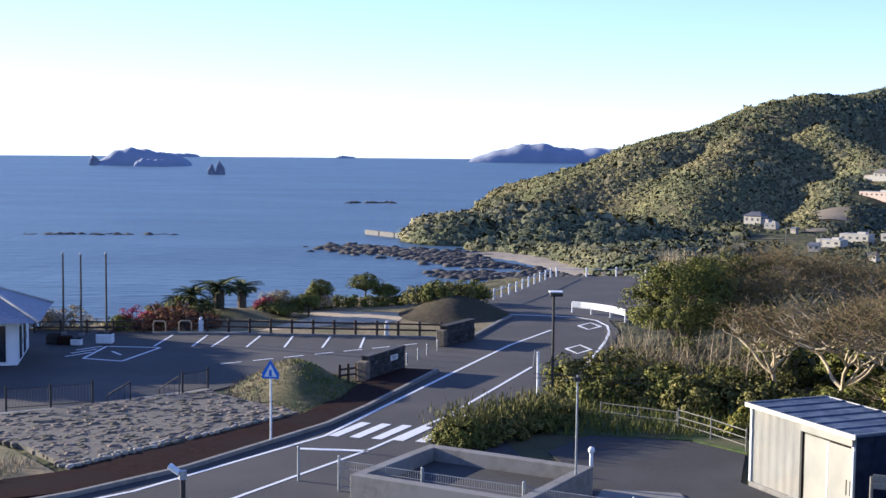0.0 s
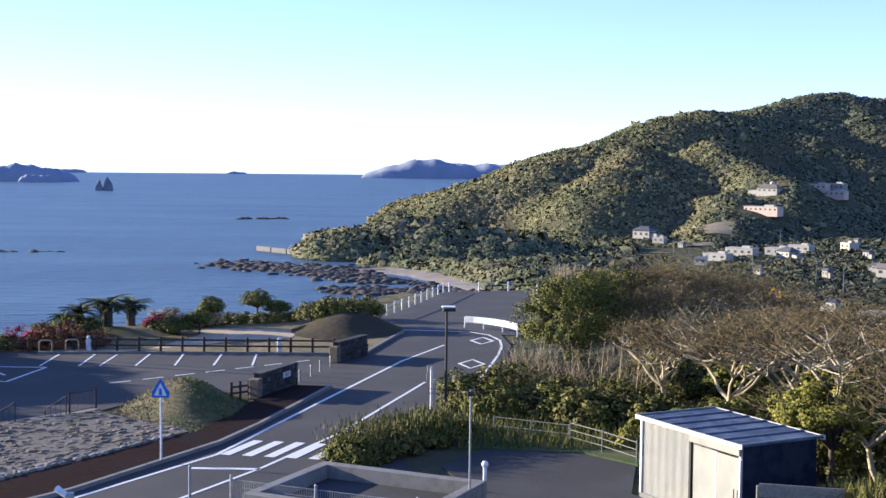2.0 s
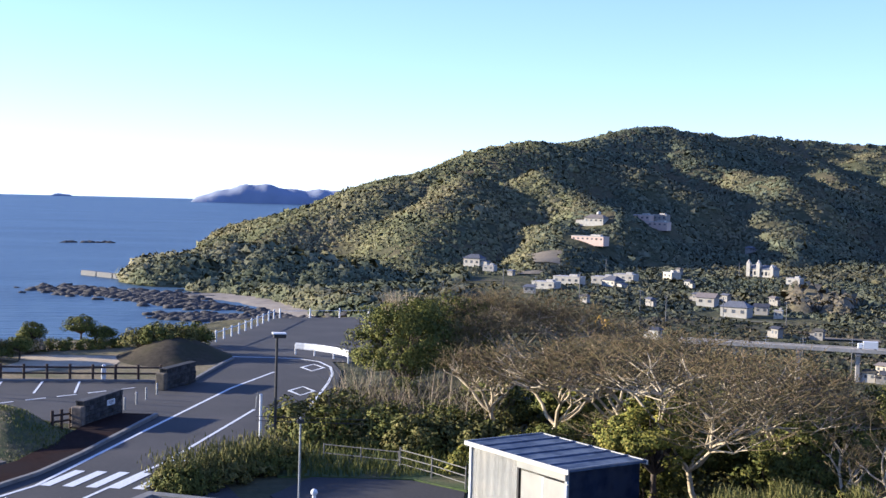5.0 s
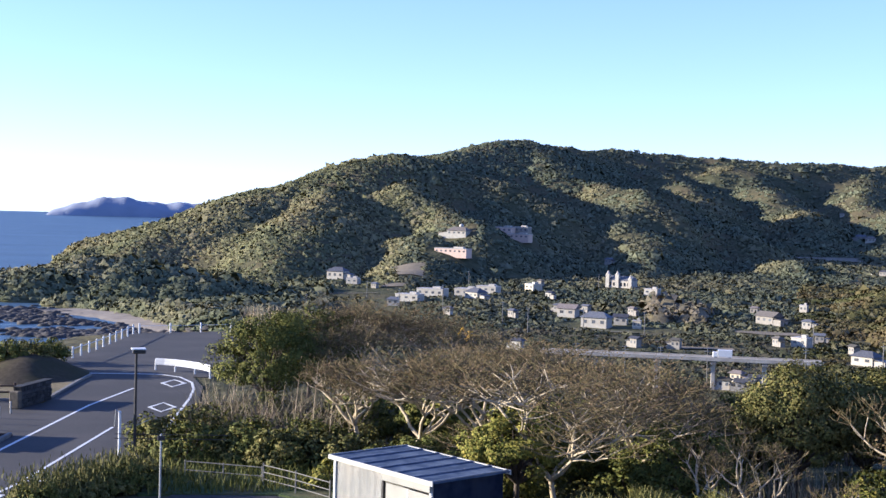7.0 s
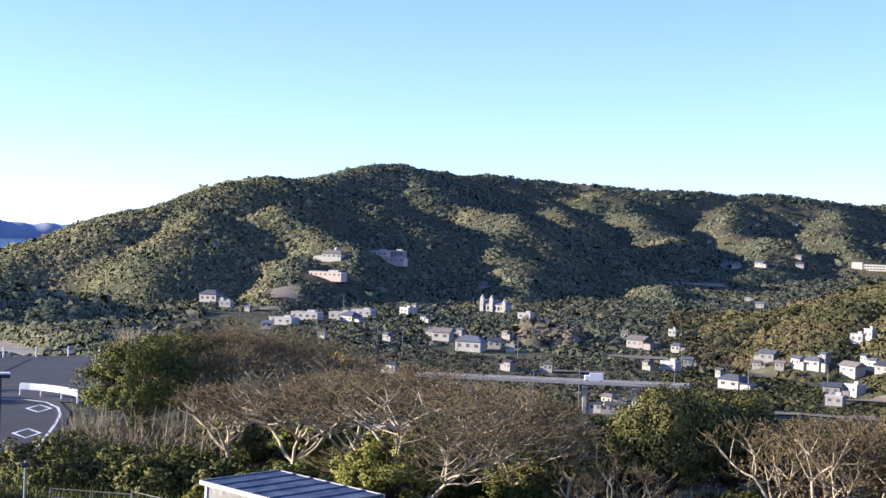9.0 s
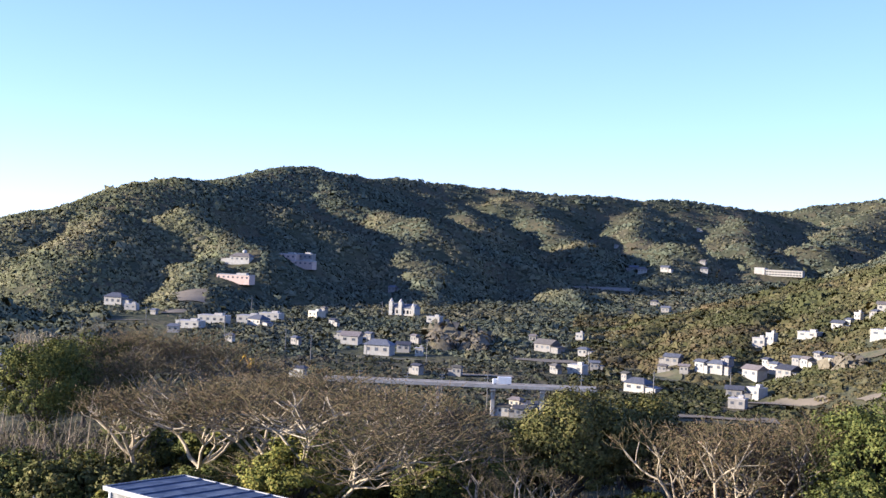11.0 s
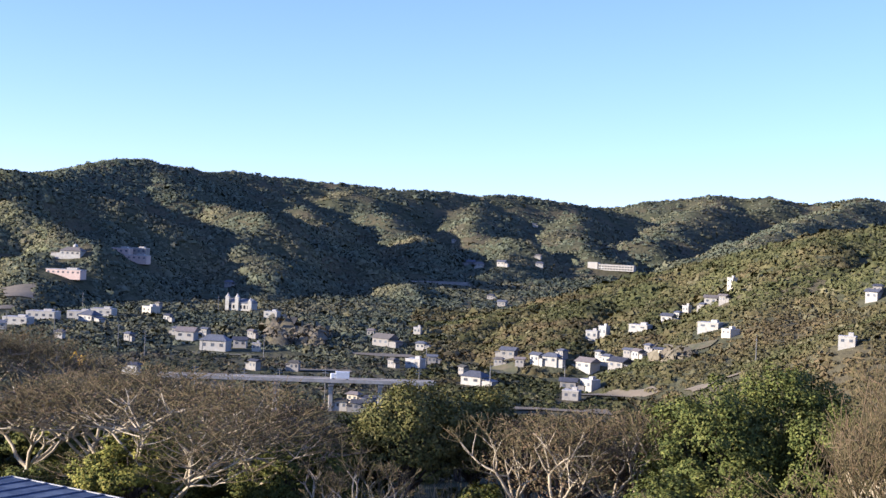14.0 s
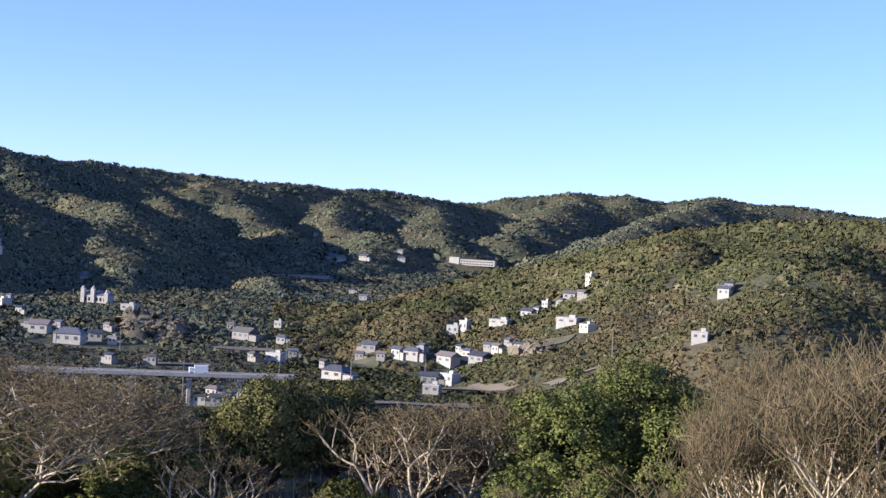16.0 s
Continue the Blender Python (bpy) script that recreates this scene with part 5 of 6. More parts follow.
def blades(name, label, places, heights, mat, seed, width=0.03, lean=0.25):
    """Upright dry reeds or grass, two joined blades each."""
    rng = np.random.RandomState(seed)
    p = np.asarray(places, dtype=float)
    n = len(p)
    h = np.asarray(heights)[:, None]
    a = rng.uniform(0, 6.28, n)
    side = np.stack([np.cos(a), np.sin(a), np.zeros(n)], -1) * width
    bend = rng.normal(0, lean, (n, 3)) * h
    bend[:, 2] = 0
    up = np.array([0, 0, 1.0])
    mid, tip = p + up * h * 0.55 + bend * 0.3, p + up * h + bend
    v = np.stack([p - side, p + side, mid + side * 0.8, mid - side * 0.8, tip + side * 0.25, tip - side * 0.25], 1).reshape(-1, 3)
    b = np.arange(n)[:, None] * 6
    f = np.concatenate([b + np.array([0, 1, 2, 3]), b + np.array([3, 2, 4, 5])])
    return tagged(raw(name, v, f, mat), label, "grass", kind="stuff")


def scatter(n, az0, az1, r0, r1, seed):
    rng = np.random.RandomState(seed)
    a, r = np.radians(rng.uniform(az0, az1, n)), rng.uniform(r0, r1, n)
    x, y = r * np.sin(a), r * np.cos(a)
    return np.stack([x, y, land_height(x, y)], -1), rng


pl, rng = scatter(2600, 7.4, 14.5, 64.5, 78, 5)
pl = pl[(waves(pl[:, 0], pl[:, 1], 3.0, 2) > -0.35)]
blades("dry_reeds", "tall dry straw-coloured reeds", pl, rng.uniform(0.6, 2.4, len(pl)), M_REED, 6, 0.024, 0.34)
pl, rng = scatter(5200, 21.2, 36, 38, 47, 15)
blades("tall_grass", "tall olive and straw grass", pl, rng.uniform(0.6, 1.9, len(pl)), M_LEAF_B, 7, 0.025, 0.22)
for i, (x, y, h, rr) in enumerate([(17.0, 39.2, 2.6, 1.1), (18.4, 38.6, 3.0, 1.2), (19.8, 38.0, 3.3, 1.3), (16.9, 41.4, 1.9, 1.0), (18.6, 40.6, 2.6, 1.3), (20.4, 40.2, 2.9, 1.4), (21.6, 37.6, 3.3, 1.3)]):
    shrub("wild_shrub", "shaggy yellow-olive shrub overgrown with grass beside a shed", (x, y, -0.05), rr, rr, h, 640 + i, (M_LEAF_Y, M_LEAF_B)[i % 2], clumps=60, per=60, clump_r=0.34, leaf=0.06, group="overgrown bank")
    gx, gy = rng.normal(0, rr * 0.45, 420), rng.normal(0, rr * 0.45, 420)
    gz = h * (0.92 - 0.32 * (gx * gx + gy * gy) / (rr * rr))
    blades("bank_grass", "olive grass stems growing through a shrub", np.stack([x + gx, y + gy, np.clip(gz, 0.1, h) - 0.35], -1), rng.uniform(0.4, 1.0, 420), M_LEAF_B, 660 + i, 0.022, 0.25)
pl, rng = scatter(5000, 30, 62, 40, 60, 17)
blades("tall_grass", "tall dry grass among the shrubs", pl, rng.uniform(0.8, 2.6, len(pl)), M_STRAW, 9, 0.022, 0.22)
pl, rng = scatter(2200, 9.5, 14, 121, 128, 19)
blades("dry_reeds", "pale dry reeds at the edge of the upper lot", pl, rng.uniform(1.0, 3.0, len(pl)), M_STRAW, 10, 0.05, 0.2)
# tall bamboo-like canes standing out of the reeds
for i, (az, r, h) in enumerate([(12.4, 66, 4.6), (11.6, 68, 3.6), (13.1, 64, 3.2), (8.9, 72, 3.2)]):
    x, y, z = spot(az, r)
    t = thing("tall_cane", "tall pale dry cane among reeds", "cane", "dry canes", at=(x, y, z))
    v, f = tubes([(0, 0, -0.2, 0.06, 0.05, h * 0.5, 0.03, 0.025), (0.06, 0.05, h * 0.5, 0.22, 0.02, h, 0.025, 0.008)] + [(0.1, 0.04, h * (0.5 + 0.12 * k), 0.1 + 0.4 * math.cos(k * 2.2), 0.4 * math.sin(k * 2.2), h * (0.6 + 0.12 * k), 0.012, 0.004) for k in range(4)])
    raw("stalk", v, f, M_STRAW, t)
hx = np.random.RandomState(91)
hu = hx.uniform(0, 1, 2600)
hp = np.stack([0.4 + 4.8 * hu + hx.normal(0, 0.7, 2600), 54.0 + 4.8 * hu + hx.normal(0, 0.8, 2600), hx.uniform(0.7, 1.4, 2600)], -1)
blades("hedge_tips", "straw-coloured shoots standing out of a hedge", hp, hx.uniform(0.1, 0.28, 2600), M_LEAF_B, 92, 0.02, 0.2)
gp = np.stack([hx.uniform(5.4, 13.5, 2400), hx.uniform(55.8, 63, 2400), np.full(2400, 0.02)], -1)
gp = gp[gp[:, 1] > 55.6 + np.clip(11 - gp[:, 0], 0, 6) * 0.12]
blades("yard_grass", "rough green grass behind a pipe rail", gp, hx.uniform(0.15, 0.6, len(gp)), M_LEAF, 93, 0.022, 0.3)


# ---------------------------------------------------------------- town in the valley
M_WALLS = [material("white_render", [(0.32, 0.3, 0.25), (0.5, 0.47, 0.4)], 0.6, 0.85, 0.0, big=3, big_color=(0.4, 0.355, 0.285)), material("cream_render", [(0.42, 0.36, 0.26), (0.56, 0.49, 0.37)], 1.0, 0.8),
           material("grey_render", [(0.21, 0.19, 0.16), (0.33, 0.3, 0.255)], 1.0, 0.85), material("pink_render", [(0.5, 0.36, 0.28), (0.64, 0.48, 0.38)], 1.0, 0.8)]
M_TILE = material("dark_roof_tile", [(0.05, 0.052, 0.06), (0.13, 0.13, 0.14)], 1.5, 0.6, per="object")
M_TILE_WARM = material("weathered_roof_tile", [(0.1, 0.085, 0.07), (0.19, 0.165, 0.14)], 1.5, 0.8, per="object")
M_PALE_ROOF = material("pale_roofing", [(0.33, 0.3, 0.255), (0.48, 0.445, 0.385)], 1.0, 0.5)
M_HOUSEGLASS = material("house_glazing", [(0.05, 0.055, 0.065), (0.12, 0.125, 0.135)], 0.6, 0.3, per="object")
PLACED = []
# cleared ground: azimuths and distances
FIELDS = [(32.6, 35.3, 1340, 1395), (15.8, 17.1, 880, 925), (36.0, 37.4, 596, 622), (44.2, 45.8, 574, 588), (23.4, 26.2, 640, 656), (15.2, 16.4, 840, 856), (4.2, 10.8, 846, 851), (11.5, 15.0, 800, 805), (30.2, 33.2, 655, 668), (37.4, 41.8, 462, 470), (39.4, 43.2, 512, 520), (44.6, 47.2, 500, 508), (27.6, 30.4, 560, 570)]


def facade(parent, w, d, h, rng, rows):
    """Windows set into the front and the left side of a house."""
    n = max(2, int(w / 3.6))
    for k in range(rows):
        z = h * (k + 0.55) / rows
        for i in range(n):
            bm = bmesh.new()
            box(bm, (w / n * 0.4, 0.12, h / rows * 0.34), (-w / 2 + w / n * (i + 0.5), -d / 2, z))
            part("window", bm, M_HOUSEGLASS, parent)
    bm = bmesh.new()
    box(bm, (0.12, d * 0.3, h / rows * 0.4), (-w / 2, 0, h * 0.55 / rows))
    part("window", bm, M_HOUSEGLASS, parent)


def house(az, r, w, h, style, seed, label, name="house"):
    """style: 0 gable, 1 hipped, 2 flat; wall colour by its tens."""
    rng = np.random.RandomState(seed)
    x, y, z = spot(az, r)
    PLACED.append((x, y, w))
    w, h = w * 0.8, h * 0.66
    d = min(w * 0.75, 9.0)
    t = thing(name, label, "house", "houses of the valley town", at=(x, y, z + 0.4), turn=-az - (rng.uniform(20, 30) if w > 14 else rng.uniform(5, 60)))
    wall, roof = M_WALLS[style // 10], (M_TILE, M_TILE_WARM, M_TILE)[seed % 3]
    kind = style % 10
    bm = bmesh.new()
    box(bm, (w, d, h + 3.0), (0, 0, h / 2 - 1.5))
    part("wall", bm, wall, t)
    bm = bmesh.new()
    if kind == 2:
        box(bm, (w + 0.3, d + 0.3, 0.35), (0, 0, h + 0.18))
        box(bm, (w * 0.3, d * 0.4, 1.2), (w * 0.2, 0, h + 0.9))
        part("roof", bm, M_PALE_ROOF, t)
    else:
        rise, e = d * 0.3, 0.75
        inset = 0.0 if kind == 0 else d * 0.42
        low = [bm.verts.new((sx * (w / 2 + e), sy * (d / 2 + e), h - 0.1)) for sx, sy in ((-1, -1), (1, -1), (1, 1), (-1, 1))]
        up = [bm.verts.new((sx * (w / 2 + e - inset), 0, h + rise)) for sx in (-1, 1)]
        for f in ((low[0], low[1], up[1], up[0]), (low[2], low[3], up[0], up[1]), (low[1], low[2], up[1]), (low[3], low[0], up[0]), low[::-1]):
            bm.faces.new(f)
        part("roof", bm, roof, t)
    facade(t, w, d, h, rng, 2 if h > 5.4 else 1)
    if kind != 2 and rng.uniform() < 0.75:
        # a lower lean-to built against one end
        side = 1 if rng.uniform() < 0.5 else -1
        ww, wd, wh = w * rng.uniform(0.35, 0.55), d * rng.uniform(0.55, 0.8), h * rng.uniform(0.5, 0.7)
        cx, cy = side * (w / 2 + ww / 2 - 0.02), -d * 0.08
        bm = bmesh.new()
        box(bm, (ww, wd, wh + 3.0), (cx, cy, wh / 2 - 1.5))
        wing = part("wing", bm, wall, t)
        bm = bmesh.new()
        box(bm, (ww + 0.7, wd + 0.8, 0.18), (cx + side * 0.2, cy, wh + 0.28), (0, side * 9, 0))
        part("wing_roof", bm, roof, wing)
    return t


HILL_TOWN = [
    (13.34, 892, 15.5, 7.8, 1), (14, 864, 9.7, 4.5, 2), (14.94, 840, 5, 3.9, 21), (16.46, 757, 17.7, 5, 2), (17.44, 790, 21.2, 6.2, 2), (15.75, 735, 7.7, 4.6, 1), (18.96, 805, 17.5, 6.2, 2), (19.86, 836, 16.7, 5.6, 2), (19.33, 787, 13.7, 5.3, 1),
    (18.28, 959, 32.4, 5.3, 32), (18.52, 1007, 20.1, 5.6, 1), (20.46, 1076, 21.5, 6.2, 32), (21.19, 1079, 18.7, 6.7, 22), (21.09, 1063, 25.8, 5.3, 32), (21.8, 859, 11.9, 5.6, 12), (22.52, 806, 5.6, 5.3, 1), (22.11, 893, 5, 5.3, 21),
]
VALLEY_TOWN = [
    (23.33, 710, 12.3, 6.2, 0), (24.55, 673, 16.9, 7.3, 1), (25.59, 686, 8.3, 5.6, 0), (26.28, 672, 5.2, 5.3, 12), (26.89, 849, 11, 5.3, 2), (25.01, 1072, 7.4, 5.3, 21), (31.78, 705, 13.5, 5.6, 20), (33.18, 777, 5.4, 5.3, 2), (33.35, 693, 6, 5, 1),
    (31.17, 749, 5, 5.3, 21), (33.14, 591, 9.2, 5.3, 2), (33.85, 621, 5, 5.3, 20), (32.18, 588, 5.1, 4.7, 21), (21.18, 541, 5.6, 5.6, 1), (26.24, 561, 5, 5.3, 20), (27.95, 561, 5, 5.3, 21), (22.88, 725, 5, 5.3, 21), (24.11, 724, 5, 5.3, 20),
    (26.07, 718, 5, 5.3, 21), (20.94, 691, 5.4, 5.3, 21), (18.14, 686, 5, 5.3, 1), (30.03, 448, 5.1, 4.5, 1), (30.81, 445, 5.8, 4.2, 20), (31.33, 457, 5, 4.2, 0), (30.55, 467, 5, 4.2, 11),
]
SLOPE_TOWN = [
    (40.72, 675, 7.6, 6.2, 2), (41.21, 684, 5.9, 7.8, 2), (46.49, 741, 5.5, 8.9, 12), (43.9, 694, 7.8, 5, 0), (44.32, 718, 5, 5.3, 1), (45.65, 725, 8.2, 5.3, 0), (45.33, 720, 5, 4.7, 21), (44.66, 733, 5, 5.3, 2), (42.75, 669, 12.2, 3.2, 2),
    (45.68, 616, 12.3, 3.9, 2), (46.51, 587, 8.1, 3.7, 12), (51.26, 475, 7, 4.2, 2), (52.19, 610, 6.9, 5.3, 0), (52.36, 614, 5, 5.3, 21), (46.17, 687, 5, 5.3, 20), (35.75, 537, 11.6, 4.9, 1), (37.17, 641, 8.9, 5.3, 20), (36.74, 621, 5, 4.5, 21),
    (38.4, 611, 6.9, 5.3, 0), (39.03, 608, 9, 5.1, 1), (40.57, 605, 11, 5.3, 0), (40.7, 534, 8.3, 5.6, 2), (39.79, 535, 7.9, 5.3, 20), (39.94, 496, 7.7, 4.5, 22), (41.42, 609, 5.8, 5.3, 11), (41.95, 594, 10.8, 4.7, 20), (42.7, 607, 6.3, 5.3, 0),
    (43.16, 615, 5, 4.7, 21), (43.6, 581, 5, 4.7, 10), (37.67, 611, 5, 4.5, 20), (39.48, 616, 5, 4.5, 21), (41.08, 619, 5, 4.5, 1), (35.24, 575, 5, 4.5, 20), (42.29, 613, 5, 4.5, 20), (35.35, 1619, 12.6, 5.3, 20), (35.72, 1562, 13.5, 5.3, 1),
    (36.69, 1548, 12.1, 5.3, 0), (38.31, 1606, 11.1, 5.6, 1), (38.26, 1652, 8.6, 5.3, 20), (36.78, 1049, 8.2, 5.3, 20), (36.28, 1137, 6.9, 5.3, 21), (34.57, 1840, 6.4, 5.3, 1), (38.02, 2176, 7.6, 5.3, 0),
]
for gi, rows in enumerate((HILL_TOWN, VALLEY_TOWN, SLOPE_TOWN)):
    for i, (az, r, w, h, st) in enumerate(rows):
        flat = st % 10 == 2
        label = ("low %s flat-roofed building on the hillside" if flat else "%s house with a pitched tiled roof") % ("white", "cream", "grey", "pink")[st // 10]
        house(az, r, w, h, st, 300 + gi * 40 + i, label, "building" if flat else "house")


def school():
    x, y, z = spot(41.33, 1659)
    PLACED.append((x, y, 44))
    t = thing("school_building", "long white school building with rows of windows", "school", at=(x, y, z - 1), turn=-60)
    bm = bmesh.new()
    box(bm, (46, 9, 7), (9, 0, 3.5))
    part("wall", bm, M_WALLS[0], t)
    bm = bmesh.new()
    box(bm, (13, 11, 9.5), (-21, 0, 4.75))
    part("stair_block", bm, M_WALLS[0], t)
    bm = bmesh.new()
    box(bm, (47, 10, 0.5), (9, 0, 7.25))
    part("roof", bm, M_PALE_ROOF, t)
    for k in range(2):
        for i in range(12):
            bm = bmesh.new()
            box(bm, (2.4, 0.3, 1.4), (-11.5 + i * 3.7, -4.5, 2.0 + k * 3.1))
            part("window", bm, M_DARKGLASS, t)


def church():
    x, y, z = spot(25.58, 914)
    PLACED.append((x, y, 22))
    t = thing("church", "white church with twin towers and a tiled roof", "church", at=(x, y, z - 0.5), turn=-52)
    bm = bmesh.new()
    box(bm, (19, 9, 5.5), (0, 0, 2.75))
    part("wall", bm, M_WALLS[0], t)
    bm = bmesh.new()
    low = [bm.verts.new((sx * 10, sy * 5, 5.4)) for sx, sy in ((-1, -1), (1, -1), (1, 1), (-1, 1))]
    up = [bm.verts.new((sx * 9, 0, 8.4)) for sx in (-1, 1)]
    for f in ((low[0], low[1], up[1], up[0]), (low[2], low[3], up[0], up[1]), (low[1], low[2], up[1]), (low[3], low[0], up[0]), low[::-1]):
        bm.faces.new(f)
    part("roof", bm, M_TILE, t)
    for sx, hh in ((-8.4, 9.6), (-1.2, 9.6), (8.6, 7.2)):
        bm = bmesh.new()
        box(bm, (2.6, 2.6, hh), (sx, -4.2, hh / 2))
        tower = part("tower", bm, M_WALLS[0], t)
        bm = bmesh.new()
        bmesh.ops.create_cone(bm, cap_ends=True, segments=8, radius1=1.5, radius2=0.2, depth=2.2, matrix=pose(sx, -4.2, hh + 1.1))
        part("spire", bm, M_PALE_ROOF, tower)
    for i in range(6):
        bm = bmesh.new()
        box(bm, (1.3, 0.3, 2.4), (-6.5 + i * 2.7, -4.5, 2.8))
        part("window", bm, M_DARKGLASS, t)


def domed_tower():
    x, y, z = spot(18.62, 1011)
    t = thing("domed_tower", "small white tower with a round dome on the hill", "tower", at=(x, y, z))
    bm = bmesh.new()
    bmesh.ops.create_cone(bm, cap_ends=True, segments=12, radius1=1.7, radius2=1.6, depth=6, matrix=pose(0, 0, 2))
    part("drum", bm, M_WALLS[0], t, smooth=False)
    bm = bmesh.new()
    bmesh.ops.create_uvsphere(bm, u_segments=12, v_segments=8, radius=1.8, matrix=pose(0, 0, 5.1))
    part("dome", bm, M_PALE_ROOF, t, smooth=True)


M_BRIDGE = material("weathered_bridge_concrete", [(0.36, 0.32, 0.26), (0.5, 0.455, 0.38)], 0.5, 0.9, 0.02, 3, stretch=(1, 1, 0.3), big=6, big_color=(0.36, 0.32, 0.26))


def bridge():
    a, b = Vector((170.0, 416.5)), Vector((252.0, 373.5))
    d = (b - a).normalized()
    t = thing("road_bridge", "long grey concrete road bridge on piers", "bridge", at=(a.x, a.y, -35.8), turn=math.degrees(math.atan2(d.y, d.x)))
    l = (b - a).length
    bm = bmesh.new()
    box(bm, (l, 7, 0.7), (l / 2, 0, -0.35), bevel=0.08)
    part("deck", bm, M_BRIDGE, t)
    for sy in (-3.38, 3.38):
        bm = bmesh.new()
        box(bm, (l, 0.22, 0.55), (l / 2, sy, 0.275))
        part("parapet", bm, M_BRIDGE, t)
    for u in (0.2, 0.42, 0.62, 0.8):
        bm = bmesh.new()
        box(bm, (1.4, 3.6, 12), (l * u, 0, -6.9), bevel=0.15)
        pier = part("pier", bm, M_BRIDGE, t)
        bm = bmesh.new()
        box(bm, (1.8, 6.6, 1.0), (l * u, 0, -1.4), bevel=0.1)
        part("pier_cap", bm, M_CONCRETE, pier)
    v = thing("truck", "white box truck driving on a bridge", "truck", at=(a.x + d.x * l * 0.66, a.y + d.y * l * 0.66, -35.8), turn=math.degrees(math.atan2(d.y, d.x)))
    bm = bmesh.new()
    box(bm, (4.6, 2.2, 2.3), (0, -1.6, 1.85), bevel=0.05)
    part("cargo_box", bm, M_WHITE, v)
    bm = bmesh.new()
    box(bm, (1.6, 2.0, 1.7), (-3.2, -1.6, 1.45), bevel=0.15)
    part("cab", bm, M_WHITE, v)
    for px in (-3.0, 1.6):
        for py in (-2.5, -0.7):
            bm = bmesh.new()
            bmesh.ops.create_cone(bm, cap_ends=True, segments=14, radius1=0.42, radius2=0.42, depth=0.3, matrix=pose(px, py, 0.42, 90))
            part("wheel", bm, M_DARKMETAL, v)
    for i, u in enumerate((0.12, 0.3, 0.43, 0.6, 0.95)):
        p = a + d * l * u
        lp = thing("utility_pole", "slim concrete utility pole beside a bridge", "pole", "utility poles", at=(p.x + 5, p.y + 9, ground_z(p.x + 5, p.y + 9)))
        bm = bmesh.new()
        rod(bm, (0, 0, 0), (0, 0, 13), 0.2, 0.14)
        part("mast", bm, M_CONCRETE, lp)
        for zz in (11.4, 12.4):
            bm = bmesh.new()
            box(bm, (2.2, 0.14, 0.14), (0, 0, zz))
            part("crossarm", bm, M_STEEL, lp)


school()
church()
domed_tower()
bridge()
for az, r, h in [(16.0, 720, 11), (17.9, 700, 15), (20.5, 640, 12), (21.6, 600, 12), (24.0, 640, 11), (26.6, 640, 11), (14.6, 780, 10), (19.0, 880, 10), (24.6, 900, 10), (36.4, 520, 10), (39.6, 560, 9), (47.6, 520, 10), (33.6, 600, 10), (12.0, 700, 9)]:
    x, y, z = spot(az, r)
    t = thing("utility_pole", "slim concrete utility pole among houses", "pole", "utility poles", at=(x, y, z))
    bm = bmesh.new()
    rod(bm, (0, 0, -0.5), (0, 0, h), 0.24, 0.16)
    part("mast", bm, M_CONCRETE, t)
    bm = bmesh.new()
    box(bm, (2.0, 0.14, 0.14), (0, 0, h - 0.8))
    part("crossarm", bm, M_STEEL, t)

# yellow digger at the edge of the trees
x, y, z = spot(19.15, 553)
M_YELLOW = material("machine_yellow", [(0.55, 0.3, 0.01), (0.7, 0.4, 0.03)], 3, 0.5)
dg = thing("excavator", "yellow excavator half hidden behind bare trees", "excavator", at=(x, y, z), turn=20)
bm = bmesh.new()
box(bm, (2.6, 2.2, 1.5), (0, 0, 1.9), bevel=0.15)
part("body", bm, M_YELLOW, dg)
bm = bmesh.new()
box(bm, (1.1, 1.0, 1.2), (-0.6, -0.5, 3.1), bevel=0.1)
part("cab", bm, M_YELLOW, dg)
for sy in (-1.0, 1.0):
    bm = bmesh.new()
    box(bm, (3.2, 0.5, 0.9), (0, sy, 0.55), bevel=0.25)
    part("track", bm, M_DARKMETAL, dg)
bm = bmesh.new()
rod(bm, (-1.2, 0, 2.3), (-2.6, 0, 4.6), 0.2)
rod(bm, (-2.6, 0, 4.6), (-4.2, 0, 2.6), 0.16)
part("boom", bm, M_YELLOW, dg)
dg.scale = (1.7, 1.7, 1.7)


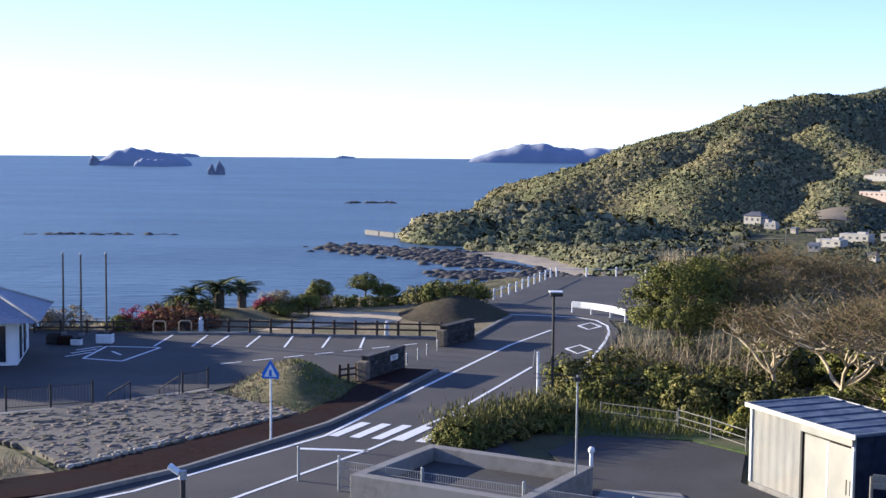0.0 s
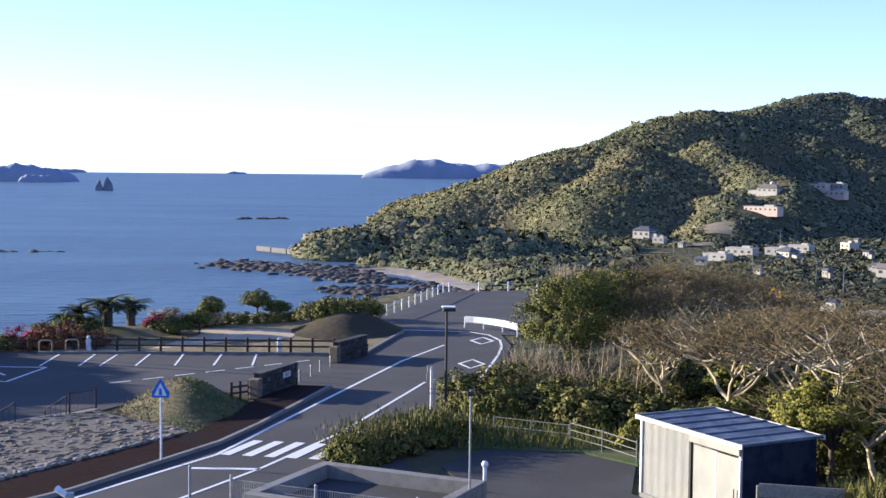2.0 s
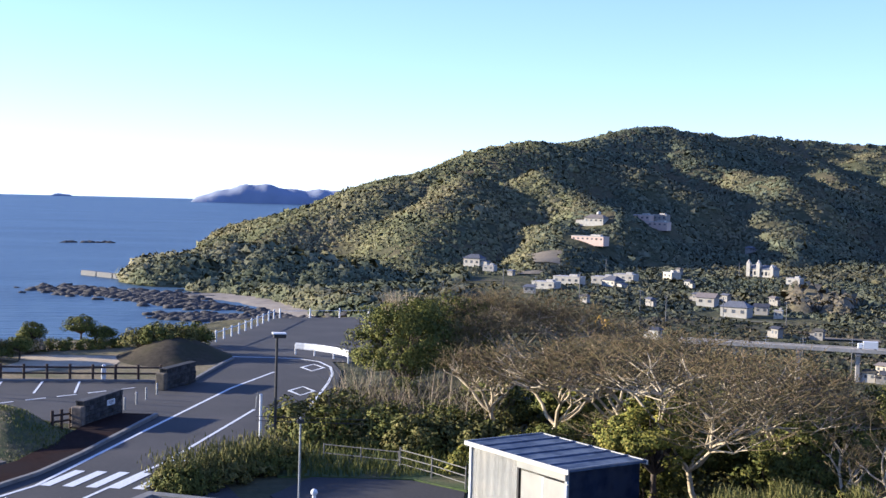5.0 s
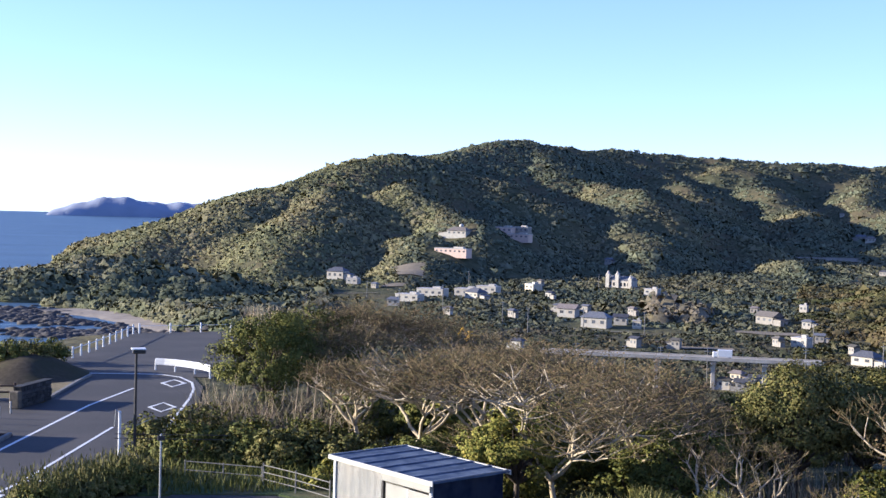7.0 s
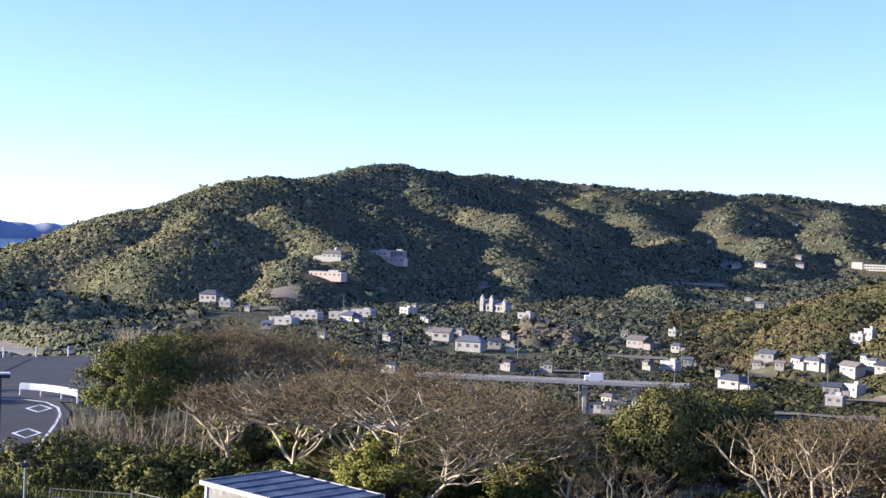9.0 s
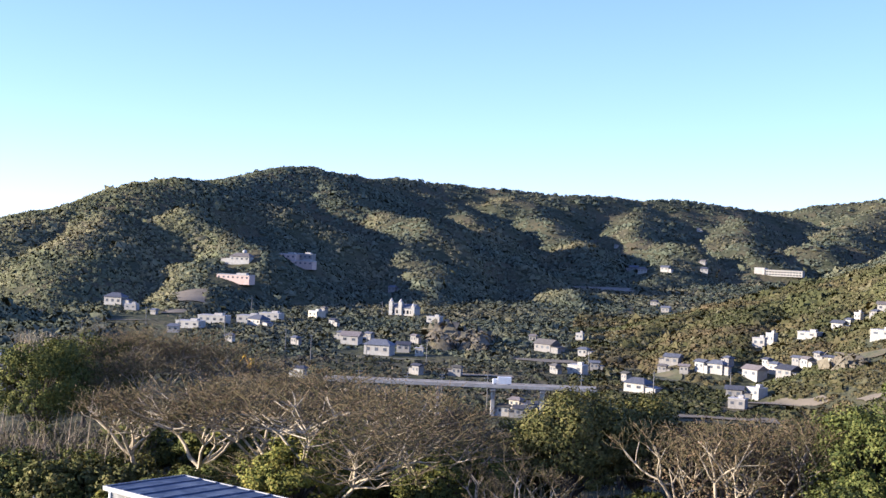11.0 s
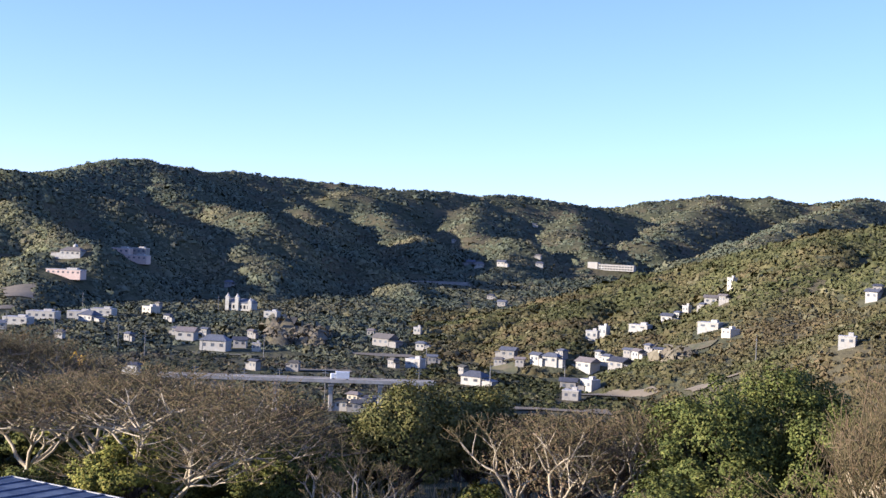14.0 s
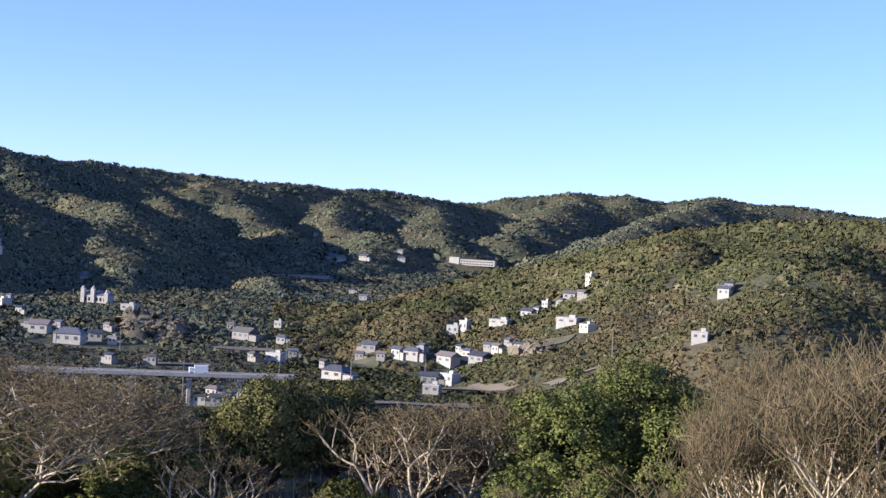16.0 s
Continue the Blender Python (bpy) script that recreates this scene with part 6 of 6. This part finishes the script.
# ---------------------------------------------------------------- far woods: many uneven crowns as one object a stand
def woods(name, label, n, az0, az1, r0, r1, k, mat, seed, density=0.0, tall=1.0):
    rng = np.random.RandomState(seed)
    n = int(n * 1.75)
    a = np.radians(rng.uniform(az0, az1, n))
    r = r0 * (r1 / r0) ** (rng.uniform(0, 1, n) ** 0.8)
    x, y = r * np.sin(a), r * np.cos(a)
    z = land_height(x, y)
    keep = (z > SEA_Z + 1.2) & (waves(x, y, 70, seed) + waves(x, y, 26, seed + 1) * 0.6 > density)
    for hx, hy, w in PLACED:
        hr, hl = math.hypot(hx, hy), w * 0.55 + 1.5
        cx, cy = hx / hr, hy / hr
        al, ac = (x - hx) * cx + (y - hy) * cy, np.abs((x - hx) * cy - (y - hy) * cx)
        keep &= ~((al < w * 0.5 + 2) & (al > -8 - w * 0.3) & (ac < hl))
    for f0, f1, q0, q1 in FIELDS:
        wob = waves(x, y, 40, 77)
        keep &= ~((np.degrees(a) > f0 + 0.15 * wob) & (np.degrees(a) < f1 + 0.15 * wob) & (r > q0 - 12 + 5 * wob) & (r < q1 + 3 * wob))
    x, y, z, r = x[keep], y[keep], z[keep], r[keep]
    n = len(x)
    size = 0.72 * k * (r / 700) ** 0.5 * np.exp(rng.normal(0, 0.36, n))
    hgt = tall * size * rng.uniform(0.3, 0.62, n)
    # each crown: a low five-sided core under a rough shell of leaf tufts
    sides, tufts = 5, 18 if k > 2.4 and tall > 1 else 8
    ang = np.arange(sides) * 2 * math.pi / sides
    core = np.zeros((n, sides + 1, 3))
    jit = rng.uniform(0.7, 1.1, (n, sides))
    core[:, :sides, 0] = x[:, None] + np.cos(ang) * size[:, None] * jit
    core[:, :sides, 1] = y[:, None] + np.sin(ang) * size[:, None] * jit
    core[:, :sides, 2] = (z - 0.8)[:, None]
    core[:, -1] = np.stack([x, y, z + hgt * 0.8], -1)
    i = np.arange(sides)
    cf = np.stack([i, (i + 1) % sides, np.full(sides, sides)], -1)
    d = rng.normal(0, 1, (n, tufts, 3))
    d[..., 2] = np.abs(d[..., 2]) * 0.8 + 0.1
    d /= np.linalg.norm(d, axis=2)[..., None]
    c = np.stack([x, y, z], -1)[:, None, :] + d * np.stack([size, size, hgt], -1)[:, None, :] * rng.uniform(0.7, 1.0, (n, tufts, 1))
    nn = d + rng.normal(0, 0.35, d.shape)
    t = np.cross(nn, rng.normal(0, 1, d.shape))
    t /= np.linalg.norm(t, axis=2)[..., None] + 1e-9
    bb = np.cross(nn, t)
    bb /= np.linalg.norm(bb, axis=2)[..., None] + 1e-9
    s = (size[:, None] * (8 / tufts) ** 0.6 * rng.uniform(0.35, 0.65, (n, tufts)))[..., None]
    tri = np.stack([c + t * s, c - t * s * 0.5 + bb * s * 0.8, c - t * s * 0.5 - bb * s * 0.8], 2)
    per = sides + 1 + tufts * 3
    v = np.concatenate([core, tri.reshape(n, -1, 3)], 1)
    tf = sides + 1 + np.arange(tufts * 3).reshape(tufts, 3)
    f = (np.arange(n)[:, None, None] * per + np.concatenate([cf, tf])[None]).reshape(-1, 3)
    ob = raw(name, v.reshape(-1, 3), f, mat, smooth=True)
    # soft canopy normals: the lie of the slope with a little of each crown's roundness
    gx1 = (land_height(x + 6, y) - land_height(x - 6, y)) / 12
    gy1 = (land_height(x, y + 6) - land_height(x, y - 6)) / 12
    tn = np.stack([-gx1, -gy1, np.ones(n)], -1)
    tn /= np.linalg.norm(tn, axis=1)[:, None]
    tn = tn + rng.normal(0, 0.09, tn.shape)
    rim = np.stack([np.cos(ang), np.sin(ang), np.zeros(sides)], -1)
    cn = np.concatenate([tn[:, None, :] + rim[None] * 0.4, tn[:, None, :]], 1)
    dn = np.repeat(tn[:, None, :] + d * 0.4 * tall, 3, axis=1)
    nv = np.concatenate([cn, dn], 1).reshape(-1, 3)
    nv /= np.linalg.norm(nv, axis=1)[:, None]
    ob.data.normals_split_custom_set_from_vertices(nv.tolist())
    return tagged(ob, label, "woods", kind="stuff")


M_WOODS_DARK = material("dark_far_foliage", [(0.0813, 0.0937, 0.0601), (0.185, 0.187, 0.113)], 0.2, 0.9, 0.4, 0.5, per="island", spec=0.04, big=110, big_color=(0.197, 0.17, 0.0952), var=(0.82, 1.18), hue=(0.525, 0.495))
M_WOODS_VALLEY = material("valley_foliage", [(0.05, 0.058, 0.034), (0.12, 0.118, 0.066)], 0.2, 0.9, 0.4, 0.5, per="island", spec=0.04, big=40, big_color=(0.15, 0.12, 0.075), var=(0.6, 1.35), hue=(0.525, 0.485))
M_WOODS_TAN = material("tan_foliage", [(0.15, 0.125, 0.075), (0.26, 0.22, 0.14)], 0.35, 0.9, 0.4, 0.5, per="island", spec=0.04, var=(0.75, 1.25), hue=(0.51, 0.49))
M_WOODS_DRY = material("dry_far_foliage", [(0.127, 0.11, 0.055), (0.209, 0.178, 0.0935)], 0.35, 0.9, 0.4, 0.5, per="island", spec=0.04, var=(0.72, 1.3), hue=(0.52, 0.5))
M_WOODS_OLIVE = material("olive_far_foliage", [(0.0587, 0.0644, 0.0251), (0.146, 0.132, 0.0545)], 0.2, 0.9, 0.4, 0.5, per="island", spec=0.04, big=60, big_color=(0.142, 0.106, 0.0523), var=(0.7, 1.3), hue=(0.525, 0.495))
woods("woodland", "lush green woods on the low headland", 3000, -2, 13, 580, 835, 4.4, M_WOODS_LUSH, 20, -1.6, 1.15)
woods("woodland", "olive and brown scrub woods on the seaward hill", 12500, 1, 17.5, 835, 1600, 2.3, M_WOODS, 21, -1.0)
woods("woodland", "dark evergreen woods on the inner hillsides", 19000, 16, 35, 620, 1750, 2.3, M_WOODS_DARK, 22, -1.1)
woods("woodland", "dark evergreen woods on the far ridge", 18000, 15, 62, 1500, 3150, 2.6, M_WOODS_DARK, 23, -1.3)
woods("woodland", "olive woods on the slope across the valley", 7500, 33, 62, 620, 960, 3.4, M_WOODS_OLIVE, 24, -1.3, 1.1)
woods("woodland", "dark green woods beyond the near slope", 8000, 33, 62, 960, 1700, 2.4, M_WOODS_DARK, 25, -1.2)
woods("woodland", "brownish leafless scrub scattered over the hills", 5000, -1, 20, 560, 1500, 1.9, M_WOODS_DRY, 33, 0.3)
woods("woodland", "brownish leafless scrub scattered over the valley side", 3000, 24, 62, 560, 1000, 2.6, M_WOODS_DRY, 34, 0.2)
woods("valley_trees", "dark trees between the houses of the valley", 7500, 12, 33, 150, 640, 1.8, M_WOODS_VALLEY, 45, -1.2, 1.1)
woods("valley_trees", "bushy trees around the end of a bridge", 260, 17.5, 24.2, 385, 432, 4.2, M_WOODS_DARK, 48, -3.0)
woods("valley_trees", "tall pale tan bamboo trees beside a church", 70, 26.8, 29.2, 690, 760, 6.0, M_WOODS_TAN, 51, -3.0, 1.9)
woods("valley_trees", "grey leafless trees below the hillside houses", 24, 43.9, 45.0, 548, 572, 5.0, M_WOODS_TAN, 52, -3.0, 1.7)
woods("valley_trees", "olive woods on the near slope of the valley", 9500, 33, 63, 280, 640, 2.6, M_WOODS_OLIVE, 46, -1.5, 1.1)
woods("valley_trees", "dry scrub on the near slope of the valley", 3000, 33, 63, 280, 640, 2.0, M_WOODS_DRY, 47, 0.1)


def field(label, az0, az1, r0, r1, mat):
    """A cleared terrace that follows the hillside."""
    n = 14
    a, r = np.meshgrid(np.radians(np.linspace(az0, az1, n)), np.linspace(r0, r1, n), indexing="ij")
    x, y = r * np.sin(a), r * np.cos(a)
    x, y = x + 2.5 * waves(x, y, 21, 63), y + 4.0 * waves(x, y, 27, 64)
    z = land_height(x, y) + 0.5
    i, j = np.meshgrid(np.arange(n - 1), np.arange(n - 1), indexing="ij")
    q = np.stack([i * n + j, i * n + j + 1, (i + 1) * n + j + 1, (i + 1) * n + j], -1).reshape(-1, 4)
    return tagged(raw("field", np.stack([x, y, z], -1).reshape(-1, 3), q, mat, smooth=True), label, "field", kind="structure")


M_TERRACE = material("terrace_grass", [(0.075, 0.08, 0.035), (0.15, 0.135, 0.065)], 0.25, 0.95, 0.3, 0.6, big=14, big_color=(0.17, 0.135, 0.075))
M_FIELD = material("bare_field", [(0.15, 0.125, 0.08), (0.25, 0.2, 0.13)], 0.1, 0.95, 0.2, 0.5)
for i, (az0, az1, r0, r1) in enumerate(FIELDS):
    field("bare brown terraced field on the hillside" if i < 2 or i == 5 else "pale hillside lane between woods" if i > 5 else "pale green field among the houses", az0, az1, r0, r1, M_FIELD if i < 2 or i >= 5 else M_TERRACE)


# ---------------------------------------------------------------- garden above the sea
def cycad(x, y, h, seed, s=1.0):
    rng = np.random.RandomState(seed)
    t = thing("cycad", "cycad palm with a shaggy trunk and stiff arching fronds", "palm", "cycads", at=(x, y, 0.2))
    bm = bmesh.new()
    for k in range(9):
        z = h * k / 9
        bmesh.ops.create_cone(bm, cap_ends=True, segments=9, radius1=0.24 * s, radius2=0.19 * s, depth=h / 8, matrix=pose(rng.uniform(-0.02, 0.02), 0, z + h / 18 - 0.2))
    part("trunk", bm, M_BARK_D, t)
    for k in range(34):
        a, lift = k * 2.4 + rng.uniform(-0.2, 0.2), rng.uniform(0.15, 1.1)
        l = s * rng.uniform(0.85, 1.15)
        pts = []
        for i in range(7):
            u = i / 6
            pts.append(np.array([math.cos(a) * l * u * math.cos(lift * (1 - u)), math.sin(a) * l * u * math.cos(lift * (1 - u)), h - 0.1 + l * (math.sin(lift) * u - 0.5 * u * u)]))
        side = np.array([-math.sin(a), math.cos(a), 0])
        # leaflets in pairs along one midrib, joined at their feet
        rib = [pts[i] + (pts[i + 1] - pts[i]) * (j / 2) for i in range(6) for j in range(2)] + [pts[6]]
        v, f = list(rib), []
        for i in range(12):
            step = rib[i + 1] - rib[i]
            w = 0.26 * s * math.sin(math.pi * min(1, (i / 2 + 1.2) / 7.4)) + 0.03
            for sg in (-1, 1):
                tip = rib[i] + side * sg * w + step + np.array([0, 0, 0.04])
                n = len(v)
                v += [tip + step * 0.24, tip]
                f.append((i, i + 1, n, n + 1))
        raw("frond", v, f, M_PALM, t)


for i, (x, y, h, s) in enumerate([(-17.4, 92.2, 1.5, 1.4), (-15.8, 93.4, 1.9, 1.8), (-14.4, 95.0, 1.7, 1.5), (-18.4, 92.0, 1.1, 1.2), (-16.4, 91.4, 0.9, 1.1)]):
    cycad(x, y, h, 500 + i, s)
for i, (x, y, r, h) in enumerate([(-20.4, 87.6, 1.3, 1.5), (-19.2, 88.4, 1.1, 1.6), (-13.0, 97.2, 1.0, 1.1)]):
    shrub("azalea_bush", "azalea bush covered in deep red blossom", (x, y, 0), r, r, h, 520 + i, M_REDFLOWER, clumps=30, per=60, clump_r=0.3, leaf=0.07, group="azaleas")
for i, (x, y, r, h) in enumerate([(-19.6, 86.5, 1.1, 1.1), (-18.2, 86.6, 1.2, 1.3), (-17.0, 87.2, 1.2, 1.5), (-18.9, 87.5, 1.1, 1.7), (-15.8, 87.8, 1.1, 1.2), (-17.6, 88.6, 1.2, 1.8), (-11.8, 97.6, 1.2, 0.9)]):
    shrub("clipped_bush", "rounded clipped bush with rusty brown leaves", (x, y, 0), r, r, h, 530 + i, M_RUSTLEAF, clumps=34, per=60, clump_r=0.24, leaf=0.06, group="clipped bushes")
for i, (x, y, r, h, m) in enumerate([(-18.0, 90.6, 1.4, 1.9, M_LEAF), (-19.4, 89.6, 1.0, 1.4, M_LEAF_B), (-16.4, 90.6, 1.0, 1.6, M_LEAF_B), (-21.0, 86.3, 1.1, 0.8, M_LEAF), (-24.6, 87.0, 1.9, 1.5, M_STRAW), (-26.4, 86.6, 1.6, 1.5, M_STRAW),
                                       (-12.0, 94.6, 1.2, 1.0, M_LEAF_B), (-9.2, 97.6, 1.4, 1.2, M_STRAW), (-12.4, 99.0, 1.5, 1.4, M_STRAW)]):
    shrub("garden_shrub", "straw-coloured dry shrub at the cliff edge" if m == M_STRAW else "leafy green garden shrub above the sea", (x, y, 0.1), r, r * 0.9, h, 545 + i, m, clumps=36, per=60, clump_r=0.34, leaf=0.075, group="garden shrubs")
for i, (x, y, r, h) in enumerate([(-9.5, 94.0, 1.0, 1.7), (-10.9, 93.4, 1.1, 1.0), (-9.0, 97.8, 0.9, 2.4), (-5.9, 101.5, 1.2, 2.5), (-4.4, 102.0, 1.0, 1.6)]):
    leafy_tree("topiary_tree", "small clipped evergreen with layered rounded foliage", (x, y, 0), r, h * 0.32, h, 560 + i, M_LEAF, clumps=45, per=90, clump_r=0.3, leaf=0.06, group="clipped evergreens")
for i in range(11):
    u = i / 10
    x, y = -12.6 + 12.4 * u, 97.4 + 5.0 * u
    shrub("hedge_bush", "dark clipped hedge bush at the cliff edge", (x, y, 0), 1.0, 0.7, 0.95, 580 + i, M_LEAF, clumps=30, per=60, clump_r=0.26, leaf=0.06, group="cliff hedge", turn=20)
for i, (x, y, z, r, h) in enumerate([(-1.6, 97.4, 1.0, 1.3, 1.4), (-0.3, 96.6, 1.3, 1.4, 1.5), (1.1, 96.8, 1.35, 1.4, 1.6), (2.3, 98.0, 1.1, 1.3, 1.5), (-0.4, 102.6, 0.4, 1.5, 2.0), (2.2, 102.4, 0.3, 1.4, 2.3)]):
    shrub("mound_shrub", "olive shrub growing on a grassy mound", (x, y, z - 0.35), r, r, h, 600 + i, (M_LEAF_B, M_LEAF)[i % 2], clumps=40, per=70, clump_r=0.32, leaf=0.075, group="shrubs on the mound")
# unseen evergreens beside the pavilion, added on the plateau to shade the car park
for i, (x, y, h) in enumerate([(-42, 89, 8.4), (-44, 84.5, 8.8), (-46, 80, 9.0), (-45, 76, 8.6), (-38, 86, 7.2)]):
    leafy_tree("evergreen_tree", "unseen broad evergreen tree added to shade a car park", (x, y, ground_z(x, y)), 3.4, 3.6, h, 620 + i, M_LEAF, clumps=110, per=60, clump_r=1.0, leaf=0.26, group="trees by the pavilion", low=-0.8)

rng = np.random.RandomState(71)
ang, rad = rng.uniform(0, 6.28, 5200), np.sqrt(rng.uniform(0, 1, 5200))
lx, ly = rad * 3.3 * np.cos(ang), rad * 5.8 * np.sin(ang)
c12, s12 = math.cos(radians(12)), math.sin(radians(12))
gxm, gym = -7.4 + lx * c12 - ly * s12, 66.2 + lx * s12 + ly * c12
gzm = 1.35 * 0.5 * (1 + np.cos(math.pi * rad ** 1.15)) - 0.1 * rad
# tan dry grass on the sunlit half; dark green stands for the shaded half
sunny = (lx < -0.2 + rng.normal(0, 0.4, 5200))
for pick, mat, label in ((sunny, M_REED, "dry grass on the sunny side of a mound"), (~sunny, M_LEAF_D, "short grass coloured dark green for the shaded side of a mound")):
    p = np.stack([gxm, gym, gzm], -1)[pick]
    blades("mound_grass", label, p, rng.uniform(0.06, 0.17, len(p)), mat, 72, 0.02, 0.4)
pl = np.stack([rng.uniform(-24, -14.6, 2600), rng.uniform(41.5, 50, 2600), np.full(2600, 0.05)], -1)
pl = pl[(pl[:, 0] < -17.6 + (pl[:, 1] - 43.2) * 0.35)]
blades("verge_grass", "dry tufted grass on a roadside verge", pl, rng.uniform(0.15, 0.5, len(pl)), M_STRAW, 73, 0.02, 0.4)


# ---------------------------------------------------------------- single stones of the bank and its edging
def stone_mesh(name, seed, sx, sy, sz, mat):
    rng = random.Random(seed)
    bm = bmesh.new()
    bmesh.ops.create_cube(bm, size=1.0)
    bmesh.ops.bevel(bm, geom=bm.edges[:], offset=0.18, segments=1, affect="EDGES")
    for v in bm.verts:
        v.co = Vector((v.co.x * sx * rng.uniform(0.85, 1.15), v.co.y * sy * rng.uniform(0.85, 1.15), v.co.z * sz * rng.uniform(0.8, 1.2)))
    me = bpy.data.meshes.new(name)
    bm.to_mesh(me)
    bm.free()
    me.materials.append(mat)
    return me


BANK = [(-20.4, 57.9), (-11.6, 64.7), (-6.5, 59.7), (-14.0, 49.3), (-16.6, 52.4), (-18.2, 53.8)]


def in_poly(x, y, poly):
    inside = False
    for (ax, ay), (bx, by) in zip(poly, poly[1:] + poly[:1]):
        if (ay > y) != (by > y) and x < (bx - ax) * (y - ay) / (by - ay) + ax:
            inside = not inside
    return inside


bank = sheet("stone_bank", BANK, -0.3, 0.15, M_MORTAR, "bank paved with rough grey rubble stones", "stone bank")
KINDS = [stone_mesh("stone", 700 + k, 0.42, 0.3, 0.2, M_STONE) for k in range(6)]
rng = random.Random(9)
spots = []
row = 0
y = 48.6
while y < 65:
    x = -21.0 + (row % 2) * 0.2
    while x < -6:
        px, py = x + rng.uniform(-0.09, 0.09), y + rng.uniform(-0.07, 0.07)
        if in_poly(px, py, BANK):
            spots.append((px, py))
        x += 0.46
    y += 0.34
    row += 1
spots.sort(key=lambda p: p[1] - 0.3 * p[0])
joined_v, joined_f = [], []
for i, (px, py) in enumerate(spots):
    m = pose(px, py, 0.06 + rng.uniform(-0.03, 0.04), rng.uniform(-8, 8), rng.uniform(-8, 8), 25 + rng.uniform(-25, 25)) @ Matrix.Scale(rng.uniform(0.8, 1.2), 4)
    me = KINDS[i % 6]
    if i < 300:
        ob = new("stone", me)
        ob.matrix_basis = m
        ob.parent = bank
    else:
        base = len(joined_v)
        joined_v += [tuple(m @ v.co) for v in me.vertices]
        joined_f += [tuple(base + k for k in p.vertices) for p in me.polygons]
me = bpy.data.meshes.new("rubble")
me.from_pydata(joined_v, [], joined_f)
me.materials.append(M_STONES)
rubble = new("rubble", me)
rubble.parent = bank
tagged(rubble, "", "", "", "stuff")

edging = thing("stone_edging", "row of whitish edging stones along a pavement", "edging", kind="structure")
WHITE_KINDS = [stone_mesh("edging_stone", 720 + k, 0.34, 0.2, 0.14, M_WHITESTONE) for k in range(4)]
a, b = Vector((-14.25, 48.9)), Vector((-7.3, 58.6))
turn = math.degrees(math.atan2(b.y - a.y, b.x - a.x))
n = 32
for i in range(n):
    p = a + (b - a) * i / (n - 1)
    for k in range(2):
        if rng.random() < (0.45 if k else 0.12):
            continue
        ob = new("edging_stone", WHITE_KINDS[(i + k) % 4])
        ob.matrix_basis = pose(p.x - 0.3 * k + rng.uniform(-0.06, 0.06), p.y + 0.16 * k + rng.uniform(-0.06, 0.06), 0.15, rng.uniform(-8, 8), rng.uniform(-8, 8), turn + rng.uniform(-15, 15))
        ob.parent = edging
